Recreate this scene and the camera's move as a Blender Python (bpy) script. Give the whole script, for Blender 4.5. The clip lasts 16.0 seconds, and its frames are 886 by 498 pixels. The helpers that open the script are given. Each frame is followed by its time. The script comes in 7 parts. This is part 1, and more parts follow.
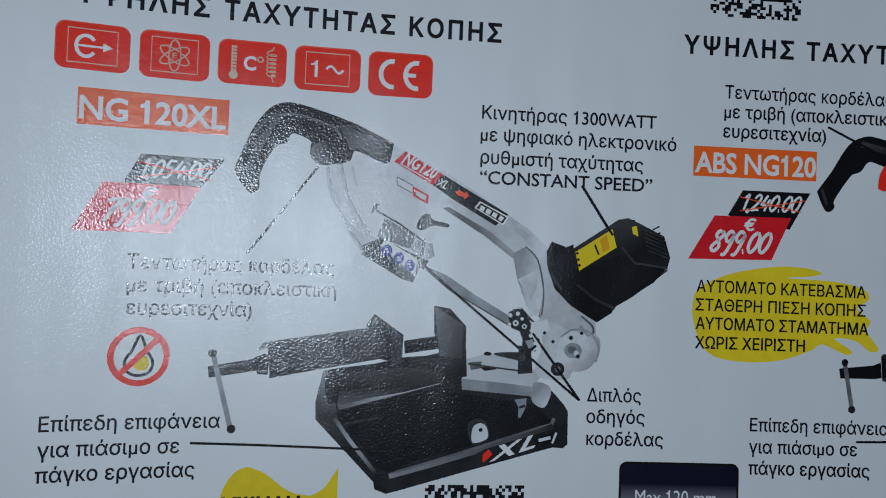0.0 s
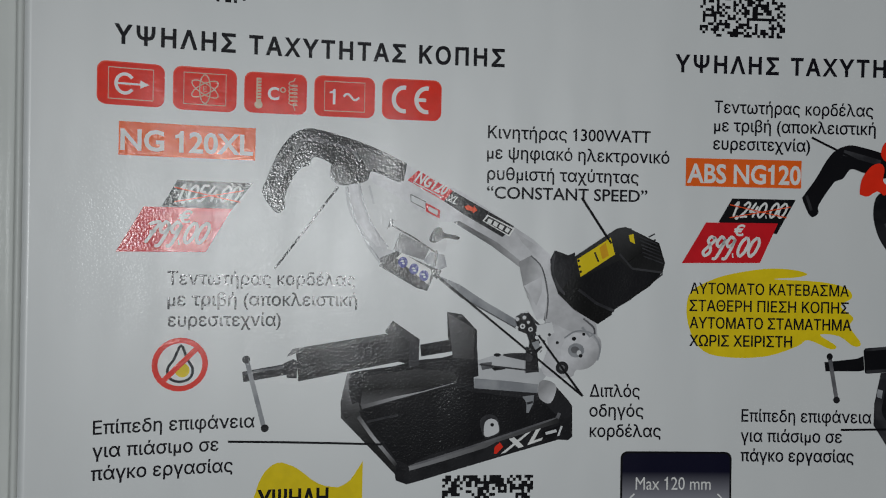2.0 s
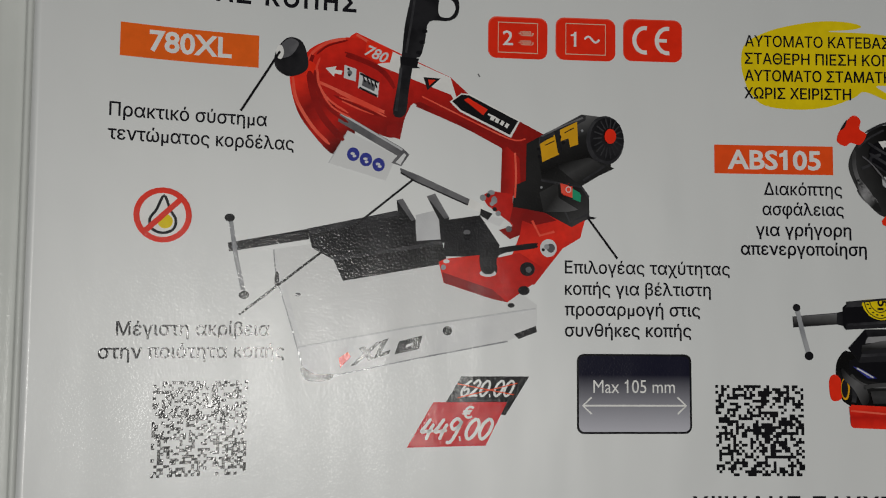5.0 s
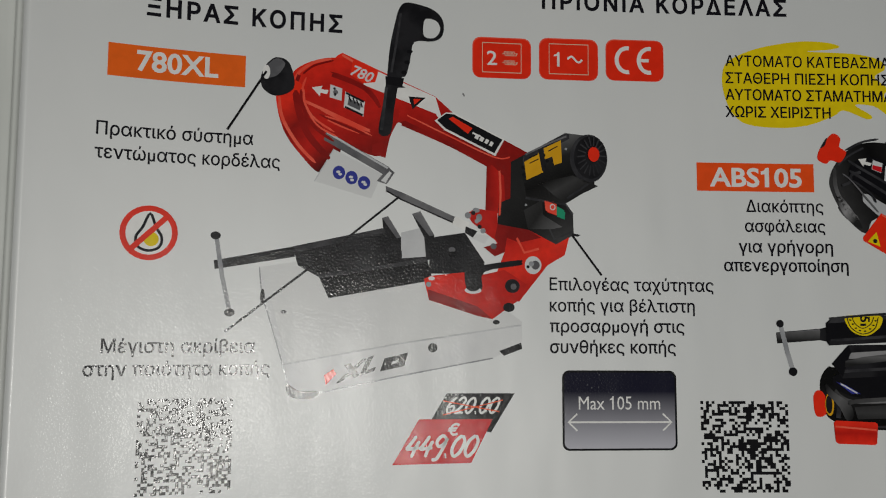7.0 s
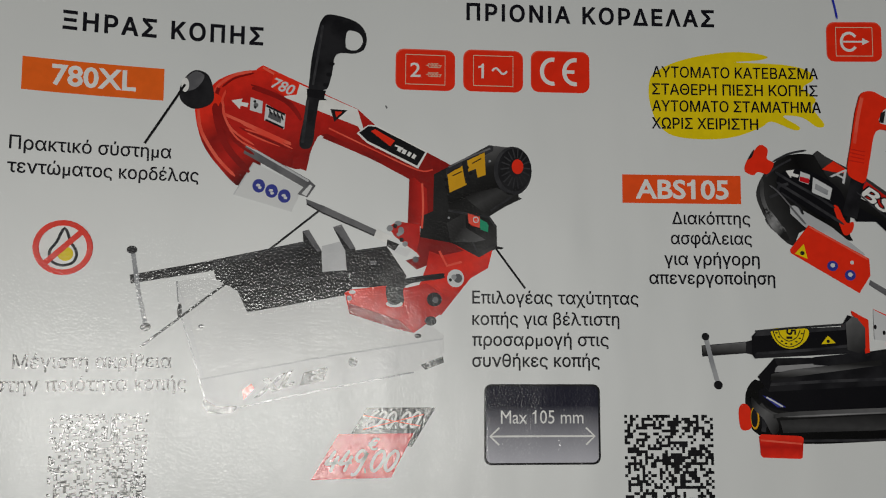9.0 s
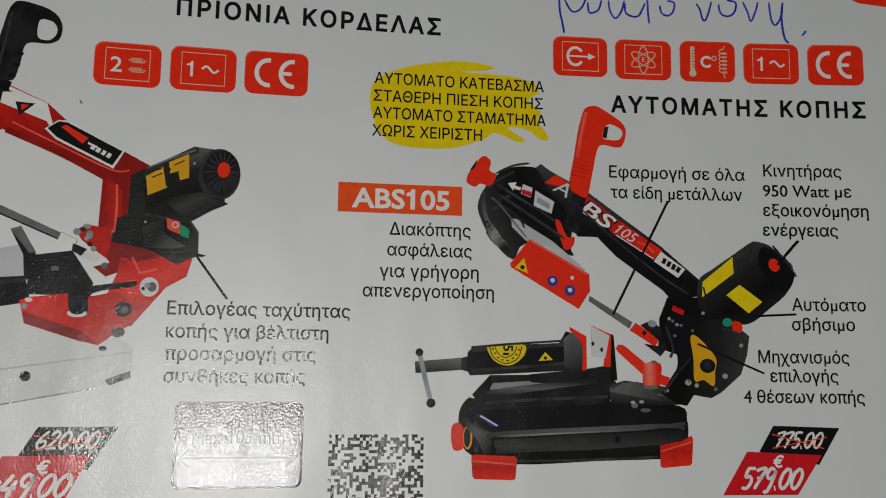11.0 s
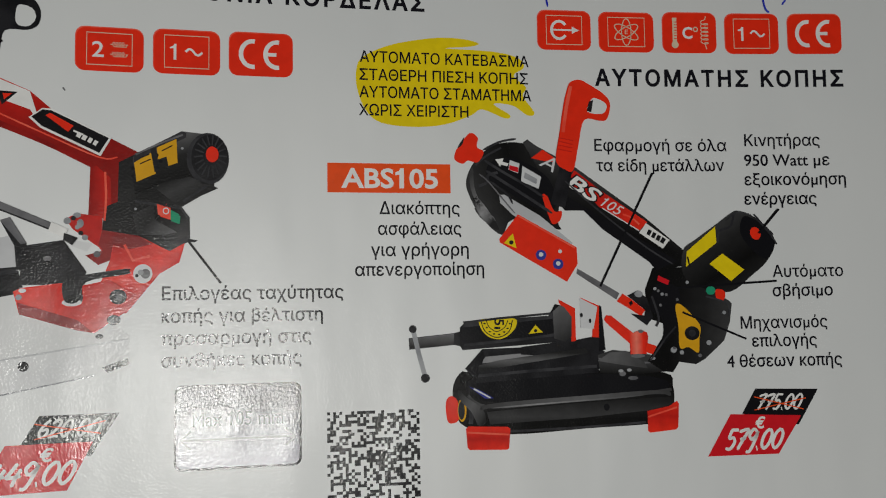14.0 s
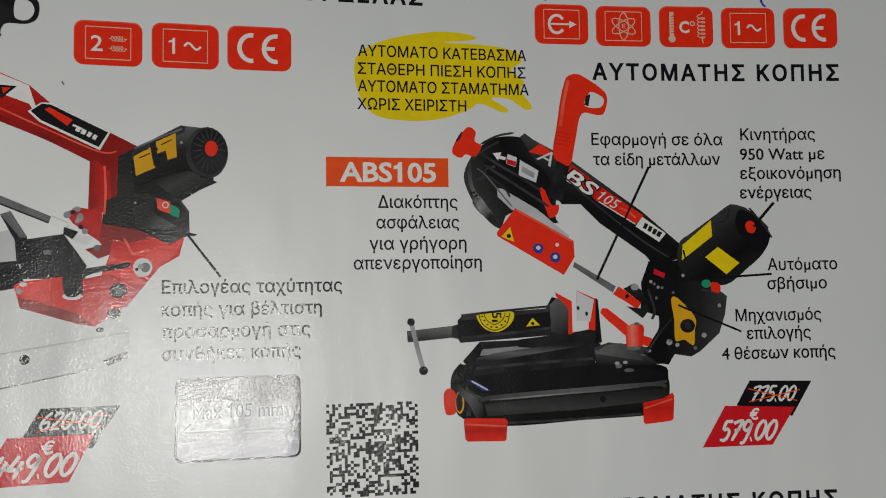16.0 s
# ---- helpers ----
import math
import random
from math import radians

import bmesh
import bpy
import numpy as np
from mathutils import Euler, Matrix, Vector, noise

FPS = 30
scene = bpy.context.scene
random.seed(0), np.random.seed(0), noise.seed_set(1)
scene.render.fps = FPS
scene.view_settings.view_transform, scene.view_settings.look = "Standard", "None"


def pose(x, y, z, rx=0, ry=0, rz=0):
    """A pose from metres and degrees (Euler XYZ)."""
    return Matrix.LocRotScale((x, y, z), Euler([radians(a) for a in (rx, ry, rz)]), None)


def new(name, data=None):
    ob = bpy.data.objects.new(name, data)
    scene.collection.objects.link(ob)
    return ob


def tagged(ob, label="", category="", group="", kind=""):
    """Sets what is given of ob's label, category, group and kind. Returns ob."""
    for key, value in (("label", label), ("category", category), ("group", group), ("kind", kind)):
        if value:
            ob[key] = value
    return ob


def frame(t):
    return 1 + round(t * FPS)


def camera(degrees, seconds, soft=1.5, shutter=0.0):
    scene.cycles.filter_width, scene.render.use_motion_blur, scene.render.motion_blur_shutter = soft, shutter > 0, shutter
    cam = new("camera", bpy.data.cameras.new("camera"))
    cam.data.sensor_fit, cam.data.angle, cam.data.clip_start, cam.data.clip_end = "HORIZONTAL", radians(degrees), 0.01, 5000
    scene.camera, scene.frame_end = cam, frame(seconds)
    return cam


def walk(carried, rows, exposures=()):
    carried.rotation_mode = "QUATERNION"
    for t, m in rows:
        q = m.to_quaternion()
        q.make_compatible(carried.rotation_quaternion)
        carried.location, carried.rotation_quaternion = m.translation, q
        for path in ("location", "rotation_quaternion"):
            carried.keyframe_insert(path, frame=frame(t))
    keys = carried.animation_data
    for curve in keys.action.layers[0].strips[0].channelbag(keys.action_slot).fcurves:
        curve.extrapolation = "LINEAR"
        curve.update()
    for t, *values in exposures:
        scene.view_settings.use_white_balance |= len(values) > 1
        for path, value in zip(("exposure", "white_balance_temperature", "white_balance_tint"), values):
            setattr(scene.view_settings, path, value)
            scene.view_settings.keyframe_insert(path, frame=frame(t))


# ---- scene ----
MM = 0.001
cam = camera(56.70, 16.0, soft=1.1)
# seconds, then the eye over the page in millimetres and its turn in degrees (straight down at zero)
ROWS = [
    (0.0, -31.78, -60.42, 129.16, -0.110, -5.947, 2.393),
    (0.5, -34.29, -57.70, 133.59, -1.168, -5.338, 2.086),
    (1.0, -30.38, -57.43, 135.72, -0.417, -4.702, 1.331),
    (1.5, -30.28, -55.22, 138.21, -1.246, -5.019, 1.324),
    (2.0, -32.43, -55.51, 140.20, -1.266, -4.915, 1.220),
    (2.5, -33.44, -58.31, 141.53, -0.068, -4.762, 1.371),
    (3.0, -32.27, -50.63, 139.08, 1.218, -5.480, 1.334),
    (3.5, -35.59, -44.86, 139.13, 2.351, -5.416, 0.895),
    (4.0, -36.37, -23.59, 137.31, 1.326, -6.207, 1.239),
    (4.5, -38.01, -5.99, 136.88, 3.064, -5.337, 1.069),
    (5.0, -34.29, 7.30, 136.41, 4.125, -4.889, 0.564),
    (5.2, -33.05, 8.93, 137.40, 5.338, -4.738, 0.275),
    (7.3, -32.82, 5.89, 137.27, 5.846, -5.571, 0.344),
    (7.5, -33.87, 8.51, 138.32, 5.726, -5.869, -0.024),
    (8.0, -32.92, 8.49, 139.53, 5.228, -5.587, 0.473),
    (8.5, -25.36, 8.21, 138.70, 6.013, -4.245, 0.437),
    (9.0, -19.16, 8.44, 138.02, 5.842, -5.047, 0.285),
    (9.5, -11.06, 8.29, 138.20, 5.432, -6.049, 0.281),
    (10.0, 2.76, 11.45, 133.86, 3.973, -11.419, 1.092),
    (10.2, 16.97, 5.02, 135.14, 8.323, -10.940, 1.188),
    (12.3, 12.36, 8.01, 135.16, 7.068, -12.527, -0.987),
    (12.5, 12.03, 10.97, 135.53, 5.506, -12.975, -0.924),
    (13.0, 12.12, 11.28, 136.20, 5.622, -13.240, -1.069),
    (13.5, 11.38, 8.63, 135.98, 5.738, -13.036, -1.187),
    (14.0, 12.64, 9.29, 136.84, 5.294, -12.722, -1.143),
    (14.5, 15.35, 9.53, 137.31, 5.330, -12.203, -1.145),
    (15.0, 13.68, 7.45, 137.02, 5.802, -13.168, -1.384),
    (15.5, 11.09, 7.24, 137.10, 5.221, -13.610, -1.476),
    (16.0, 12.02, 10.21, 137.76, 4.438, -13.034, -1.148),
]
walk(cam, [(t, pose(x * MM, y * MM, z * MM, rx, ry, rz)) for t, x, y, z, rx, ry, rz in ROWS],
     exposures=[(0.0, -0.07, 5170, 5), (0.6, -0.11, 5400, 5), (1.1, -0.14, 5570, 7), (1.6, -0.17, 5770, 7), (2.2, -0.04, 6060, 8),
                (3.4, 0.12, 6320, 10), (5.0, 0.18, 6380, 9), (8.0, 0.11, 6400, 8), (9.0, 0.14, 6400, 8), (9.8, 0.06, 6380, 8), (12.3, 0.27, 6350, 8), (16.0, 0.26, 6350, 8)])

# ---- light: a dim room, one small fixed area light added low above the catalogue ----
world = bpy.data.worlds.new("room_dark")
world.use_nodes = True
world.node_tree.nodes["Background"].inputs["Color"].default_value = (0.9, 0.95, 1.0, 1)
world.node_tree.nodes["Background"].inputs["Strength"].default_value = 0.025
scene.world = world
LAMP_Z = 0.42
# added source, no lamp known there; set so the page's gloss falls in place
added_light = bpy.data.lights.new("added_page_light", "AREA")
added_light.shape, added_light.size, added_light.energy, added_light.color = "DISK", 0.034, 0.87, (1.0, 0.968, 0.912)
new("added_page_light", added_light).matrix_world = pose(-0.028, -0.041, LAMP_Z)


from mathutils.geometry import delaunay_2d_cdt

# ---- the sheet's form ----
# slope of the page across its width, in hundreds of millimetres from the middle column
BEND = (0.1182, -0.0940, 0.3460, 0.0359)
BOW = 0.1978
LEFT, RIGHT, BOTTOM, TOP = -86.4, 131, -150, 120
FOLD_LEAN = -0.004  # the inner edge leans a little against the print
U_GRID = np.arange(-110, 136.1, 1.0)
_u = U_GRID / 100
_n, _p = np.minimum(_u, 0), np.maximum(_u, 0)
_s = np.clip(BEND[0] * _u + BEND[1] * _n ** 2 + BEND[2] * _n ** 3 + BEND[3] * _p ** 2, -0.5, 0.5)
_k = np.sqrt(1 - _s * _s)
X_GRID = np.concatenate([[0], np.cumsum((_k[1:] + _k[:-1]) / 2)])
Z_GRID = np.concatenate([[0], np.cumsum((_s[1:] + _s[:-1]) / 2)])
X_GRID -= X_GRID[110]
Z_GRID -= Z_GRID[110]
INK = 0.035


def sheet(u, v, layer=0.0):
    """A place on the page, from millimetres across and up it; layer: ink films above the paper."""
    x = float(np.interp(u, U_GRID, X_GRID))
    z = float(np.interp(u, U_GRID, Z_GRID)) + BOW * 10 * (v / 100) ** 2
    return Vector((x * MM, v * MM, (z + layer * INK) * MM))


# ---- materials ----
def nodes_of(name):
    m = bpy.data.materials.new(name)
    m.use_nodes = True
    t = m.node_tree
    return m, t, t.nodes, t.links, t.nodes["Principled BSDF"]


def coated(n, l, p, co, coat):
    """The varnish over paper and ink alike: long cockles of the damp sheet, small dents, and the fine tooth that sparkles."""
    def noise(scale, detail, stretch=(1, 1, 1)):
        mp, nz = n.new("ShaderNodeMapping"), n.new("ShaderNodeTexNoise")
        mp.inputs["Scale"].default_value = stretch
        nz.inputs["Scale"].default_value, nz.inputs["Detail"].default_value = scale, detail
        l.new(co.outputs["Object"], mp.inputs["Vector"]), l.new(mp.outputs["Vector"], nz.inputs["Vector"])
        return nz.outputs["Fac"]

    def bump(height, distance, strength, under=None):
        b = n.new("ShaderNodeBump")
        b.inputs["Strength"].default_value, b.inputs["Distance"].default_value = strength, distance
        l.new(height, b.inputs["Height"])
        if under:
            l.new(under, b.inputs["Normal"])
        return b.outputs["Normal"]

    cockle = bump(noise(75, 1.5, (1, 0.38, 1)), COCKLE, 1.0)
    dented = bump(noise(420, 1.0), DENT, 1.0, cockle)
    toothed = bump(noise(3000, 2.5), TOOTH, 1.0, dented)
    l.new(cockle, p.inputs["Normal"])
    l.new(toothed, p.inputs["Coat Normal"])
    p.inputs["Coat Weight"].default_value = coat
    p.inputs["Coat Roughness"].default_value = COAT_ROUGH
    p.inputs["Coat IOR"].default_value = 1.5


COCKLE, DENT, TOOTH = 0.0004, 0.00002, 0.000038
COAT_ROUGH = 0.155


def printed(name, colour, second=None, mix_scale=60.0, mix_low=0.4, mix_high=0.6, rough=0.4, gloss=0.05, coat=0.6):
    """Ink on coated paper: a soft sheen of its own under the sheet's varnish."""
    m, t, n, l, p = nodes_of(name)
    co = n.new("ShaderNodeTexCoord")
    coated(n, l, p, co, coat)
    ramp = n.new("ShaderNodeValToRGB")
    fine = n.new("ShaderNodeTexNoise")
    fine.inputs["Scale"].default_value = mix_scale * (1 if second else 8)
    fine.inputs["Detail"].default_value = 4
    l.new(co.outputs["Object"], fine.inputs["Vector"])
    l.new(fine.outputs["Fac"], ramp.inputs["Fac"])
    other = second or tuple(c * 0.93 for c in colour)
    ramp.color_ramp.elements[0].position, ramp.color_ramp.elements[1].position = mix_low, mix_high
    ramp.color_ramp.elements[0].color, ramp.color_ramp.elements[1].color = (*other, 1), (*colour, 1)
    l.new(ramp.outputs["Color"], p.inputs["Base Color"])
    p.inputs["Roughness"].default_value = rough
    p.inputs["IOR"].default_value = 1.5
    p.inputs["Specular IOR Level"].default_value = gloss
    return m


def blended(name, low, high, v_low, v_high, axis=1, rough=0.4):
    """A printed tint that runs evenly from one colour to another across the page (axis 0) or up it (axis 1)."""
    m = printed(name, high, rough=rough)
    t = m.node_tree
    n, l, p = t.nodes, t.links, t.nodes["Principled BSDF"]
    co, sep, rng = n.new("ShaderNodeTexCoord"), n.new("ShaderNodeSeparateXYZ"), n.new("ShaderNodeMapRange")
    l.new(co.outputs["Object"], sep.inputs[0])
    l.new(sep.outputs[axis], rng.inputs["Value"])
    rng.inputs["From Min"].default_value, rng.inputs["From Max"].default_value = v_low * MM, v_high * MM
    mix = n.new("ShaderNodeMix")
    mix.data_type = "RGBA"
    l.new(rng.outputs["Result"], mix.inputs["Factor"])
    mix.inputs["A"].default_value, mix.inputs["B"].default_value = (*low, 1), (*high, 1)
    l.new(mix.outputs["Result"], p.inputs["Base Color"])
    return m


def shaded(a, b, *inks):
    """Printed tone that passes evenly through several inks between two places on the page."""
    pale = min(ink[0] for ink in inks) > 0.2 and inks[0][1] > 0.2
    m = printed("shaded_tone", inks[-1], gloss=0.3 if pale else 0.05, coat=0.25 if pale else 0.6)
    t = m.node_tree
    n, l, p = t.nodes, t.links, t.nodes["Principled BSDF"]
    co, dot, rng, ramp = (n.new("ShaderNode" + k) for k in ("TexCoord", "VectorMath", "MapRange", "ValToRGB"))
    dot.operation = "DOT_PRODUCT"
    d = Vector((b[0] - a[0], b[1] - a[1], 0))
    dot.inputs[1].default_value = d.normalized()
    l.new(co.outputs["Object"], dot.inputs[0])
    l.new(dot.outputs["Value"], rng.inputs["Value"])
    low = (a[0] * d.x + a[1] * d.y) / d.length
    rng.inputs["From Min"].default_value, rng.inputs["From Max"].default_value = low * MM, (low + d.length) * MM
    l.new(rng.outputs["Result"], ramp.inputs["Fac"])
    for i, ink in enumerate(inks):
        e = ramp.color_ramp.elements[i] if i < 2 else ramp.color_ramp.elements.new(1.0)
        e.position = i / (len(inks) - 1)
    for e, ink in zip(ramp.color_ramp.elements, inks):
        e.color = (*ink, 1)
    mix = n.new("ShaderNodeMix")
    mix.data_type, mix.blend_type = "RGBA", "MULTIPLY"
    spot, dots = n.new("ShaderNodeTexNoise"), n.new("ShaderNodeMapRange")
    spot.inputs["Scale"].default_value, spot.inputs["Detail"].default_value = 700, 3
    dots.inputs["To Min"].default_value, dots.inputs["To Max"].default_value = 0.75, 1.25
    l.new(co.outputs["Object"], spot.inputs["Vector"])
    l.new(spot.outputs["Fac"], dots.inputs["Value"])
    l.new(ramp.outputs["Color"], mix.inputs["A"])
    l.new(dots.outputs["Result"], mix.inputs["B"])
    mix.inputs["Factor"].default_value = 1.0
    l.new(mix.outputs["Result"], p.inputs["Base Color"])
    return m


K0, K1, K2, K3, K4, K5, K6 = [(k, k, k * 1.04) for k in (0.004, 0.016, 0.045, 0.12, 0.27, 0.45, 0.62)]
R0, R1, R2, R3, R4 = (0.06, 0.003, 0.003), (0.26, 0.007, 0.005), (0.52, 0.013, 0.008), (0.80, 0.028, 0.012), (0.84, 0.20, 0.14)
PAPER = printed("coated_paper", (0.655, 0.67, 0.672), (0.625, 0.645, 0.652), 25, 0.3, 0.7, rough=0.48, gloss=1.0, coat=0.13)
PAGE_EDGE = printed("paper_edge", (0.60, 0.62, 0.60), (0.57, 0.59, 0.57), 60, rough=0.5, coat=0.08)
BLACK = printed("black_ink", (0.006, 0.006, 0.008))
TEXT = printed("text_ink", (0.008, 0.008, 0.012))
CHAR = printed("charcoal_ink", (0.018, 0.018, 0.021), (0.008, 0.008, 0.01), 250)
DARK = printed("dark_grey_ink", (0.045, 0.045, 0.05), (0.022, 0.022, 0.026), 300)
GREY = printed("mid_grey_ink", (0.16, 0.16, 0.17), (0.10, 0.10, 0.11), 250)
STEEL = printed("steel_grey_ink", (0.36, 0.37, 0.39), (0.24, 0.25, 0.27), 220)
SILVER = printed("silver_ink", (0.52, 0.53, 0.55), (0.42, 0.43, 0.45), 120, rough=0.45, gloss=0.5, coat=0.2)
PALE = printed("pale_grey_ink", (0.63, 0.64, 0.65), (0.57, 0.58, 0.60), 90, rough=0.45, gloss=0.5, coat=0.2)
MIST = printed("mist_grey_ink", (0.63, 0.64, 0.645), (0.59, 0.60, 0.61), 40, rough=0.45, gloss=0.5, coat=0.2)
WHITE = printed("bare_white", (0.76, 0.76, 0.75), rough=0.45, gloss=0.5, coat=0.2)
RED = printed("red_ink", (0.82, 0.028, 0.008))
RED_LIT = printed("light_red_ink", (0.84, 0.13, 0.08), (0.80, 0.07, 0.04), 200)
RED_RIB = printed("rib_red_ink", (0.62, 0.018, 0.008), (0.54, 0.014, 0.007), 200)
RED_DEEP = printed("deep_red_ink", (0.30, 0.008, 0.006), (0.22, 0.006, 0.005), 200)
CRIMSON = printed("crimson_ink", (0.62, 0.010, 0.018))
ORANGE = printed("orange_ink", (0.86, 0.135, 0.012))
ORANGE_RED = printed("orange_red_ink", (0.86, 0.085, 0.012))
YELLOW = printed("yellow_ink", (0.80, 0.61, 0.005))
AMBER = printed("amber_ink", (0.70, 0.36, 0.01))
BLUE = printed("blue_ink", (0.035, 0.045, 0.30))
GREEN = printed("green_ink", (0.02, 0.30, 0.16))
PEN = printed("ballpoint_ink", (0.02, 0.03, 0.40), (0.05, 0.07, 0.50), 400)


# ---- builders ----
def smooth_path(pts, closed=True, steps=4):
    """A rounded run through the given corners."""
    n, out = len(pts), []
    for i in range(n if closed else n - 1):
        a, b, c, d = (pts[(i + k) % n] if closed else pts[min(max(i + k, 0), n - 1)] for k in (-1, 0, 1, 2))
        for j in range(steps):
            s = j / steps
            out.append(tuple(0.5 * (2 * b[k] + (c[k] - a[k]) * s + (2 * a[k] - 5 * b[k] + 4 * c[k] - d[k]) * s * s
                                    + (3 * b[k] - a[k] - 3 * c[k] + d[k]) * s ** 3) for k in (0, 1)))
    if not closed:
        out.append(tuple(pts[-1]))
    return out


def lay(name, bm, mat, parent, layer, label=""):
    """Cuts a flat print so that it can follow the page, lays it on the page and links it under its parent."""
    bmesh.ops.triangulate(bm, faces=bm.faces[:])
    us = [v.co.x for v in bm.verts]
    vs = [v.co.y for v in bm.verts]
    for axis, low, high, step in ((0, min(us), max(us), 1.0), (1, min(vs), max(vs), 8.0)):
        k = math.ceil(low / step + 1e-6)
        while k * step < high - 1e-6:
            co = (k * step, 0, 0) if axis == 0 else (0, k * step, 0)
            no = (1, 0, 0) if axis == 0 else (0, 1, 0)
            bmesh.ops.bisect_plane(bm, geom=bm.verts[:] + bm.edges[:] + bm.faces[:], dist=1e-5, plane_co=co, plane_no=no)
            k += 1
    for v in bm.verts:
        v.co = sheet(v.co.x, v.co.y, layer)
    for f in bm.faces:
        if f.normal.z < 0:
            f.normal_flip()
    me = bpy.data.meshes.new(name)
    bm.normal_update()
    for f in bm.faces:
        if f.normal.z < 0:
            f.normal_flip()
        f.smooth = True
    bm.to_mesh(me)
    bm.free()
    me.materials.append(mat)
    ob = new(name, me)
    if parent:
        ob.parent = parent
    if label:
        tagged(ob, label)
    return ob


def signed_area(run):
    return sum(p[0] * q[1] - q[0] * p[1] for p, q in zip(run, run[1:] + run[:1])) / 2


def inside(pt, run):
    """Whether a run of points winds round the given one."""
    turns = 0
    for p, q in zip(run, run[1:] + run[:1]):
        if (p[1] > pt[1]) != (q[1] > pt[1]) and pt[0] < (q[0] - p[0]) * (pt[1] - p[1]) / (q[1] - p[1]) + p[0]:
            turns += 1 if q[1] > p[1] else -1
    return turns != 0


def fill(bm, outer, holes=()):
    """Fills closed outlines, less the holes."""
    co, edges = [], []
    for run in (*outer, *holes):
        k = len(co)
        co += [Vector(q) for q in run]
        edges += [(k + i, k + (i + 1) % len(run)) for i in range(len(run))]
    co, _, faces, _, _, _ = delaunay_2d_cdt(co, edges, [], 0, 1e-5)
    shapes = sorted([(abs(signed_area(q)), True, q) for q in outer] + [(abs(signed_area(q)), False, q) for q in holes], key=lambda k: k[0])
    shapes = [(min(p[0] for p in q), max(p[0] for p in q), solid, q) for _, solid, q in shapes]
    made = {}
    for f in faces:
        m = ((co[f[0]].x + co[f[1]].x + co[f[2]].x) / 3, (co[f[0]].y + co[f[1]].y + co[f[2]].y) / 3)
        # the smallest outline round a piece tells whether it is ink
        if next((solid for l, h, solid, q in shapes if l < m[0] < h and inside(m, q)), False):
            for i in f:
                if i not in made:
                    made[i] = bm.verts.new((co[i].x, co[i].y, 0))
            bm.faces.new([made[i] for i in f])


def poly(parent, name, mat, layer, pts, soft=False, label=""):
    bm = bmesh.new()
    fill(bm, [smooth_path(pts) if soft else pts])
    return lay(name, bm, mat, parent, layer, label)


def band_faces(bm, pts, width, closed=False, taper=False):
    """A strip of even width along a run of points."""
    n, left, right = len(pts), [], []
    for i, q in enumerate(pts):
        a = pts[(i - 1) % n] if closed or i else q
        b = pts[(i + 1) % n] if closed or i < n - 1 else q
        d = Vector((b[0] - a[0], b[1] - a[1], 0))
        d = d.normalized() if d.length > 1e-9 else Vector((1, 0, 0))
        w = width / 2 * (0.35 if taper and i in (0, n - 1) else 1)
        left.append(bm.verts.new((q[0] - d.y * w, q[1] + d.x * w, 0)))
        right.append(bm.verts.new((q[0] + d.y * w, q[1] - d.x * w, 0)))
    for i in range(n if closed else n - 1):
        j = (i + 1) % n
        bm.faces.new((right[i], right[j], left[j], left[i]))


def line(parent, name, mat, layer, pts, width, soft=False, closed=False, label="", taper=False):
    bm = bmesh.new()
    band_faces(bm, smooth_path(pts, closed) if soft else pts, width, closed, taper)
    return lay(name, bm, mat, parent, layer, label)


def ring_points(x, y, rx, ry, turn=0.0, n=28, start=0.0, end=360.0):
    c, s = math.cos(radians(turn)), math.sin(radians(turn))
    whole = abs(end - start) >= 360
    out = []
    for i in range(n if whole else n + 1):
        a = radians(start + (end - start) * i / n)
        p, q = rx * math.cos(a), ry * math.sin(a)
        out.append((x + p * c - q * s, y + p * s + q * c))
    return out


def disc(parent, name, mat, layer, x, y, rx, ry=None, turn=0.0, label=""):
    return poly(parent, name, mat, layer, ring_points(x, y, rx, ry or rx, turn, 24), False, label)


def ring(parent, name, mat, layer, x, y, rx, ry, width, turn=0.0, start=0.0, end=360.0, label=""):
    bm = bmesh.new()
    band_faces(bm, ring_points(x, y, rx, ry, turn, 28, start, end), width, abs(end - start) >= 360)
    return lay(name, bm, mat, parent, layer, label)


def rounded(x0, y0, x1, y1, r):
    out = []
    for cx, cy, a in ((x1 - r, y1 - r, 0), (x0 + r, y1 - r, 90), (x0 + r, y0 + r, 180), (x1 - r, y0 + r, 270)):
        out += [(cx + r * math.cos(radians(a + k * 18)), cy + r * math.sin(radians(a + k * 18))) for k in range(6)]
    return out


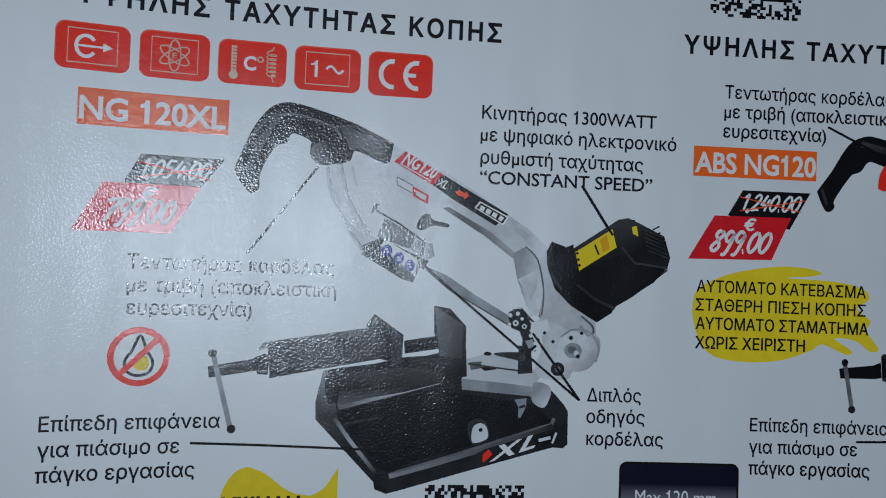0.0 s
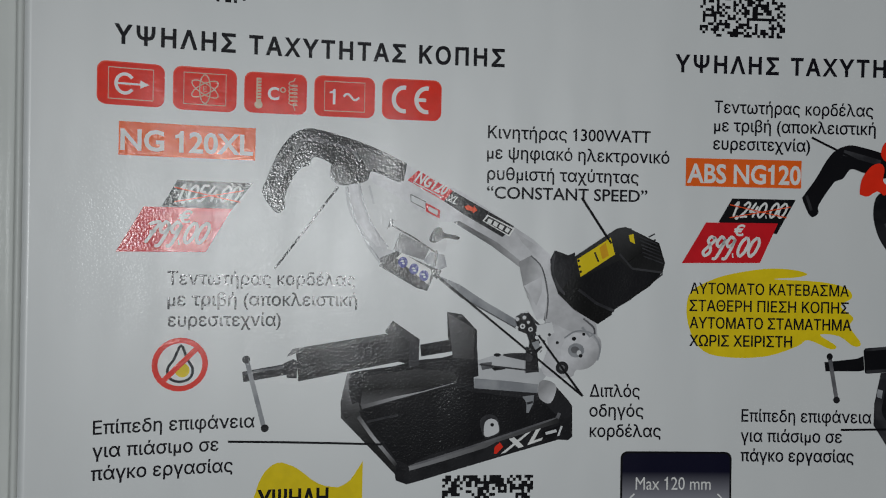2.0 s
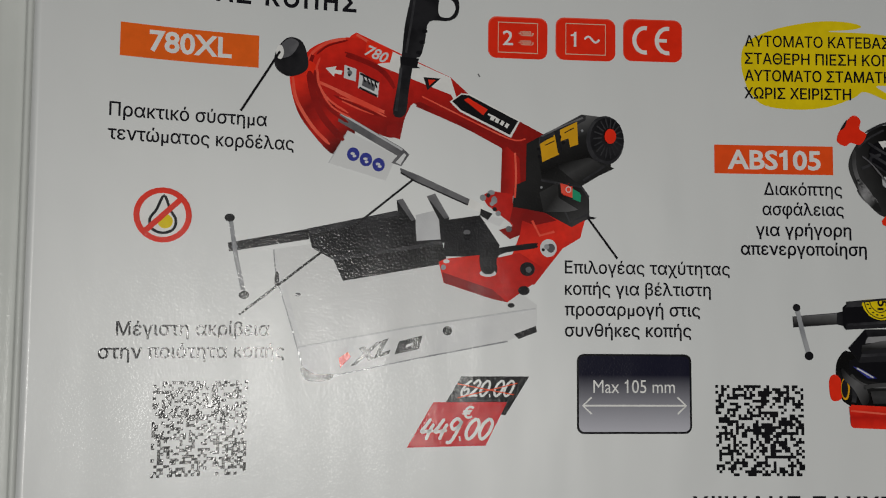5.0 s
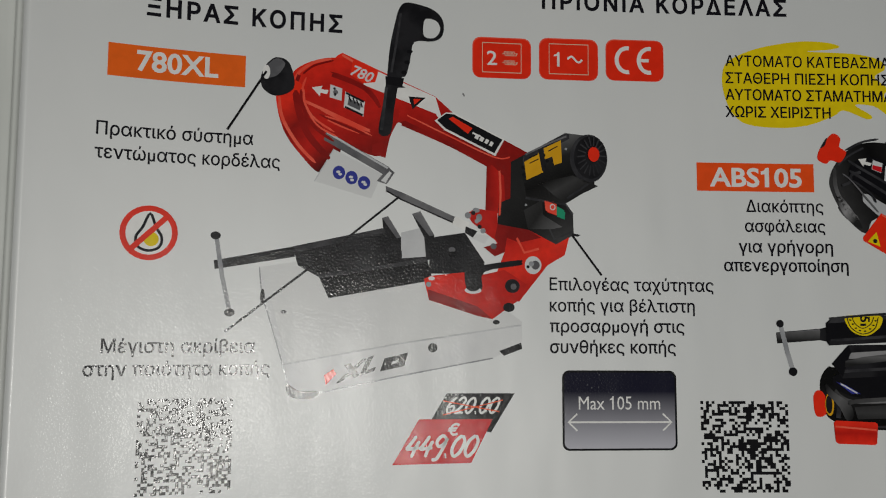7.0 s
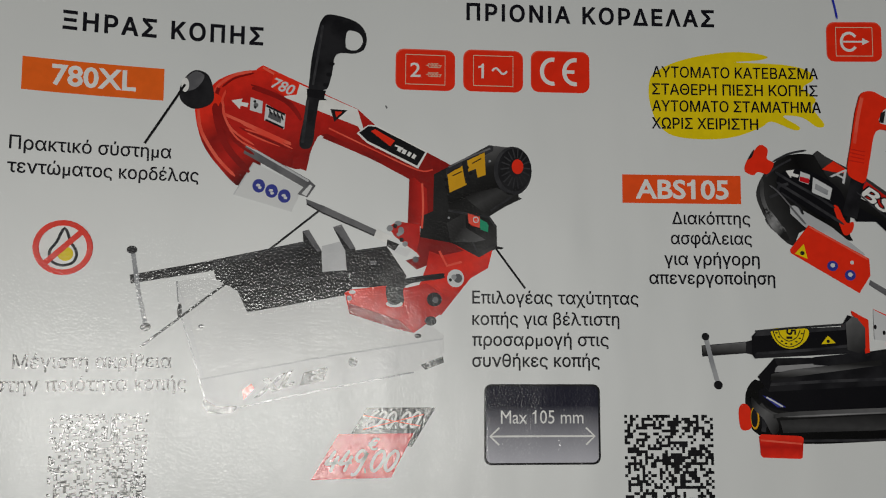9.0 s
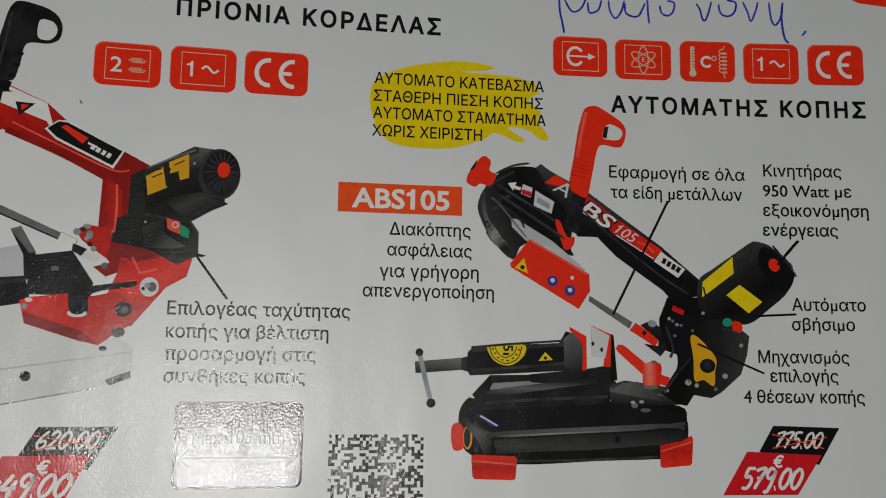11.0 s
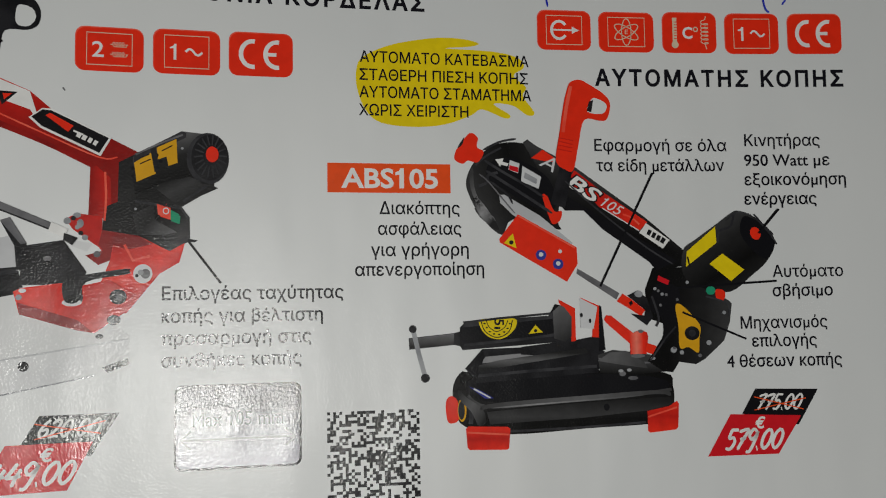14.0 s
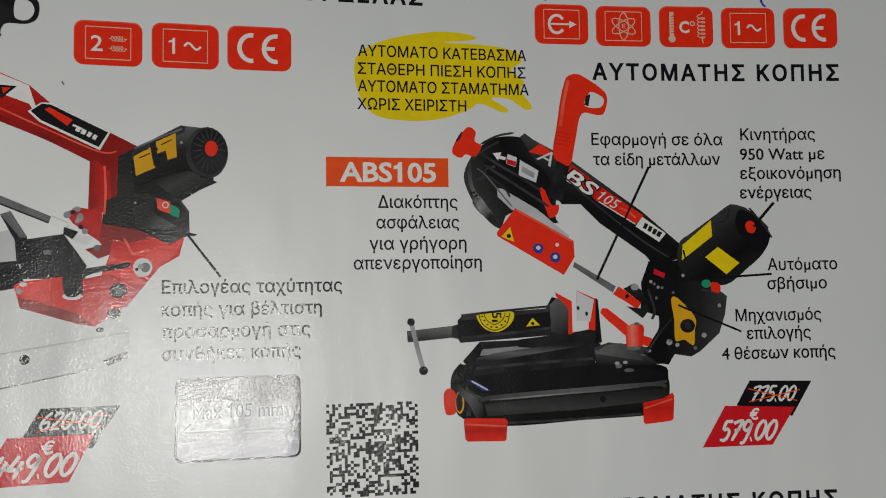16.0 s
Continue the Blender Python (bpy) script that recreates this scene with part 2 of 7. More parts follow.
def outlines(body, lean, space):
    """The outlines of a line set in the built-in face, as closed runs of points."""
    cu = bpy.data.curves.new("setting", "FONT")
    cu.body, cu.shear, cu.space_character, cu.resolution_u, cu.fill_mode = body, lean, space, 3, "NONE"
    ob = bpy.data.objects.new("setting", cu)
    scene.collection.objects.link(ob)
    bpy.context.view_layer.update()
    me = bpy.data.meshes.new_from_object(ob.evaluated_get(bpy.context.evaluated_depsgraph_get()))
    bpy.data.objects.remove(ob)
    near = {}
    for e in me.edges:
        i, j = e.vertices
        near.setdefault(i, []).append(j)
        near.setdefault(j, []).append(i)
    co = [(v.co.x, v.co.y) for v in me.vertices]
    runs, used = [], set()
    for first in range(len(co)):
        if first in used or first not in near:
            continue
        run, last, at = [], None, first
        while at not in used:
            used.add(at)
            if not run or math.dist(run[-1], co[at]) > 1e-4:
                run.append(co[at])
            step = [k for k in near[at] if k != last and k not in used] or [k for k in near[at] if k not in used]
            if not step:
                break
            last, at = at, step[0]
        if len(run) > 2 and math.dist(run[0], run[-1]) < 1e-4:
            run.pop()
        if len(run) > 2:
            runs.append(run)
    bpy.data.meshes.remove(me)
    return runs


def swollen(run, by):
    """An outline moved outwards along its sides; the way it runs tells outer edges from holes."""
    out = []
    for i, q in enumerate(run):
        p, r = run[i - 1], run[(i + 1) % len(run)]
        a = Vector((q[0] - p[0], q[1] - p[1])).normalized()
        b = Vector((r[0] - q[0], r[1] - q[1])).normalized()
        n = Vector((a.y + b.y, -a.x - b.x))
        n = n / max(n.length_squared / 2, 0.5) if n.length > 1e-6 else Vector((a.y, -a.x))
        out.append((q[0] + n.x * by, q[1] + n.y * by))
    return out


def text(parent, name, mat, layer, body, x, y, width, cap, weight=0.0, lean=0.0, turn=0.0, space=1.0, label=""):
    """One printed line: its left end and baseline, its length and the height of its capitals."""
    runs = outlines(body, lean, space)
    if "1" in body:  # the built-in figure one is a bare stem: give it its flag
        for i, run in enumerate(runs):
            ys = [q[1] for q in run]
            if len(run) == 4 and 0.66 < max(ys) - min(ys) < 0.70:
                l = min(q[0] for q in run)
                one = [(0.0, 0.0), (0.1, 0.0), (0.1, 0.7), (0.03, 0.7), (-0.02, 0.6), (-0.13, 0.56), (-0.13, 0.49), (0.0, 0.51)]
                runs[i] = [(l + a + lean * b, b) for a, b in one]
    outer, holes = [], []
    for i, run in enumerate(runs):
        area = signed_area(run)
        over = [q for k, q in enumerate(runs) if k != i and signed_area(q) * area < 0 and abs(signed_area(q)) > abs(area) and inside(run[0], q)]
        same = [q for k, q in enumerate(runs) if k != i and signed_area(q) * area > 0 and abs(signed_area(q)) > abs(area) and inside(run[0], q)]
        (holes if len(over) > len(same) else outer).append(run)
    outer = [q if signed_area(q) > 0 else q[::-1] for q in outer]
    holes = [q if signed_area(q) < 0 else q[::-1] for q in holes]
    lo = min(q[0] for run in runs for q in run)
    hi = max(q[0] for run in runs for q in run)
    kx, ky = width / (hi - lo), cap / 0.73
    c, s = math.cos(radians(turn)), math.sin(radians(turn))
    def placed(run):
        out = []
        for a, b in swollen(run, weight) if weight else run:
            a, b = (a - lo) * kx, b * ky
            out.append((x + a * c - b * s, y + a * s + b * c))
        return out

    whole = bmesh.new()
    fill(whole, [placed(q) for q in outer], [placed(q) for q in holes])
    return lay(name, whole, mat, parent, layer, label)


# brush figures: strokes in a box one unit high, with each figure's width
BRUSH = {
    "0": (0.52, [[(0.30, 0.98), (0.10, 0.72), (0.06, 0.28), (0.22, 0.03), (0.40, 0.26), (0.45, 0.70), (0.30, 0.98)]]),
    "1": (0.30, [[(0.02, 0.72), (0.20, 0.97), (0.17, 0.50), (0.15, 0.02)]]),
    "2": (0.50, [[(0.06, 0.74), (0.26, 0.97), (0.42, 0.78), (0.26, 0.38), (0.04, 0.05), (0.28, 0.08), (0.48, 0.04)]]),
    "4": (0.52, [[(0.26, 0.97), (0.14, 0.62), (0.05, 0.38), (0.28, 0.40), (0.50, 0.44)], [(0.44, 0.74), (0.36, 0.40), (0.32, 0.00)]]),
    "5": (0.50, [[(0.48, 0.95), (0.30, 0.95), (0.16, 0.92), (0.12, 0.56), (0.32, 0.58), (0.42, 0.34), (0.28, 0.05), (0.05, 0.08)]]),
    "6": (0.48, [[(0.40, 0.97), (0.18, 0.70), (0.06, 0.30), (0.20, 0.02), (0.40, 0.18), (0.36, 0.46), (0.12, 0.36)]]),
    "7": (0.48, [[(0.04, 0.84), (0.22, 0.93), (0.46, 0.94), (0.30, 0.50), (0.14, 0.00)], [(0.14, 0.50), (0.42, 0.54)]]),
    "8": (0.52, [[(0.42, 0.86), (0.24, 0.96), (0.14, 0.76), (0.32, 0.50), (0.40, 0.22), (0.22, 0.03), (0.07, 0.22), (0.26, 0.50), (0.46, 0.80), (0.34, 0.96)]]),
    "9": (0.48, [[(0.42, 0.82), (0.22, 0.97), (0.08, 0.70), (0.22, 0.48), (0.40, 0.64), (0.44, 0.86), (0.38, 0.36), (0.26, -0.08), (0.08, -0.10)]]),
    ".": (0.22, [[(0.07, 0.05), (0.13, 0.06)]]),
    ",": (0.22, [[(0.12, 0.10), (0.05, -0.14)]]),
}


def brush_figures(parent, name, mat, layer, body, x, y, width, cap, stroke=0.15, lean=0.33):
    """Slanted figures drawn with a brush: their left end, foot, length and height; one mesh a figure."""
    total = sum(BRUSH[c][0] for c in body)
    k = width / total
    at = x
    for i, c in enumerate(body):
        wide, strokes = BRUSH[c]
        bm = bmesh.new()
        for run in strokes:
            pts = smooth_path([(at + a * k + lean * b * cap, y + b * cap) for a, b in run], False, 5)
            thick = stroke * cap * (1.5 if c in ".," else 1)
            band_faces(bm, pts, thick, taper=c not in ".")
        lay(name, bm, mat, parent, layer + 0.25 * (i % 3))
        at += wide * k


def holder(name, label, parent=None, category=""):
    ob = new(name)
    ob.empty_display_size = 0.01
    if parent:
        ob.parent = parent
    return tagged(ob, label, category)


# ---- table and catalogue ----
def table():
    m, t, n, l, p = nodes_of("table_wood")
    co, mp, nz, rp = (n.new("ShaderNode" + k) for k in ("TexCoord", "Mapping", "TexNoise", "ValToRGB"))
    mp.inputs["Scale"].default_value = (4, 60, 4)
    nz.inputs["Detail"].default_value = 6
    l.new(co.outputs["Object"], mp.inputs[0]), l.new(mp.outputs[0], nz.inputs["Vector"])
    l.new(nz.outputs["Fac"], rp.inputs["Fac"]), l.new(rp.outputs["Color"], p.inputs["Base Color"])
    rp.color_ramp.elements[0].color, rp.color_ramp.elements[1].color = (0.12, 0.07, 0.04, 1), (0.25, 0.16, 0.09, 1)
    p.inputs["Roughness"].default_value = 0.5
    root = tagged(new("table"), "brown wooden table under the open catalogue", "table")
    def box(name, x0, x1, y0, y1, z0, z1):
        bm = bmesh.new()
        bmesh.ops.create_cube(bm, size=1, matrix=Matrix.Translation(((x0 + x1) / 2, (y0 + y1) / 2, (z0 + z1) / 2)) @ Matrix.Diagonal((x1 - x0, y1 - y0, z1 - z0, 1)))
        bmesh.ops.bevel(bm, geom=bm.edges[:], offset=0.004, segments=2, affect="EDGES")
        me = bpy.data.meshes.new(name)
        bm.to_mesh(me), bm.free()
        me.materials.append(m)
        new(name, me).parent = root
    box("table_top", -0.7, 0.7, -0.45, 0.45, -0.046, -0.016)
    for x in (-0.64, 0.64):
        for y in (-0.39, 0.39):
            box("leg", x - 0.03, x + 0.03, y - 0.03, y + 0.03, -0.76, -0.046)


def room():
    """Plain painted walls, floor and ceiling that close the dim room round the table."""
    def paint(name, low, high, scale, rough):
        m, t, n, l, p = nodes_of(name)
        co, nz, rp, bp = (n.new("ShaderNode" + k) for k in ("TexCoord", "TexNoise", "ValToRGB", "Bump"))
        nz.inputs["Scale"].default_value, nz.inputs["Detail"].default_value = scale, 6
        l.new(co.outputs["Object"], nz.inputs["Vector"]), l.new(nz.outputs["Fac"], rp.inputs["Fac"])
        rp.color_ramp.elements[0].color, rp.color_ramp.elements[1].color = (*low, 1), (*high, 1)
        l.new(rp.outputs["Color"], p.inputs["Base Color"]), l.new(nz.outputs["Fac"], bp.inputs["Height"])
        bp.inputs["Strength"].default_value, bp.inputs["Distance"].default_value = 0.2, 0.002
        l.new(bp.outputs["Normal"], p.inputs["Normal"])
        p.inputs["Roughness"].default_value = rough
        return m

    wall, ground = paint("wall_paint", (0.70, 0.70, 0.68), (0.76, 0.76, 0.74), 9, 0.8), paint("floor_tile", (0.30, 0.27, 0.23), (0.38, 0.34, 0.29), 5, 0.5)
    for name, m, x0, x1, y0, y1, z0, z1 in (
            ("floor", ground, -2.1, 2.1, -1.8, 1.8, -0.86, -0.76), ("ceiling", wall, -2.1, 2.1, -1.8, 1.8, 1.74, 1.84),
            ("wall_west", wall, -2.1, -2.0, -1.8, 1.8, -0.76, 1.74), ("wall_east", wall, 2.0, 2.1, -1.8, 1.8, -0.76, 1.74),
            ("wall_south", wall, -2.0, 2.0, -1.8, -1.7, -0.76, 1.74), ("wall_north", wall, -2.0, 2.0, 1.7, 1.8, -0.76, 1.74)):
        bm = bmesh.new()
        bmesh.ops.create_cube(bm, size=1, matrix=Matrix.Translation(((x0 + x1) / 2, (y0 + y1) / 2, (z0 + z1) / 2)) @ Matrix.Diagonal((x1 - x0, y1 - y0, z1 - z0, 1)))
        me = bpy.data.meshes.new(name)
        bm.to_mesh(me), bm.free()
        me.materials.append(m)
        tagged(new(name, me), "plain painted room surface in dim light", name.split("_")[0], kind="structure")


room()
table()
catalogue = tagged(new("catalogue"), "open glossy tool catalogue lying on the table", "catalogue")


def page_sheet():
    """The printed page: a bent sheet on the block of pages below it."""
    bm = bmesh.new()
    us = np.arange(LEFT, RIGHT + 0.1, 1.0)
    vs = np.arange(BOTTOM, TOP + 0.1, 6.0)
    share = [(u - LEFT) / (RIGHT - LEFT) for u in us]
    grid = [[bm.verts.new(sheet(u + FOLD_LEAN * v * (1 - f) ** 6, v)) for v in vs] for u, f in zip(us, share)]
    for i in range(len(us) - 1):
        for j in range(len(vs) - 1):
            bm.faces.new((grid[i][j], grid[i + 1][j], grid[i + 1][j + 1], grid[i][j + 1])).smooth = True
    # the sheet's own thickness and the block of pages under it
    low = {}
    edge = [e for e in bm.edges if e.is_boundary]
    for e in edge:
        for v in e.verts:
            if v not in low:
                low[v] = bm.verts.new((v.co.x, v.co.y, -0.0155))
    for e in edge:
        a, b = e.verts
        bm.faces.new((a, b, low[b], low[a]))
    bmesh.ops.recalc_face_normals(bm, faces=bm.faces[:])
    me = bpy.data.meshes.new("page")
    bm.to_mesh(me), bm.free()
    me.materials.append(PAPER)
    ob = new("page", me)
    ob.parent = catalogue
    tagged(ob, "white coated page with coloured print")


page_sheet()


def facing_page():
    """The sheets at the fold: rounded rolls of paper along the page's inner edge."""
    bm = bmesh.new()
    z0 = sheet(LEFT, 0).z / MM
    prof = [(0.05, -0.6), (-0.1, -0.1), (-0.35, 0.28), (-0.75, 0.36), (-1.15, 0.0), (-1.5, -0.42), (-2.2, -0.35), (-3.6, 0.12), (-4.8, 0.2),
            (-6.4, -0.35), (-8.0, -1.6), (-9.4, -3.6), (-10.6, -6.2), (-13.0, -8.6), (-20, -10.5), (-60, -14.0), (-120, -16.0), (-200, -18.0)]
    prof = smooth_path(prof, False, 4)
    vs = np.arange(BOTTOM, TOP + 0.1, 10.0)
    x0 = sheet(LEFT, 0).x / MM
    lean = FOLD_LEAN
    rows = [[bm.verts.new(((x0 + a + lean * v) * MM, v * MM, (z0 + b + BOW * 10 * (v / 100) ** 2) * MM)) for v in vs] for a, b in prof]
    for i in range(len(rows) - 1):
        for j in range(len(vs) - 1):
            bm.faces.new((rows[i][j + 1], rows[i + 1][j + 1], rows[i + 1][j], rows[i][j])).smooth = True
    bmesh.ops.recalc_face_normals(bm, faces=bm.faces[:])
    me = bpy.data.meshes.new("facing_page")
    bm.to_mesh(me), bm.free()
    me.materials.append(PAGE_EDGE)
    ob = new("facing_page", me)
    ob.parent = catalogue
    tagged(ob, "white facing page curling into the fold")


facing_page()


# ---- print on the page: repeated devices ----
def pictogram(kind, x, y, w, h, k):
    """A red rounded square with a white device."""
    ob = holder("pictogram", {"plug": "red rounded pictogram with an arrow through a ring", "atom": "red rounded pictogram with an atom",
                              "heat": "red rounded pictogram with a thermometer and coil", "phase": "red rounded pictogram with a one and a wave",
                              "mark": "red rounded pictogram with two open letters", "speed": "red rounded pictogram with a two and coils"}[kind], catalogue)
    r = h * 0.2
    poly(ob, "rim", RED_LIT, k, rounded(x - w / 2, y - h / 2, x + w / 2, y + h / 2, r))
    poly(ob, "ground", RED, k + 1, rounded(x - w / 2 + 0.15, y - h / 2, x + w / 2 - 0.05, y + h / 2 - 0.2, r))
    if kind in ("plug", "atom", "phase", "speed"):
        a, b = w * 0.33, h * 0.36
        line(ob, "frame", CREAM, k + 2, [(x - a, y - b), (x + a, y - b), (x + a, y + b), (x - a, y + b)], 0.17, closed=True)
    if kind == "plug":
        ring(ob, "ring", WHITE, k + 2, x - 0.9, y, h * 0.19, h * 0.22, 0.5, start=35, end=325)
        line(ob, "shaft", WHITE, k + 3, [(x - 2.0, y), (x + 1.7, y)], 0.3)
        poly(ob, "arrow_head", WHITE, k + 3, [(x + 1.4, y + 0.65), (x + 2.7, y), (x + 1.4, y - 0.65)])
    elif kind == "atom":
        for turn in (30, 90, 150):
            ring(ob, "orbit", CREAM, k + 3, x, y, h * 0.33, h * 0.12, 0.17, turn)
        disc(ob, "core", RED, k + 4, x, y, 0.55)
        text(ob, "core_letter", CREAM, k + 5, "E", x - 0.3, y - 0.4, 0.6, 0.85)
    elif kind == "heat":
        line(ob, "tube", CREAM, k + 2, [(x - w * 0.27, y - h * 0.25), (x - w * 0.27, y + h * 0.36)], 0.8)
        disc(ob, "tube_bulb", CREAM, k + 3, x - w * 0.27, y - h * 0.3, 0.65)
        for i in range(7):
            line(ob, "scale_mark", RED, k + 4, [(x - w * 0.27 - 0.15, y - h * 0.15 + i * 0.5), (x - w * 0.27 + 0.4, y - h * 0.15 + i * 0.5)], 0.14)
        text(ob, "letter", WHITE, k + 2, "C", x - w * 0.12, y - 1.05, 1.7, 2.1, weight=0.03)
        ring(ob, "degree_sign", CREAM, k + 2, x + w * 0.115, y + 0.6, 0.38, 0.38, 0.2)
        coil = [(x + w * 0.28 + 0.75 * math.sin(i * 0.9), y - h * 0.28 + h * 0.56 * i / 42 + 0.28 * math.cos(i * 0.9)) for i in range(43)]
        line(ob, "coil", CREAM, k + 2, coil, 0.16)
        line(ob, "coil_end", CREAM, k + 2, [(coil[-1][0], coil[-1][1]), (x + w * 0.31, y + h * 0.4)], 0.16)
        line(ob, "coil_end", CREAM, k + 2, [(coil[0][0], coil[0][1]), (x + w * 0.31, y - h * 0.4)], 0.16)
    elif kind == "phase":
        text(ob, "figure", WHITE, k + 2, "1", x - w * 0.25, y - 1.35, 1.0, 2.7)
        wave = [(x - 0.2 + 2.6 * i / 12, y + 0.5 * math.sin(i / 12 * 2 * math.pi)) for i in range(13)]
        line(ob, "wave", WHITE, k + 2, wave, 0.36)
    elif kind == "mark":
        ring(ob, "open_c", WHITE, k + 2, x - w * 0.13, y, h * 0.255, h * 0.29, 0.72, start=80, end=280)
        ring(ob, "open_e", WHITE, k + 2, x + w * 0.25, y, h * 0.255, h * 0.29, 0.72, start=80, end=280)
        line(ob, "e_bar", WHITE, k + 3, [(x + w * 0.25 - h * 0.24, y), (x + w * 0.25 - 0.1, y)], 0.6)
    elif kind == "speed":
        text(ob, "figure", WHITE, k + 2, "2", x - w * 0.25, y - 1.3, 1.7, 2.6, weight=0.01)
        for dy in (0.8, -0.8):
            coil = [(x + 0.5 + 1.9 * i / 24 + 0.28 * math.cos(i * 1.05), y + dy + 0.42 * math.sin(i * 1.05)) for i in range(25)]
            line(ob, "coil", CREAM, k + 2, coil, 0.13)
            line(ob, "coil_end", CREAM, k + 2, [(x + 0.1, y + dy), (x + 0.5, y + dy)], 0.13)
            line(ob, "coil_end", CREAM, k + 2, [(x + 2.4, y + dy), (x + 2.8, y + dy)], 0.13)


def no_oil_sign(x, y, r, k):
    ob = holder("no_oil_sign", "red ring sign with a struck-out oil drop", catalogue)
    disc(ob, "ground", WHITE, k, x, y, r * 0.9)
    drop = [(x + 0.02 * r, y + 0.7 * r), (x + 0.24 * r, y + 0.2 * r), (x + 0.44 * r, y - 0.15 * r), (x + 0.36 * r, y - 0.5 * r), (x, y - 0.64 * r),
            (x - 0.36 * r, y - 0.5 * r), (x - 0.44 * r, y - 0.15 * r), (x - 0.22 * r, y + 0.2 * r)]
    line(ob, "drop_outline", TEXT, k + 1, drop, 0.42, True, True)
    disc(ob, "drop_light", YELLOW, k + 2, x + 0.08 * r, y - 0.22 * r, r * 0.26)
    s = r * 0.66
    line(ob, "bar", RED_SIGN, k + 3, [(x - s, y - s), (x + s, y + s)], r * 0.2)
    ring(ob, "ring", RED_SIGN, k + 4, x, y, r * 0.89, r * 0.89, r * 0.2)


def capacity_box(body, x, y, tx, ty, tw, k):
    ob = holder("capacity_box", "dark violet shaded box with a double arrow", catalogue)
    poly(ob, "rim", BLACK, k, rounded(x, y - 13.3, x + 19.7, y, 1.2))
    poly(ob, "tint", blended("violet_tint", (0.50, 0.50, 0.56), (0.006, 0.006, 0.02), y - 12.9, y - 3.5), k + 1, rounded(x + 0.35, y - 12.95, x + 19.35, y - 0.35, 0.95))
    text(ob, "lettering", WHITE, k + 2, body, tx, ty, tw, 2.3)
    ay = ty - 2.1
    line(ob, "arrow_shaft", WHITE, k + 2, [(x + 1.1, ay), (x + 18.6, ay)], 0.3)
    line(ob, "arrow_head", WHITE, k + 3, [(x + 2.5, ay + 1.4), (x + 1.0, ay), (x + 2.5, ay - 1.4)], 0.3)
    line(ob, "arrow_head", WHITE, k + 3, [(x + 17.2, ay + 1.4), (x + 18.7, ay), (x + 17.2, ay - 1.4)], 0.3)


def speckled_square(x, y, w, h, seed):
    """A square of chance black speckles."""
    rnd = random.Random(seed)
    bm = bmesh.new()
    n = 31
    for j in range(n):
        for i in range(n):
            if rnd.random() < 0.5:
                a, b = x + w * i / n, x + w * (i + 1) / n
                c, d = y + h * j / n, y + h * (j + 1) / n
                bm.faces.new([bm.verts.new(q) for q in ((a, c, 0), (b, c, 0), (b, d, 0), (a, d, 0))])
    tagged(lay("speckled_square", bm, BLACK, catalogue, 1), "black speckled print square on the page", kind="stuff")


CREAM = printed("cream_line", (0.66, 0.55, 0.40))
RED_SIGN = printed("sign_red_ink", (0.80, 0.04, 0.02))



# headlines
head = holder("headline", "black widely spaced Greek headline in capitals", catalogue)
text(head, "lettering", TEXT, 1, "ΥΨΗΛΗΣ ΤΑΧΥΤΗΤΑΣ ΚΟΠΗΣ", -73.6, -26.9, 63.1, 2.90, weight=0.032, space=1.25)
head = holder("headline", "black widely spaced Greek headline in capitals", catalogue)
text(head, "lettering", TEXT, 1, "ΥΨΗΛΗΣ ΤΑΧΥΤΗΤΑΣ ΚΟΠΗΣ", 19.8, -26.6, 63.1, 2.90, weight=0.032, space=1.25)
head = holder("headline", "black widely spaced Greek headline in capitals", catalogue)
text(head, "lettering", TEXT, 1, "ΞΗΡΑΣ ΚΟΠΗΣ", -69.0, 56.6, 31.1, 2.90, weight=0.032, space=1.25)
head = holder("headline", "black widely spaced Greek headline in capitals", catalogue)
text(head, "lettering", TEXT, 1, "ΠΡΙΟΝΙΑ ΚΟΡΔΕΛΑΣ", -3.1, 62.8, 43.9, 2.90, weight=0.032, space=1.25)
head = holder("headline", "black widely spaced Greek headline in capitals", catalogue)
text(head, "lettering", TEXT, 1, "ΑΥΤΟΜΑΤΗΣ ΚΟΠΗΣ", 71.4, 50.5, 45.7, 2.90, weight=0.032, space=1.25)
head = holder("headline", "black widely spaced Greek headline in capitals", catalogue)
text(head, "lettering", TEXT, 1, "ΑΥΤΟΜΑΤΗΣ ΚΟΠΗΣ", 67.2, -25.9, 45.7, 2.90, weight=0.032, space=1.25)

# name plates
plate = holder("name_plate", "orange name plate with bold white lettering", catalogue)
poly(plate, "plate", ORANGE, 1, [(-72.9, -44.4), (-51.9, -44.4), (-51.9, -39.1), (-72.9, -39.1)])
text(plate, "lettering", WHITE, 2, "NG 120XL", -72.5, -43.5, 20.1, 3.35, weight=0.026)
plate = holder("name_plate", "orange name plate with bold white lettering", catalogue)
poly(plate, "plate", ORANGE, 1, [(21.9, -46.5), (42.5, -46.5), (42.5, -41.6), (21.9, -41.6)])
text(plate, "lettering", WHITE, 2, "ABS NG120", 22.3, -45.8, 20.0, 3.35, weight=0.026)
plate = holder("name_plate", "orange name plate with bold white lettering", catalogue)
poly(plate, "plate", ORANGE, 1, [(-74.6, 46.1), (-53.5, 46.1), (-53.5, 51.4), (-74.6, 51.4)])
text(plate, "lettering", WHITE, 2, "780XL", -70.2, 47.4, 12.3, 3.35, weight=0.026)
plate = holder("name_plate", "orange name plate with bold white lettering", catalogue)
poly(plate, "plate", ORANGE_RED, 1, [(24.1, 31.1), (45.0, 31.1), (45.0, 36.1), (24.1, 36.1)])
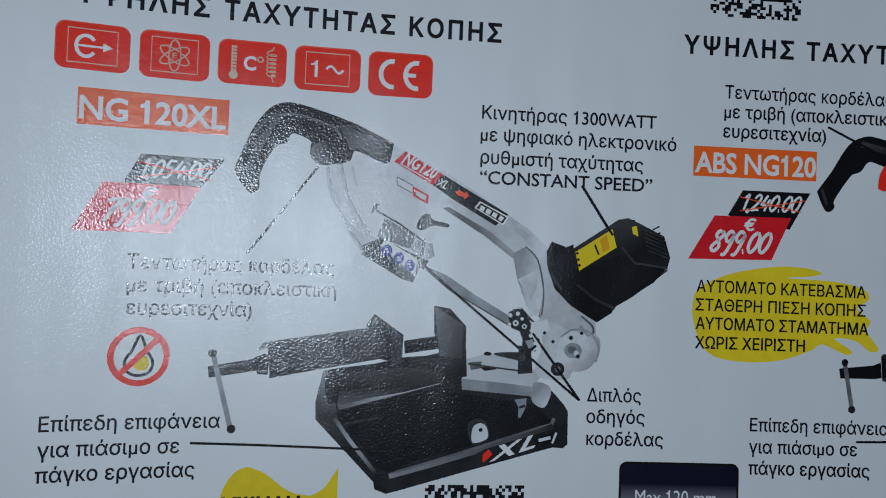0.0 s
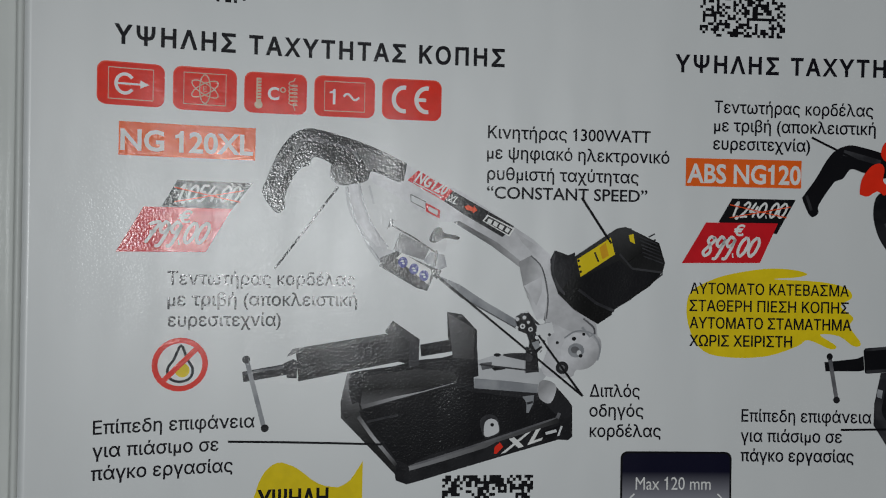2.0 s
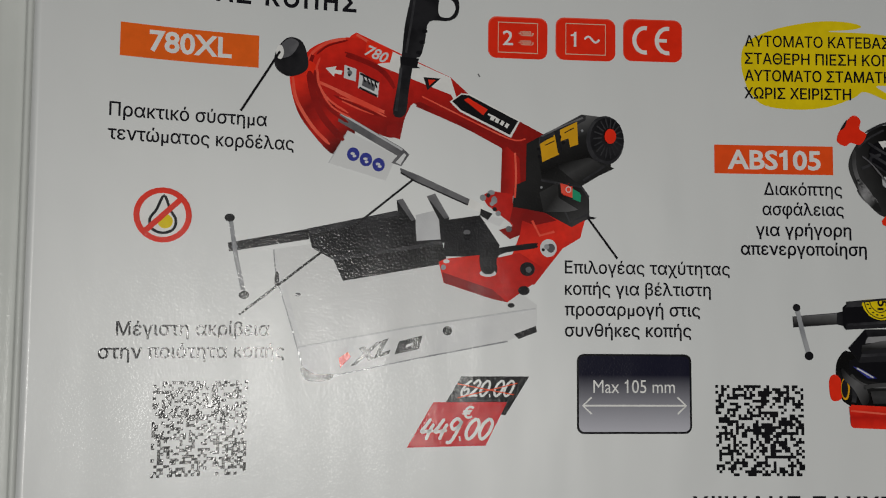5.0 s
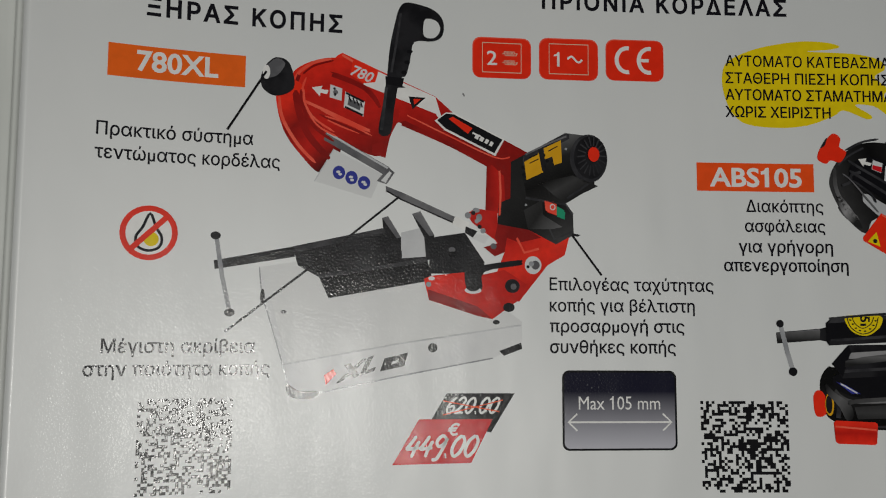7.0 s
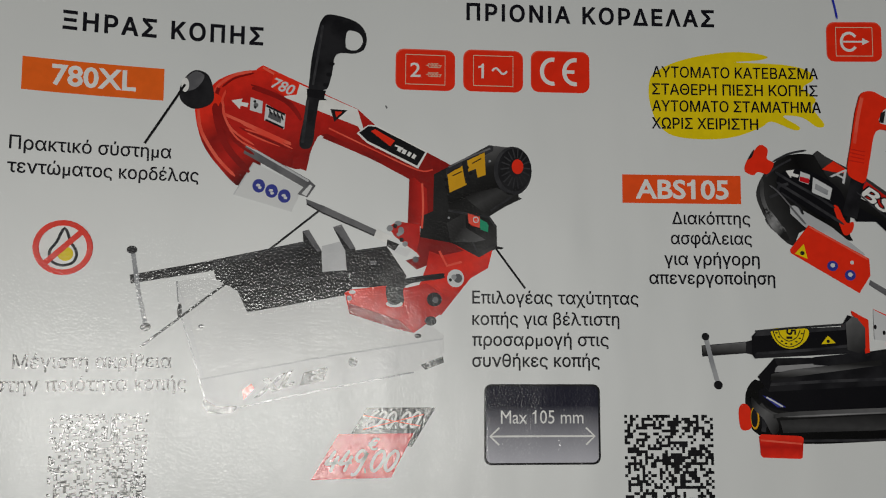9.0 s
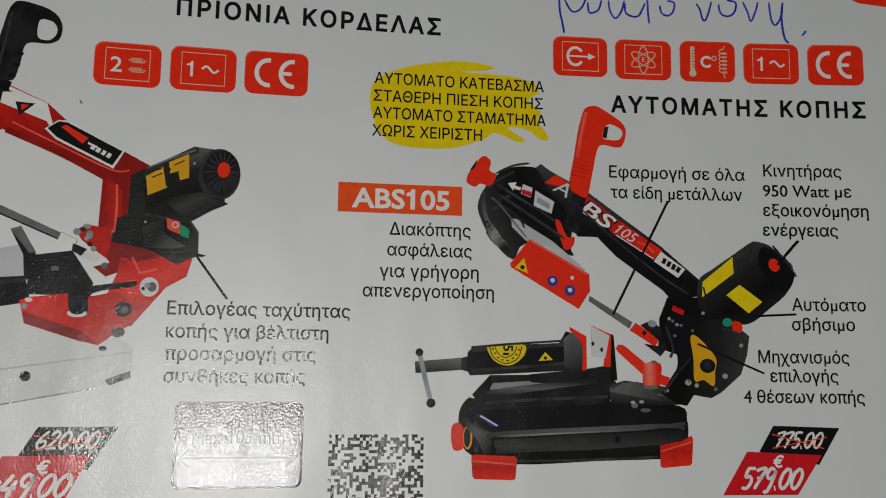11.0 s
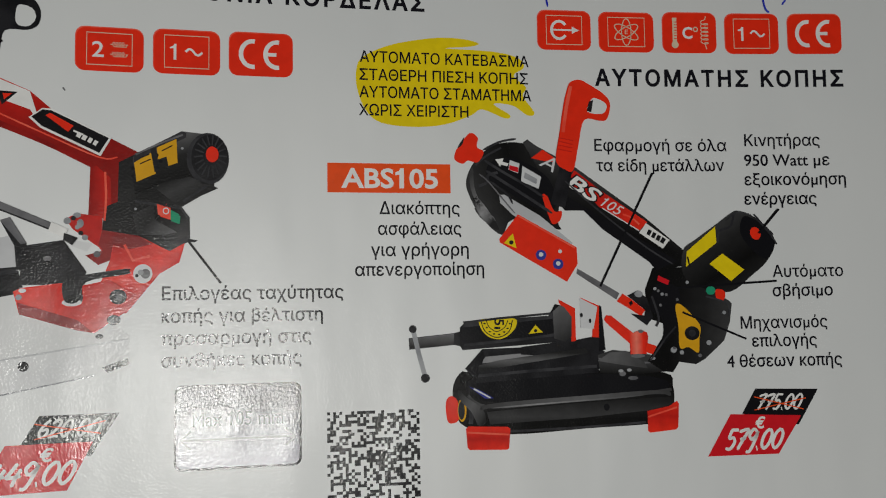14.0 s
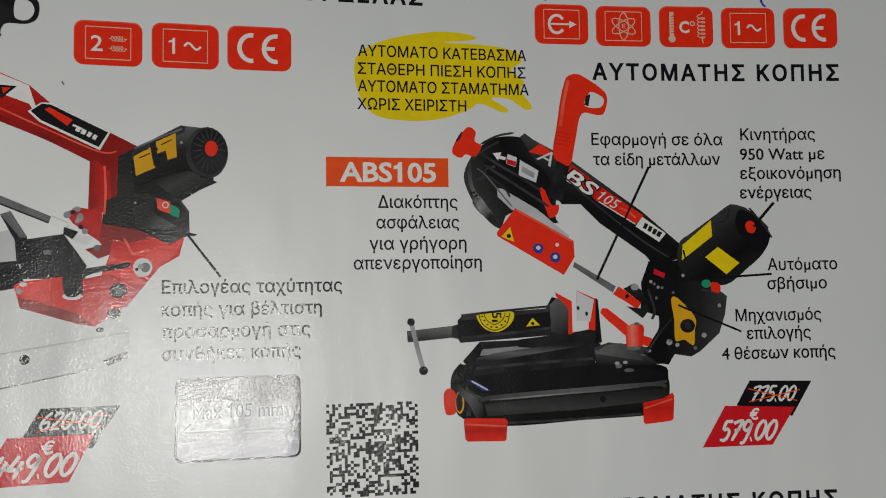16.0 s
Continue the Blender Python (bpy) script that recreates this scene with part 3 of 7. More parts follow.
text(plate, "lettering", WHITE, 2, "ABS105", 26.6, 32.0, 16.1, 3.35, weight=0.026)

# captions
note = holder("text_block", "black Greek caption in a plain face", catalogue)
text(note, "line_of_text", TEXT, 1, "Τεντωτήρας κορδέλας", -65.2, -64.8, 30.0, 2.15, weight=0.012)
text(note, "line_of_text", TEXT, 2, "με τριβή (αποκλειστική", -65.1, -68.2, 30.3, 2.15, weight=0.012)
text(note, "line_of_text", TEXT, 3, "ευρεσιτεχνία)", -65.0, -71.5, 17.7, 2.15, weight=0.012)
note = holder("text_block", "black Greek caption in a plain face", catalogue)
text(note, "line_of_text", TEXT, 1, "Επίπεδη επιφάνεια", -75.7, -88.1, 24.5, 2.15, weight=0.012)
text(note, "line_of_text", TEXT, 2, "για πιάσιμο σε", -75.7, -91.7, 18.9, 2.15, weight=0.012)
text(note, "line_of_text", TEXT, 3, "πάγκο εργασίας", -75.8, -95.2, 21.3, 2.15, weight=0.012)
note = holder("text_block", "black Greek caption in a plain face", catalogue)
text(note, "line_of_text", TEXT, 1, "Κινητήρας 1300WATT", -13.0, -39.2, 28.5, 2.15, weight=0.012)
text(note, "line_of_text", TEXT, 2, "με ψηφιακό ηλεκτρονικό", -13.1, -42.7, 32.0, 2.15, weight=0.012)
text(note, "line_of_text", TEXT, 3, "ρυθμιστή ταχύτητας", -13.0, -46.3, 26.5, 2.15, weight=0.012)
text(note, "line_of_text", TEXT, 4, "“CONSTANT SPEED”", -13.0, -49.5, 28.1, 2.15, weight=0.012)
note = holder("text_block", "black Greek caption in a plain face", catalogue)
text(note, "line_of_text", TEXT, 1, "Διπλός", 5.6, -83.4, 8.8, 2.15, weight=0.012)
text(note, "line_of_text", TEXT, 2, "οδηγός", 5.6, -86.8, 9.5, 2.15, weight=0.012)
text(note, "line_of_text", TEXT, 3, "κορδέλας", 5.7, -90.3, 12.5, 2.15, weight=0.012)
note = holder("text_block", "black Greek caption in a plain face", catalogue)
text(note, "line_of_text", TEXT, 1, "Τεντωτήρας κορδέλας", 26.8, -33.6, 28.2, 2.15, weight=0.012)
text(note, "line_of_text", TEXT, 2, "με τριβή (αποκλειστική", 26.8, -36.8, 28.7, 2.15, weight=0.012)
text(note, "line_of_text", TEXT, 3, "ευρεσιτεχνία)", 26.7, -40.0, 17.2, 2.15, weight=0.012)
note = holder("text_block", "black Greek caption in a plain face", catalogue)
text(note, "line_of_text", TEXT, 1, "Επίπεδη επιφάνεια", 32.6, -87.5, 23.0, 2.15, weight=0.012)
text(note, "line_of_text", TEXT, 2, "για πιάσιμο σε", 32.5, -91.0, 17.9, 2.15, weight=0.012)
text(note, "line_of_text", TEXT, 3, "πάγκο εργασίας", 32.5, -94.4, 20.0, 2.15, weight=0.012)
note = holder("text_block", "black Greek caption in a plain face", catalogue)
text(note, "line_of_text", TEXT, 1, "Πρακτικό σύστημα", -75.8, 36.6, 23.8, 2.15, weight=0.012)
text(note, "line_of_text", TEXT, 2, "τεντώματος κορδέλας", -75.9, 32.9, 28.3, 2.15, weight=0.012)
note = holder("text_block", "black Greek caption in a plain face", catalogue)
text(note, "line_of_text", TEXT, 1, "Μέγιστη ακρίβεια", -73.7, 2.8, 22.9, 2.15, weight=0.012)
text(note, "line_of_text", TEXT, 2, "στην ποιότητα κοπής", -76.1, -0.7, 27.7, 2.15, weight=0.012)
note = holder("text_block", "black Greek caption in a plain face", catalogue)
text(note, "line_of_text", TEXT, 1, "Επιλογέας ταχύτητας", -2.0, 13.5, 28.6, 2.15, weight=0.012)
text(note, "line_of_text", TEXT, 2, "κοπής για βέλτιστη", -2.0, 9.9, 25.2, 2.15, weight=0.012)
text(note, "line_of_text", TEXT, 3, "προσαρμογή στις", -2.0, 6.4, 23.3, 2.15, weight=0.012)
text(note, "line_of_text", TEXT, 4, "συνθήκες κοπής", -2.0, 2.9, 21.7, 2.15, weight=0.012)
note = holder("text_block", "black Greek caption in a plain face", catalogue)
text(note, "line_of_text", TEXT, 1, "Διακόπτης", 32.8, 27.5, 13.7, 2.15, weight=0.012)
text(note, "line_of_text", TEXT, 2, "ασφάλειας", 32.5, 24.0, 14.2, 2.15, weight=0.012)
text(note, "line_of_text", TEXT, 3, "για γρήγορη", 31.3, 20.4, 16.6, 2.15, weight=0.012)
text(note, "line_of_text", TEXT, 4, "απενεργοποίηση", 28.6, 17.1, 21.9, 2.15, weight=0.012)
note = holder("text_block", "black Greek caption in a plain face", catalogue)
text(note, "line_of_text", TEXT, 1, "Εφαρμογή σε όλα", 70.8, 38.7, 24.2, 2.15, weight=0.012)
text(note, "line_of_text", TEXT, 2, "τα είδη μετάλλων", 71.0, 35.1, 23.4, 2.15, weight=0.012)
note = holder("text_block", "black Greek caption in a plain face", catalogue)
text(note, "line_of_text", TEXT, 1, "Κινητήρας", 98.4, 39.6, 13.9, 2.15, weight=0.012)
text(note, "line_of_text", TEXT, 2, "950 Watt με", 98.2, 36.0, 15.7, 2.15, weight=0.012)
text(note, "line_of_text", TEXT, 3, "εξοικονόμηση", 98.1, 32.5, 18.6, 2.15, weight=0.012)
text(note, "line_of_text", TEXT, 4, "ενέργειας", 97.9, 29.0, 13.2, 2.15, weight=0.012)
note = holder("text_block", "black Greek caption in a plain face", catalogue)
text(note, "line_of_text", TEXT, 1, "Αυτόματο", 102.5, 16.0, 12.8, 2.15, weight=0.012)
text(note, "line_of_text", TEXT, 2, "σβήσιμο", 102.3, 12.6, 10.9, 2.15, weight=0.012)
note = holder("text_block", "black Greek caption in a plain face", catalogue)
text(note, "line_of_text", TEXT, 1, "Μηχανισμός", 96.2, 7.0, 15.7, 2.15, weight=0.012)
text(note, "line_of_text", TEXT, 2, "επιλογής", 98.1, 3.8, 11.7, 2.15, weight=0.012)
text(note, "line_of_text", TEXT, 3, "4 θέσεων κοπής", 93.4, 0.3, 20.7, 2.15, weight=0.012)

# yellow brush marks with four lines
mark = holder("brush_mark", "yellow brush mark under four lines of Greek capitals", catalogue)
poly(mark, "yellow_swash", YELLOW, 1, [(22.5, -67.5), (23.3, -64.9), (26.5, -63.0), (30.5, -61.7), (36.6, -60.7), (41.4, -60.8), (43.9, -61.5), (42.1, -62.1), (38.0, -62.5), (46.1, -62.8), (50.8, -63.8), (51.9, -65.5), (49.9, -67.0), (52.2, -69.0), (51.6, -70.6), (53.6, -73.5), (52.3, -74.0), (49.7, -72.3), (46.3, -72.1), (49.2, -74.0), (48.2, -74.6), (44.3, -73.1), (42.3, -74.2), (37.5, -75.9), (32.1, -76.4), (26.7, -75.8), (24.1, -73.7), (22.8, -70.5)], True)
text(mark, "line_of_text", TEXT, 2, "ΑΥΤΟΜΑΤΟ ΚΑΤΕΒΑΣΜΑ", 23.1, -65.3, 28.2, 1.95, weight=0.012)
text(mark, "line_of_text", TEXT, 3, "ΣΤΑΘΕΡΗ ΠΙΕΣΗ ΚΟΠΗΣ", 23.0, -68.3, 28.3, 1.95, weight=0.012)
text(mark, "line_of_text", TEXT, 4, "ΑΥΤΟΜΑΤΟ ΣΤΑΜΑΤΗΜΑ", 23.1, -71.3, 28.7, 1.95, weight=0.012)
text(mark, "line_of_text", TEXT, 5, "ΧΩΡΙΣ ΧΕΙΡΙΣΤΗ", 23.1, -74.4, 18.2, 1.95, weight=0.012)
mark = holder("brush_mark", "yellow brush mark under four lines of Greek capitals", catalogue)
poly(mark, "yellow_swash", YELLOW, 1, [(29.0, 51.4), (29.8, 54.0), (33.0, 55.9), (37.1, 57.2), (43.1, 58.2), (47.9, 58.1), (50.4, 57.4), (48.6, 56.8), (44.5, 56.4), (52.7, 56.1), (57.3, 55.1), (58.4, 53.4), (56.5, 51.9), (58.7, 49.9), (58.1, 48.3), (60.1, 45.4), (58.8, 44.9), (56.2, 46.6), (52.8, 46.8), (55.7, 44.9), (54.8, 44.3), (50.8, 45.8), (48.8, 44.7), (44.1, 43.0), (38.7, 42.5), (33.2, 43.1), (30.6, 45.2), (29.3, 48.4)], True)
text(mark, "line_of_text", TEXT, 2, "ΑΥΤΟΜΑΤΟ ΚΑΤΕΒΑΣΜΑ", 29.7, 53.5, 29.5, 1.95, weight=0.012)
text(mark, "line_of_text", TEXT, 3, "ΣΤΑΘΕΡΗ ΠΙΕΣΗ ΚΟΠΗΣ", 29.6, 50.4, 29.4, 1.95, weight=0.012)
text(mark, "line_of_text", TEXT, 4, "ΑΥΤΟΜΑΤΟ ΣΤΑΜΑΤΗΜΑ", 29.6, 47.4, 29.9, 1.95, weight=0.012)
text(mark, "line_of_text", TEXT, 5, "ΧΩΡΙΣ ΧΕΙΡΙΣΤΗ", 29.5, 44.3, 18.8, 1.95, weight=0.012)
flag = holder("yellow_flag", "yellow waved panel with bold black capitals", catalogue)
poly(flag, "panel", YELLOW, 1, [(-51.0, -108.4), (-51.0, -99.4), (-50.8, -98.9), (-50.6, -98.1), (-50.3, -97.2), (-49.9, -96.4), (-49.4, -95.5), (-48.8, -94.9), (-48.2, -94.4), (-47.5, -94.1), (-46.7, -94.0), (-45.8, -94.3), (-44.8, -94.7), (-43.8, -95.3), (-42.8, -96.1), (-41.7, -97.0), (-40.6, -97.7), (-39.5, -98.1), (-38.4, -98.3), (-37.4, -98.4), (-36.6, -98.1), (-35.9, -97.7), (-35.3, -97.2), (-34.8, -96.5), (-34.3, -95.7), (-33.9, -95.1), (-33.6, -94.6), (-33.4, -94.3), (-33.3, -94.0), (-33.3, -108.4)])
text(flag, "lettering", BLACK, 2, "ΥΨΗΛΗ", -50.3, -101.6, 11.3, 3.10, weight=0.035)

# price tags
price = holder("price_tag", "red and black slanted price tag with brush figures", catalogue)
poly(price, "old_price_panel", BLACK, 1, [(-64.0, -48.0), (-52.2, -48.1), (-55.5, -52.6), (-66.3, -52.3)], label="black slanted panel")
poly(price, "price_panel", CRIMSON, 2, [(-69.0, -52.4), (-55.4, -52.4), (-59.4, -59.5), (-73.0, -59.6)], label="red slanted panel")
brush_figures(price, "old_price_figure", WHITE, 3, "1,054.00", -64.2, -51.4, 9.6, 2.75, 0.14)
text(price, "currency_sign", WHITE, 4, "€", -63.6, -54.8, 2.0, 1.90, weight=0.03, lean=0.2)
brush_figures(price, "price_figure", WHITE, 5, "799.00", -69.2, -58.2, 9.7, 3.55, 0.15)
line(price, "strike_stroke", ORANGE_RED, 4, [(-64.4, -51.5), (-53.6, -49.4)], 0.17)
line(price, "strike_stroke", ORANGE_RED, 5, [(-64.4, -49.2), (-54.2, -51.3)], 0.17)
price = holder("price_tag", "red and black slanted price tag with brush figures", catalogue)
poly(price, "old_price_panel", BLACK, 1, [(30.3, -48.5), (41.6, -48.5), (38.3, -54.6), (27.9, -52.7)], label="black slanted panel")
poly(price, "price_panel", CRIMSON, 2, [(25.7, -52.8), (38.5, -52.7), (35.4, -59.7), (21.5, -60.0)], label="red slanted panel")
brush_figures(price, "old_price_figure", WHITE, 3, "1,240.00", 30.0, -51.8, 9.6, 2.75, 0.14)
text(price, "currency_sign", WHITE, 4, "€", 30.7, -55.0, 1.9, 1.90, weight=0.03, lean=0.2)
brush_figures(price, "price_figure", WHITE, 5, "899.00", 24.7, -58.7, 9.9, 3.55, 0.15)
line(price, "strike_stroke", ORANGE_RED, 4, [(29.8, -51.9), (40.6, -49.8)], 0.17)
line(price, "strike_stroke", ORANGE_RED, 5, [(29.8, -49.6), (40.0, -51.7)], 0.17)
price = holder("price_tag", "red and black slanted price tag with brush figures", catalogue)
poly(price, "old_price_panel", BLACK, 1, [(-19.5, -3.8), (-8.1, -3.8), (-12.1, -10.2), (-22.0, -8.0)], label="black slanted panel")
poly(price, "price_panel", CRIMSON, 2, [(-24.1, -8.0), (-11.8, -8.0), (-15.4, -15.1), (-28.4, -15.3)], label="red slanted panel")
brush_figures(price, "old_price_figure", WHITE, 3, "620.00", -19.9, -7.1, 8.8, 2.75, 0.14)
text(price, "currency_sign", WHITE, 4, "€", -19.2, -10.6, 1.8, 1.90, weight=0.03, lean=0.2)
brush_figures(price, "price_figure", WHITE, 5, "449.00", -26.7, -14.1, 11.9, 3.55, 0.15)
line(price, "strike_stroke", ORANGE_RED, 4, [(-20.1, -7.3), (-10.1, -4.9)], 0.17)
line(price, "strike_stroke", ORANGE_RED, 5, [(-20.1, -5.0), (-10.7, -6.8)], 0.17)
price = holder("price_tag", "red and black slanted price tag with brush figures", catalogue)
poly(price, "old_price_panel", BLACK, 1, [(98.2, -3.5), (109.5, -3.8), (105.7, -9.9), (95.6, -7.8)], label="black slanted panel")
poly(price, "price_panel", CRIMSON, 2, [(93.5, -7.8), (106.2, -8.3), (101.8, -14.8), (89.1, -14.9)], label="red slanted panel")
brush_figures(price, "old_price_figure", WHITE, 3, "775.00", 98.0, -7.2, 8.1, 2.75, 0.14)
text(price, "currency_sign", WHITE, 4, "€", 97.9, -10.3, 1.7, 1.90, weight=0.03, lean=0.2)
brush_figures(price, "price_figure", WHITE, 5, "579.00", 91.9, -13.9, 10.2, 3.55, 0.15)
line(price, "strike_stroke", ORANGE_RED, 4, [(97.8, -7.2), (107.2, -5.3)], 0.17)
line(price, "strike_stroke", ORANGE_RED, 5, [(97.8, -4.9), (106.6, -7.2)], 0.17)

# square pictograms
pictogram("plug", -71.2, -33.2, 10.0, 6.8, 1)
pictogram("atom", -60.0, -33.2, 9.9, 7.0, 1)
pictogram("heat", -48.8, -33.2, 10.1, 6.7, 1)
pictogram("phase", -37.5, -33.2, 10.1, 6.8, 1)
pictogram("mark", -26.2, -33.2, 10.1, 6.9, 1)
pictogram("speed", -10.3, 53.6, 10.3, 7.2, 1)
pictogram("phase", 1.5, 53.8, 10.5, 7.4, 1)
pictogram("mark", 13.3, 54.0, 10.4, 7.4, 1)
pictogram("plug", 65.8, 60.3, 9.8, 7.2, 1)
pictogram("atom", 77.2, 60.2, 10.2, 7.3, 1)
pictogram("heat", 88.9, 60.3, 10.1, 7.5, 1)
pictogram("phase", 100.5, 60.2, 10.1, 7.5, 1)
pictogram("mark", 112.2, 60.2, 10.1, 7.5, 1)

# signs, capacity boxes and pattern squares
no_oil_sign(-63.0, -77.6, 4.35, 1)
no_oil_sign(-67.5, 21.5, 4.37, 1)
capacity_box("Max 105 mm", 0.0, 0.0, 2.8, -6.5, 14.0, 1)
capacity_box("Max 120 mm", 11.2, -92.8, 13.9, -99.4, 13.3, 1)
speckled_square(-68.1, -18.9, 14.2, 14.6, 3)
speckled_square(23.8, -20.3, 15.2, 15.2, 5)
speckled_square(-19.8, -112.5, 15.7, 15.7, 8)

# saw with a silver arm
saw = holder("printed_saw", "printed picture of a silver band saw on a black base", catalogue)
poly(saw, "base", CHAR, 1, [(-36.2, -79.5), (-37.2, -84.2), (-37.1, -86.9), (-27.9, -96.4), (-27.7, -97.5), (-25.9, -98.2), (-23.9, -97.7), (0.2, -90.8), (1.9, -90.9), (2.6, -90.3), (2.5, -85.0), (1.8, -84.0), (-0.5, -81.5), (-14.0, -80.0), (-14.1, -75.9), (-24.1, -77.7), (-33.8, -79.0)])
poly(saw, "base_floor", BLACK, 2, [(-33.7, -85.6), (-27.5, -84.0), (-18.2, -81.5), (-14.8, -82.6), (-2.8, -84.1), (0.1, -86.9), (-22.1, -93.3), (-25.7, -94.9), (-27.8, -94.0)])
poly(saw, "base_side", shaded((-36.2, -79.9), (-26.3, -95.5), K3, K2, K1, K1), 2, [(-36.2, -79.5), (-32.9, -79.2), (-34.2, -85.4), (-33.6, -86.9), (-27.8, -94.7), (-27.7, -96.2), (-37.1, -86.9), (-37.1, -84.2)])
line(saw, "edge_light", shaded((-33.1, -85.0), (-26.7, -94.0), K2, K5, K2), 3, [(-34.2, -86.7), (-31.8, -90.0), (-27.7, -94.9)], 0.60)
line(saw, "edge_light", shaded((-25.5, -95.5), (0.9, -85.9), K4, K3, K1), 3, [(-25.5, -95.5), (-19.3, -93.8), (-12.4, -91.7), (-10.7, -90.8), (0.5, -87.4)], 0.80)
line(saw, "edge_light", shaded((-33.9, -85.0), (-16.8, -79.9), K3, K5, K4), 3, [(-33.7, -85.1), (-27.5, -83.4), (-18.2, -80.8), (-17.1, -79.9)], 0.70, True)
line(saw, "edge_light", DARK, 4, [(-32.7, -87.6), (-30.1, -87.0), (-27.5, -86.5)], 0.40)
poly(saw, "side_glint", shaded((-36.5, -81.3), (-34.6, -85.0), K4, K2), 3, [(-36.5, -81.2), (-33.7, -82.5), (-34.0, -84.7), (-36.3, -83.4)])
poly(saw, "rear_post", CHAR, 4, [(1.8, -84.0), (2.5, -85.0), (2.6, -90.3), (0.5, -90.8), (0.3, -87.6), (0.1, -85.8)])
line(saw, "edge_light", GREY, 5, [(0.3, -86.2), (-0.1, -87.1)], 0.60)
poly(saw, "badge_red", RED, 4, [(-10.9, -92.0), (-10.0, -91.2), (-9.4, -92.0), (-10.6, -93.2), (-11.0, -93.1)])
text(saw, "badge_letters", WHITE, 5, "XL", -9.7, -93.1, 7.5, 2.00, weight=0.03, lean=0.55, turn=18.4, space=1.25)
poly(saw, "badge_plate", BLACK, 6, [(-2.7, -89.5), (0.5, -88.3), (0.2, -90.0), (-2.3, -90.6)])
line(saw, "badge_bar", PALE, 7, [(-2.1, -89.7), (-0.2, -89.2)], 0.50)
line(saw, "badge_bar", PALE, 8, [(0.7, -88.4), (0.1, -90.1)], 0.35)
poly(saw, "bracket", DARK, 4, [(-13.5, -87.6), (-12.3, -86.5), (-10.9, -86.7), (-10.2, -87.9), (-10.2, -89.7), (-12.6, -90.5)], True)
poly(saw, "bracket_plate", PALE, 5, [(-12.7, -88.0), (-11.8, -87.2), (-10.8, -87.4), (-10.3, -88.3), (-10.4, -89.6), (-12.6, -90.2)], True)
disc(saw, "bracket_hole", BLACK, 6, -11.4, -88.2, 0.31, 0.31, 0)
poly(saw, "swivel_plate", SILVER, 2, [(-14.2, -77.3), (-10.7, -76.2), (-6.3, -76.6), (-1.8, -79.4), (-3.1, -81.1), (-3.6, -82.8), (-14.6, -82.0), (-14.7, -80.1), (-14.0, -79.2)])
poly(saw, "plate_face", STEEL, 3, [(-14.6, -80.3), (-9.3, -80.7), (-3.5, -81.3), (-3.6, -82.8), (-14.6, -82.0)])
disc(saw, "plate_hole", CHAR, 3, -10.7, -76.3, 0.62, 0.30, 0)
poly(saw, "plate_slot", GREY, 3, [(-13.6, -77.7), (-11.6, -77.5), (-11.7, -78.6), (-13.3, -78.9)])
poly(saw, "plate_slot", CHAR, 4, [(-11.9, -78.4), (-9.4, -78.3), (-9.2, -78.7), (-11.1, -79.0)])
poly(saw, "end_foot", shaded((-3.0, -82.1), (-0.7, -84.4), K4, K6), 4, [(-3.3, -81.0), (-1.9, -80.6), (-0.3, -81.7), (-1.3, -84.5), (-3.3, -83.6)], True)
poly(saw, "bolt", STEEL, 4, [(-6.2, -83.4), (-4.2, -83.1), (-4.3, -84.5), (-5.1, -86.2), (-5.5, -86.2), (-5.5, -84.5)])
line(saw, "thread", DARK, 5, [(-5.4, -84.6), (-4.4, -84.3)], 0.40)
poly(saw, "base_wall", CHAR, 4, [(-36.4, -80.7), (-35.3, -79.3), (-23.6, -77.7), (-14.2, -75.2), (-13.9, -79.9), (-23.5, -82.5), (-35.2, -84.7)])
poly(saw, "vise_screw", DARK, 1, [(-53.3, -79.0), (-46.4, -77.8), (-46.1, -79.6), (-53.1, -80.7)])
line(saw, "screw_light", GREY, 2, [(-53.1, -79.3), (-46.4, -78.2)], 0.40)
poly(saw, "screw_collar", DARK, 3, [(-46.7, -77.7), (-45.1, -77.0), (-44.4, -77.4), (-44.5, -80.2), (-46.1, -80.1)])
poly(saw, "vise_body", CHAR, 5, [(-44.7, -75.9), (-29.7, -73.0), (-27.7, -71.9), (-24.4, -74.6), (-24.5, -78.2), (-27.6, -77.5), (-44.2, -80.7)])
poly(saw, "vise_top", shaded((-45.1, -75.2), (-44.6, -76.1), K4, K2), 6, [(-46.2, -76.6), (-45.3, -75.3), (-29.9, -72.8), (-28.2, -73.5), (-44.6, -76.0)])
line(saw, "body_light", DARK, 6, [(-44.3, -80.5), (-36.4, -79.0), (-27.6, -77.3)], 0.28)
poly(saw, "jaw", DARK, 6, [(-30.0, -72.4), (-28.7, -70.6), (-24.1, -73.7), (-24.2, -78.2), (-25.9, -78.5), (-25.8, -74.1), (-28.2, -72.4)])
poly(saw, "jaw_face", DARK, 7, [(-29.9, -72.6), (-28.7, -70.7), (-27.8, -71.3), (-28.8, -73.2)])
line(saw, "tommy_bar", STEEL, 3, [(-52.6, -77.2), (-49.7, -88.0)], 0.75)
disc(saw, "bar_end", DARK, 4, -52.7, -77.0, 0.63, 0.64, 0)
disc(saw, "bar_end", CHAR, 4, -49.5, -88.3, 0.63, 0.64, 0)
poly(saw, "guide_rail", BLACK, 7, [(-24.0, -74.6), (-18.8, -73.7), (-18.5, -75.7), (-23.8, -76.6)])
poly(saw, "rear_jaw", CHAR, 8, [(-19.5, -69.0), (-16.9, -69.4), (-14.3, -72.1), (-14.2, -78.4), (-17.7, -78.4), (-19.3, -73.2)])
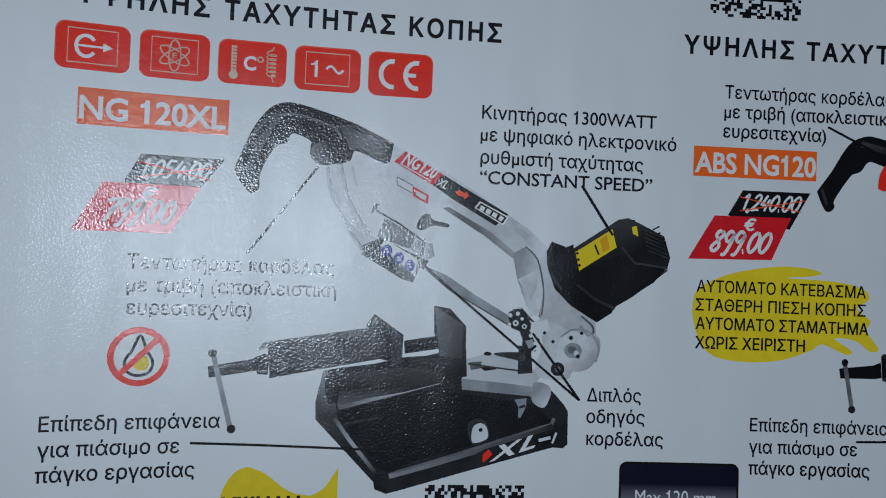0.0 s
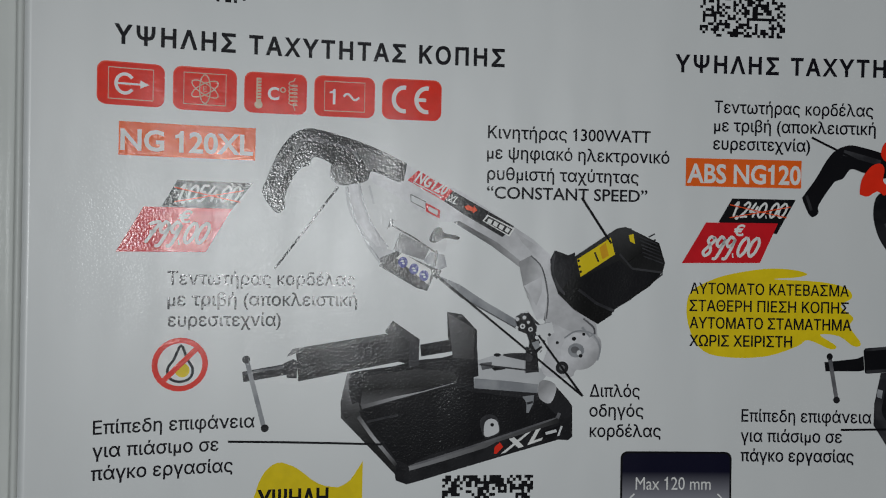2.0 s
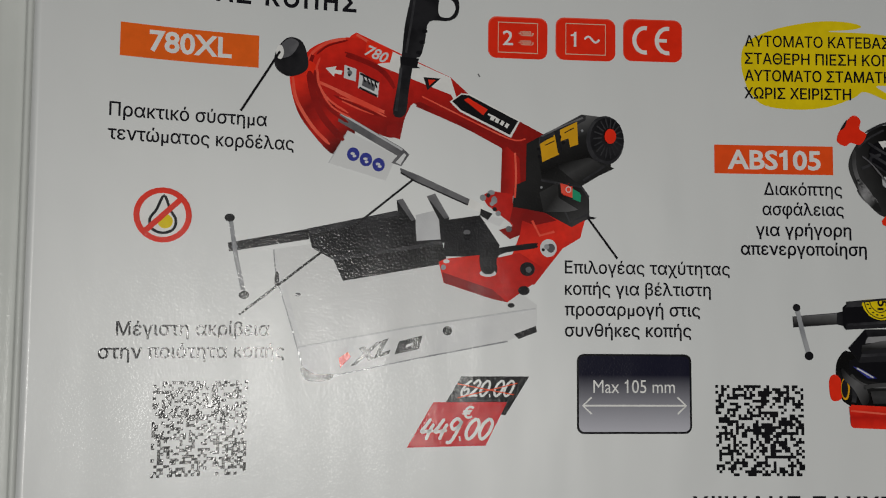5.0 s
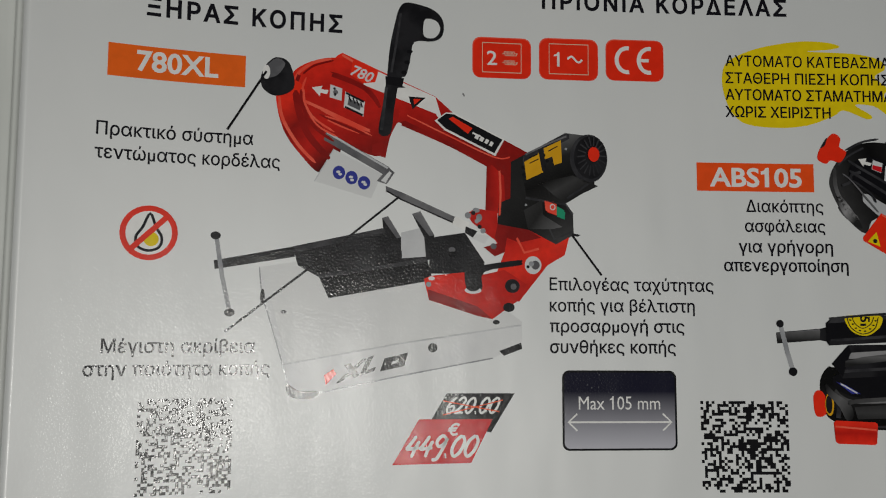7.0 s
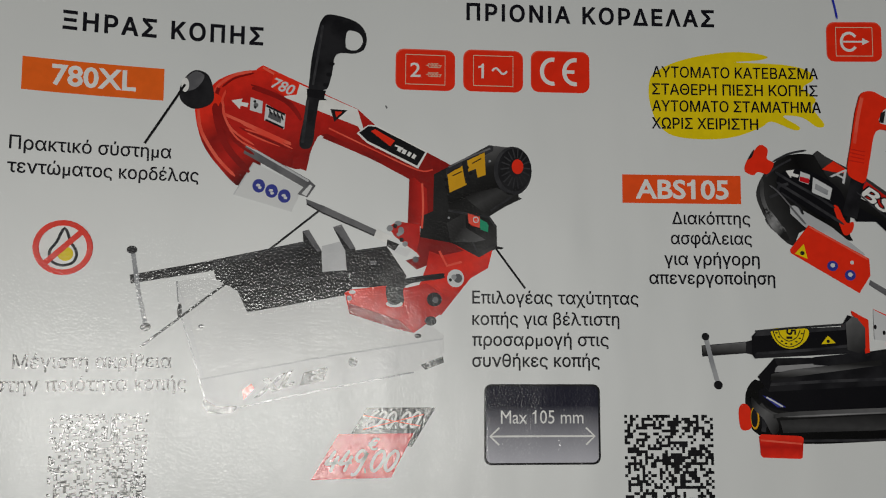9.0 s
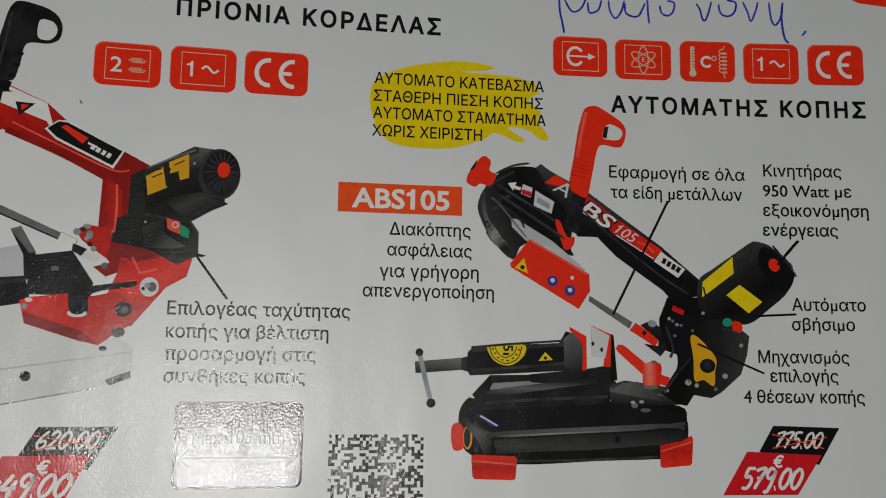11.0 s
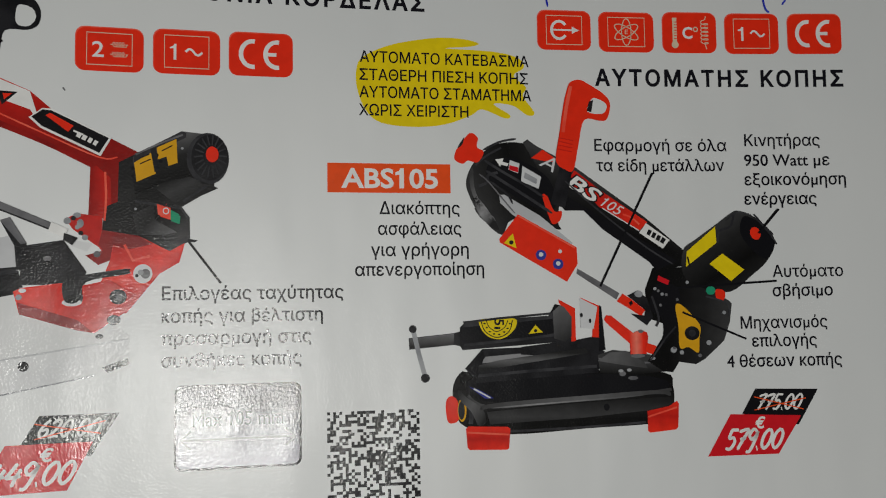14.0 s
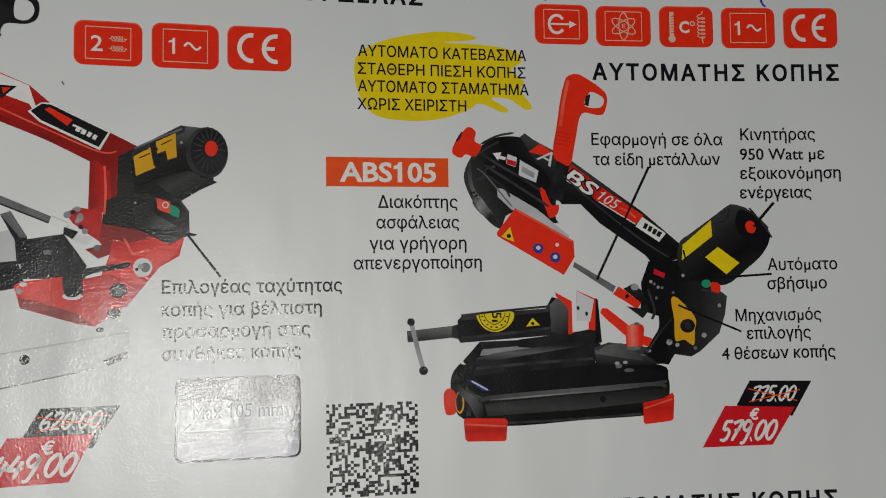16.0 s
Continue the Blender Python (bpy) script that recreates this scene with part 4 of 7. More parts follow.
poly(saw, "rear_jaw_face", DARK, 9, [(-19.5, -69.0), (-18.9, -69.1), (-14.8, -71.9), (-14.8, -72.4), (-19.4, -69.6)])
disc(saw, "jaw_hole", GREY, 9, -16.6, -73.2, 0.26, 0.35, 0)
poly(saw, "wheel_guard", MIST, 1, [(-36.9, -48.1), (-33.2, -45.5), (-29.3, -48.4), (-21.6, -53.7), (-19.9, -56.2), (-20.6, -59.0), (-25.8, -57.0), (-28.3, -55.6), (-29.3, -58.9), (-31.7, -58.8), (-34.4, -55.3), (-36.3, -51.8)], True)
poly(saw, "arm", shaded((-18.9, -52.5), (-1.2, -70.0), K6, K5, K6, K5), 2, [(-33.2, -45.4), (-26.9, -44.2), (-17.1, -48.7), (-8.2, -54.3), (-4.7, -56.5), (-1.8, -59.0), (-0.3, -65.2), (6.5, -70.8), (6.8, -73.2), (2.5, -72.6), (-2.2, -70.6), (-5.6, -66.5), (-7.0, -61.3), (-12.0, -57.5), (-18.8, -53.7), (-21.6, -53.7), (-29.3, -49.1), (-32.7, -47.3)])
poly(saw, "arm_side", shaded((-8.1, -58.2), (-10.8, -60.2), K5, K3), 3, [(-18.8, -53.7), (-17.7, -53.5), (-11.1, -57.0), (-6.6, -60.4), (-4.6, -60.0), (-3.0, -62.6), (-2.4, -70.6), (-5.6, -66.5), (-7.0, -61.3), (-12.0, -57.7)])
poly(saw, "arm_light", shaded((-7.4, -60.2), (-2.3, -63.4), K5, K6, K6), 3, [(-8.0, -55.2), (-2.2, -58.6), (-2.2, -61.7), (-4.0, -59.5), (-6.7, -57.0)])
poly(saw, "handle", CHAR, 3, [(-45.2, -39.3), (-42.8, -38.7), (-39.1, -39.4), (-33.7, -41.0), (-30.3, -42.4), (-27.7, -43.6), (-26.9, -44.0), (-26.9, -44.6), (-27.3, -46.8), (-27.6, -47.0), (-28.5, -47.1), (-32.7, -45.5), (-33.4, -47.0), (-35.6, -47.8), (-38.1, -47.9), (-39.6, -46.6), (-39.4, -44.6), (-42.3, -43.4), (-43.2, -44.9), (-44.6, -45.4), (-46.1, -47.7), (-47.0, -50.2), (-47.0, -52.0), (-48.0, -52.9), (-49.2, -52.0), (-50.7, -49.6), (-49.9, -47.1), (-48.4, -43.3), (-46.8, -40.8)], True)
poly(saw, "trigger_block", BLACK, 4, [(-39.4, -44.6), (-37.8, -43.3), (-33.6, -43.7), (-33.2, -46.4), (-35.6, -47.7), (-38.3, -47.6), (-39.5, -46.4)], True)
line(saw, "handle_light", DARK, 5, [(-44.0, -40.8), (-39.5, -41.2), (-35.7, -42.4)], 0.60, True)
line(saw, "handle_light", DARK, 4, [(-49.5, -49.0), (-48.2, -45.1), (-45.8, -41.9)], 0.70, True)
line(saw, "guard_line", SILVER, 5, [(-36.9, -48.2), (-36.4, -51.6), (-34.6, -55.1), (-31.6, -59.2), (-30.8, -60.9)], 0.50, True)
line(saw, "guard_line", SILVER, 5, [(-34.8, -47.7), (-34.0, -51.1), (-32.8, -54.4)], 0.50, True)
line(saw, "guard_line", SILVER, 2, [(-33.1, -47.9), (-32.3, -51.0)], 0.35)
poly(saw, "guard_shadow", SILVER, 6, [(-34.7, -54.9), (-31.7, -58.1), (-28.3, -58.9), (-30.8, -61.5), (-33.3, -58.2)])
poly(saw, "strip", BLACK, 3, [(-26.7, -46.8), (-24.9, -45.1), (-17.1, -49.4), (-8.2, -54.2), (-10.2, -56.1), (-16.9, -52.4), (-20.4, -50.2)])
poly(saw, "strip_front", CRIMSON, 4, [(-26.7, -46.8), (-24.9, -45.1), (-18.9, -48.4), (-20.4, -50.2)])
text(saw, "strip_letters", WHITE, 5, "NG120", -25.5, -46.9, 5.8, 2.10, weight=0.03, lean=0.3, turn=-24.2)
line(saw, "strip_small_print", PALE, 6, [(-25.7, -47.1), (-20.7, -49.6)], 0.18)
text(saw, "strip_letters", WHITE, 6, "XL", -19.9, -50.1, 1.6, 1.40, weight=0.02, lean=0.3, turn=-23.6)
poly(saw, "strip_arrow", ORANGE_RED, 4, [(-16.9, -51.0), (-16.2, -50.7), (-15.3, -51.2), (-15.2, -50.8), (-14.6, -51.6), (-15.4, -52.2), (-15.5, -51.8), (-16.5, -51.6)])
poly(saw, "badge", WHITE, 4, [(-13.7, -53.4), (-12.9, -52.3), (-8.1, -54.6), (-9.0, -56.0)])
poly(saw, "badge_inner", BLACK, 5, [(-13.4, -53.4), (-12.7, -52.6), (-8.5, -54.7), (-9.1, -55.7)])
line(saw, "badge_bar", WHITE, 6, [(-12.8, -53.3), (-12.1, -53.6)], 0.75)
line(saw, "badge_bar", WHITE, 7, [(-11.8, -53.7), (-11.1, -54.1)], 0.75)
line(saw, "badge_bar", WHITE, 8, [(-10.8, -54.2), (-10.1, -54.6)], 0.75)
line(saw, "badge_bar", WHITE, 9, [(-9.7, -54.7), (-9.1, -55.1)], 0.75)
poly(saw, "warning_label", PALE, 3, [(-26.1, -49.2), (-23.5, -50.4), (-23.6, -51.6), (-26.0, -50.4)])
line(saw, "label_edge", GREY, 4, [(-26.1, -49.2), (-23.5, -50.4), (-23.6, -51.6), (-26.0, -50.4), (-26.1, -49.2)], 0.16)
poly(saw, "warning_label", CRIMSON, 5, [(-23.5, -50.5), (-21.0, -51.8), (-21.1, -53.2), (-23.5, -52.0)])
poly(saw, "label_window", PALE, 6, [(-23.0, -51.1), (-21.4, -51.9), (-21.5, -52.7), (-23.1, -51.8)])
poly(saw, "blade_guard", DARK, 7, [(-31.0, -60.0), (-28.3, -58.8), (-21.4, -61.8), (-23.0, -65.5), (-24.8, -65.0), (-31.2, -61.4)])
poly(saw, "blade_cover", shaded((-27.8, -55.7), (-26.5, -60.3), K3, K4, K3), 8, [(-27.8, -55.7), (-22.7, -58.2), (-23.6, -60.3), (-28.9, -58.7)])
poly(saw, "guard_label", WHITE, 9, [(-28.3, -60.0), (-27.4, -59.1), (-22.1, -62.0), (-22.9, -64.4)])
disc(saw, "safety_disc", BLUE, 10, -27.2, -60.7, 0.80, 0.93, 0)
disc(saw, "safety_disc", BLUE, 10, -25.3, -61.8, 0.80, 0.93, 0)
disc(saw, "safety_disc", BLUE, 11, -23.6, -62.9, 0.81, 0.93, 0)
disc(saw, "disc_mark", PALE, 11, -27.3, -60.5, 0.30, 0.17, 0)
disc(saw, "disc_mark", PALE, 12, -27.1, -60.9, 0.25, 0.17, 0)
disc(saw, "disc_mark", PALE, 11, -25.4, -61.7, 0.30, 0.17, 0)
disc(saw, "disc_mark", PALE, 12, -25.2, -62.1, 0.25, 0.17, 0)
disc(saw, "disc_mark", PALE, 12, -23.7, -62.7, 0.30, 0.17, 0)
disc(saw, "disc_mark", PALE, 13, -23.5, -63.1, 0.25, 0.17, 0)
poly(saw, "guide_bracket", STEEL, 10, [(-23.7, -60.4), (-22.6, -58.9), (-20.2, -59.3), (-19.7, -61.3), (-21.4, -62.2)])
line(saw, "bracket_edge", CHAR, 11, [(-21.5, -58.6), (-21.8, -61.3)], 0.40)
poly(saw, "bracket_block", CHAR, 12, [(-22.5, -61.4), (-20.6, -62.0), (-21.4, -63.5), (-22.3, -62.6)])
poly(saw, "clamp_knob", BLACK, 2, [(-22.8, -56.8), (-21.9, -55.0), (-20.8, -54.7), (-20.2, -55.6), (-17.8, -56.1), (-17.9, -56.7), (-20.2, -56.5), (-21.7, -57.3)], True)
poly(saw, "tab", GREY, 2, [(-30.0, -55.2), (-29.4, -53.4), (-28.6, -53.6), (-29.3, -54.6)])
line(saw, "rail", DARK, 12, [(-29.2, -54.5), (-25.4, -56.5), (-21.3, -59.2)], 0.25)
poly(saw, "blade", STEEL, 13, [(-21.3, -62.8), (-17.5, -64.3), (-13.1, -67.1), (-7.2, -70.4), (-7.5, -71.7), (-11.7, -69.4), (-17.1, -66.5), (-21.0, -63.4)])
line(saw, "blade_edge", GREY, 14, [(-21.0, -63.4), (-17.1, -66.5), (-11.7, -69.4), (-7.5, -71.7)], 0.22)
poly(saw, "hub_plate", shaded((-2.5, -72.0), (7.1, -77.9), K5, K6, K4), 4, [(-2.4, -70.6), (2.5, -72.3), (6.9, -73.0), (7.3, -75.8), (5.7, -77.9), (3.1, -78.8), (2.2, -80.0), (-1.8, -80.0), (-3.0, -78.3), (-1.9, -74.8)], True)
disc(saw, "hub", shaded((0.9, -72.0), (7.1, -77.9), K6, K6, K4), 5, 3.7, -75.6, 3.35, 3.16, 0)
disc(saw, "hub_bolt", STEEL, 6, 3.0, -75.4, 1.43, 1.23, 0)
disc(saw, "bolt_core", GREY, 7, 2.8, -75.3, 0.71, 0.61, 0)
disc(saw, "bolt_nut", PALE, 8, 3.5, -75.8, 0.40, 0.44, 0)
disc(saw, "pin_hole", BLACK, 7, 2.6, -73.4, 0.36, 0.35, 0)
disc(saw, "adjuster", CHAR, 6, 0.6, -78.4, 1.11, 1.09, 0)
disc(saw, "adjuster_core", GREY, 7, 0.6, -78.4, 0.49, 0.48, 0)
line(saw, "hub_edge", STEEL, 6, [(4.0, -71.4), (5.4, -73.0), (6.1, -72.5)], 0.40)
poly(saw, "guide_block", DARK, 14, [(-7.6, -69.6), (-5.6, -68.8), (-4.1, -70.4), (-1.9, -72.3), (-3.2, -75.8), (-5.0, -74.5), (-5.7, -72.6), (-6.8, -71.8)])
poly(saw, "guide_block_face", PALE, 15, [(-4.4, -70.7), (-1.7, -72.4), (-2.5, -73.8), (-5.0, -71.8)])
disc(saw, "guide_roller", STEEL, 15, -6.4, -71.3, 0.71, 0.61, 0)
disc(saw, "guide_screw", PALE, 15, -5.8, -69.4, 0.35, 0.61, 0)
poly(saw, "guide_lever", BLACK, 4, [(-5.6, -66.2), (-5.0, -66.4), (-2.8, -68.2), (-3.2, -70.0), (-4.1, -69.2)], True)
poly(saw, "post", CHAR, 15, [(-5.8, -74.8), (-3.9, -75.2), (-3.5, -79.1), (-5.8, -79.3)])
poly(saw, "post_lever", DARK, 16, [(-9.6, -76.4), (-8.9, -76.0), (-5.0, -76.0), (-4.9, -77.3), (-6.3, -77.1)], True)
poly(saw, "post_socket", PALE, 16, [(-5.0, -73.5), (-3.3, -73.0), (-2.4, -74.8), (-3.7, -75.9)])
poly(saw, "arm_leg", shaded((-6.5, -64.8), (-1.8, -65.7), K4, K5, K6, K6), 5, [(-7.3, -60.3), (-5.2, -59.2), (-3.2, -61.3), (-2.2, -66.0), (-2.7, -70.0), (-4.0, -70.2), (-6.4, -64.4)])
poly(saw, "leg_facet", shaded((-6.0, -63.4), (-3.3, -67.4), K6, K5), 6, [(-6.3, -64.4), (-3.1, -62.7), (-3.2, -65.5), (-4.1, -67.8)])
line(saw, "leg_edge", GREY, 7, [(-5.2, -59.2), (-3.2, -61.3), (-2.1, -66.0), (-2.3, -70.0)], 0.25, True)
poly(saw, "guide_cast", CHAR, 16, [(-7.8, -70.2), (-6.8, -69.1), (-5.4, -69.0), (-4.3, -70.8), (-3.6, -72.0), (-5.2, -72.8), (-7.1, -72.1)])
poly(saw, "guide_nut", PALE, 17, [(-4.0, -71.1), (-1.4, -70.5), (-1.0, -72.3), (-2.7, -73.5), (-4.1, -72.7)])
poly(saw, "guide_cast", BLACK, 17, [(-5.0, -72.7), (-3.7, -73.3), (-3.0, -74.9), (-4.0, -75.9), (-5.3, -74.8)])
poly(saw, "guide_nut", STEEL, 18, [(-4.9, -74.1), (-3.7, -73.7), (-3.3, -74.7), (-4.2, -75.3)])
disc(saw, "guide_bolt", PALE, 17, -7.4, -70.1, 0.34, 0.33, 0)
disc(saw, "guide_bolt", PALE, 17, -6.2, -69.8, 0.34, 0.33, 0)
disc(saw, "guide_bolt", PALE, 17, -6.5, -71.3, 0.47, 0.46, 0)
disc(saw, "guide_bolt", PALE, 17, -5.1, -71.8, 0.40, 0.40, 0)
disc(saw, "guide_bolt", PALE, 19, -4.0, -73.2, 0.34, 0.33, 0)
disc(saw, "guide_bolt", PALE, 17, -5.5, -70.6, 0.27, 0.26, 0)
disc(saw, "guide_bolt", PALE, 18, -7.5, -71.5, 0.27, 0.26, 0)
disc(saw, "guide_bolt", PALE, 19, -3.3, -74.4, 0.27, 0.26, 0)
disc(saw, "guide_hole", CHAR, 18, -6.5, -71.3, 0.20, 0.20, 0)
disc(saw, "guide_hole", CHAR, 18, -5.1, -71.8, 0.20, 0.20, 0)
disc(saw, "guide_hole", CHAR, 18, -1.8, -72.7, 0.27, 0.27, 0)
disc(saw, "guide_hole", CHAR, 5, -0.3, -74.1, 0.27, 0.27, 0)
disc(saw, "guide_hole", CHAR, 7, 4.3, -72.6, 0.27, 0.27, 0)
disc(saw, "guide_hole", CHAR, 9, 3.8, -76.3, 0.34, 0.33, 0)
line(saw, "hub_rim", STEEL, 8, [(0.9, -73.3), (2.9, -72.1), (5.6, -72.4), (7.2, -74.7), (6.8, -77.1)], 0.25, True)
line(saw, "hub_rim", GREY, 9, [(4.2, -69.9), (6.0, -71.4), (6.2, -72.6)], 0.30, True)
line(saw, "plate_edge", DARK, 16, [(-13.8, -77.9), (-8.4, -78.5), (-3.7, -79.0)], 0.25)
poly(saw, "label_panel", PALE, 1, [(6.9, -58.0), (8.1, -57.3), (8.8, -59.6), (7.6, -60.4)])
line(saw, "label_small_print", CHAR, 2, [(7.1, -58.6), (7.7, -58.3)], 0.14)
line(saw, "label_small_print", CHAR, 3, [(7.5, -58.9), (8.0, -58.6)], 0.14)
line(saw, "label_small_print", CHAR, 4, [(7.8, -59.2), (8.4, -58.9)], 0.14)
line(saw, "label_small_print", CHAR, 5, [(8.2, -59.5), (8.7, -59.3)], 0.14)
line(saw, "motor_sheen", DARK, 1, [(9.8, -54.6), (10.9, -54.2), (12.5, -54.3)], 0.30, True)
line(saw, "motor_sheen", DARK, 1, [(4.1, -63.6), (9.6, -68.2), (12.3, -66.5), (18.1, -62.0)], 0.30)
line(saw, "cap_slat", DARK, 1, [(15.5, -55.6), (16.6, -55.0)], 0.25)
line(saw, "cap_slat", DARK, 1, [(15.9, -56.4), (16.8, -56.0)], 0.25)
line(saw, "cap_slat", DARK, 1, [(16.3, -57.3), (17.1, -56.9)], 0.25)
line(saw, "cap_slat", DARK, 1, [(16.6, -58.2), (17.3, -57.8)], 0.25)
line(saw, "cap_slat", DARK, 1, [(17.0, -59.0), (17.5, -58.8)], 0.25)
line(saw, "cap_slat", DARK, 1, [(17.3, -59.9), (17.7, -59.7)], 0.25)
line(saw, "cap_slat", DARK, 1, [(17.7, -60.8), (18.0, -60.6)], 0.25)
poly(saw, "motor_flange", CHAR, 4, [(-1.8, -59.8), (-1.0, -58.2), (1.4, -59.0), (2.5, -58.5), (3.3, -64.7), (-0.3, -65.7), (-1.5, -62.5)])
poly(saw, "motor", shaded((6.7, -55.9), (9.6, -67.2), K2, K1, K0, K0), 10, [(2.6, -59.1), (9.8, -54.2), (11.3, -53.9), (13.0, -54.6), (17.3, -56.6), (18.4, -60.0), (18.0, -61.6), (15.8, -64.1), (9.4, -68.4), (9.1, -69.2), (6.7, -70.8), (2.4, -68.3), (-0.3, -65.7), (1.9, -63.0)])
poly(saw, "motor_cap", shaded((12.1, -53.8), (17.7, -61.7), K2, K0, K1), 11, [(9.4, -54.5), (11.3, -53.9), (13.0, -54.6), (17.3, -56.6), (18.4, -60.0), (18.0, -61.6), (12.6, -61.2), (10.3, -58.4)])
poly(saw, "motor_under", BLACK, 12, [(3.2, -63.1), (10.3, -59.7), (12.6, -61.4), (17.6, -62.0), (9.4, -68.4), (3.7, -65.1)])
line(saw, "motor_seam", DARK, 13, [(3.2, -64.9), (6.4, -67.2), (9.5, -68.5)], 0.50)
line(saw, "motor_seam", DARK, 13, [(10.3, -58.6), (12.6, -61.1), (18.0, -61.7)], 0.35)
line(saw, "vent", DARK, 12, [(13.8, -55.6), (17.0, -56.8)], 0.22)
line(saw, "vent", DARK, 13, [(13.9, -56.2), (17.2, -57.5)], 0.22)
line(saw, "vent", DARK, 14, [(14.0, -56.9), (17.4, -58.1)], 0.22)
line(saw, "vent", DARK, 15, [(14.2, -57.5), (17.6, -58.8)], 0.22)
line(saw, "vent", DARK, 16, [(14.3, -58.2), (17.8, -59.5)], 0.22)
line(saw, "vent", DARK, 17, [(14.5, -58.9), (18.0, -60.1)], 0.22)
poly(saw, "motor_label", YELLOW, 13, [(2.8, -59.7), (8.7, -55.8), (9.5, -58.7), (3.5, -62.7)])
disc(saw, "label_mark", BLACK, 14, 3.1, -59.9, 0.22, 0.22, 0)
disc(saw, "label_mark", BLACK, 14, 3.3, -60.9, 0.22, 0.22, 0)
disc(saw, "label_mark", BLACK, 14, 3.5, -61.8, 0.22, 0.22, 0)
poly(saw, "label_panel", AMBER, 14, [(6.7, -57.6), (7.8, -56.7), (8.4, -58.9), (7.3, -59.6)])
line(saw, "label_rule", CHAR, 14, [(5.9, -58.4), (6.6, -60.0)], 0.30)
poly(saw, "cap_label", YELLOW, 12, [(11.9, -55.3), (12.7, -55.1), (13.0, -56.8), (12.1, -56.4)])

poly(saw, "base_ledge", CHAR, 3, [(-34.5, -79.8), (-24.2, -77.2), (-19.0, -76.7), (-14.1, -79.1), (-17.5, -80.8), (-24.2, -78.9), (-33.2, -80.1)])
poly(saw, "handle_face", shaded((-49.6, -49.8), (-42.6, -39.9), K2, K3, K2), 4, [(-50.4, -48.8), (-48.9, -44.6), (-46.5, -41.4), (-44.6, -40.5), (-42.6, -40.3), (-44.7, -42.0), (-46.3, -44.9), (-47.9, -48.5), (-48.9, -50.2), (-50.0, -50.7)], True)
line(saw, "handle_ridge", GREY, 6, [(-44.8, -40.9), (-42.2, -40.5), (-39.1, -41.1), (-36.0, -42.2), (-34.9, -43.8)], 0.35, True, taper=True)
poly(saw, "handle_back", shaded((-34.8, -40.7), (-27.5, -46.1), K2, K3, K1), 4, [(-35.8, -41.2), (-32.5, -42.4), (-27.3, -44.1), (-27.5, -46.3), (-28.8, -46.8), (-32.4, -44.8), (-33.5, -46.0), (-34.7, -43.2)])
poly(saw, "switch_body", shaded((-38.5, -46.2), (-34.2, -44.7), K3, K1, K2), 6, [(-39.4, -45.2), (-37.7, -44.4), (-35.7, -44.8), (-35.8, -47.4), (-38.0, -48.0), (-39.5, -46.7)], True)
poly(saw, "guard_shade", shaded((-36.4, -51.4), (-33.5, -50.4), K5, K6, K5), 4, [(-36.7, -48.2), (-34.6, -48.1), (-33.6, -52.6), (-30.0, -58.0), (-30.8, -60.2), (-33.5, -56.6), (-35.6, -53.3)], True)
line(saw, "guard_rim", STEEL, 7, [(-36.7, -48.2), (-36.0, -51.8), (-34.5, -55.5), (-31.0, -60.5)], 0.18, True)
line(saw, "guard_rim", STEEL, 7, [(-34.6, -48.1), (-33.7, -51.7), (-32.0, -55.2), (-29.7, -58.2)], 0.18, True)
poly(saw, "base_back", shaded((-26.6, -84.5), (-26.8, -79.3), K3, K1, K2), 5, [(-33.9, -84.8), (-33.3, -79.9), (-24.2, -78.7), (-18.1, -79.2), (-17.5, -80.7)])
poly(saw, "base_end_light", shaded((-35.1, -79.9), (-36.3, -87.1), K4, K3, K1), 4, [(-36.1, -79.7), (-33.4, -79.3), (-34.4, -83.5), (-33.9, -85.6), (-36.3, -87.1), (-37.0, -86.1), (-36.9, -82.5)])
poly(saw, "rear_jaw_light", shaded((-19.2, -69.2), (-14.7, -76.0), K3, K2), 10, [(-19.4, -69.2), (-14.9, -71.7), (-14.8, -77.0), (-18.4, -76.8)])
line(saw, "motor_collar", DARK, 14, [(-1.1, -58.6), (-1.5, -61.3), (-0.7, -63.9), (0.8, -65.8)], 0.5, True, taper=True)
line(saw, "base_rim", GREY, 5, [(-25.5, -95.1), (-18.4, -93.0), (-10.0, -90.3), (-0.1, -87.0)], 0.35, True, taper=True)

# saw with a red bow on a white base
saw = holder("printed_saw", "printed picture of a red band saw on a white base", catalogue)
poly(saw, "base", MIST, 1, [(-50.4, 16.6), (-44.0, 17.7), (-22.7, 16.0), (-11.0, 11.2), (-6.8, 8.1), (-6.8, 4.5), (-11.8, 2.0), (-40.7, -3.7), (-44.8, -4.0), (-47.8, 5.7), (-49.8, 12.0)])
poly(saw, "base_front", PALE, 2, [(-46.3, 1.1), (-7.0, 7.4), (-6.8, 4.4), (-11.8, 2.0), (-40.7, -3.7), (-45.1, -3.3)])
poly(saw, "base_end", PALE, 3, [(-50.4, 16.6), (-48.4, 11.2), (-45.2, -0.3), (-44.9, -3.7), (-47.8, 5.7), (-49.9, 12.0)])
line(saw, "base_edge", STEEL, 4, [(-50.4, 16.6), (-49.8, 12.0), (-47.8, 5.7), (-45.1, -3.3)], 0.20, True)
line(saw, "base_edge", STEEL, 5, [(-45.1, -3.3), (-40.7, -3.7), (-27.6, -1.0), (-11.8, 2.0)], 0.22)
line(saw, "base_edge", SILVER, 5, [(-46.3, 0.9), (-27.7, 4.3), (-7.0, 7.5)], 0.25)
disc(saw, "bolt_head", GREY, 2, -46.4, 9.4, 0.46, 0.28, 0)
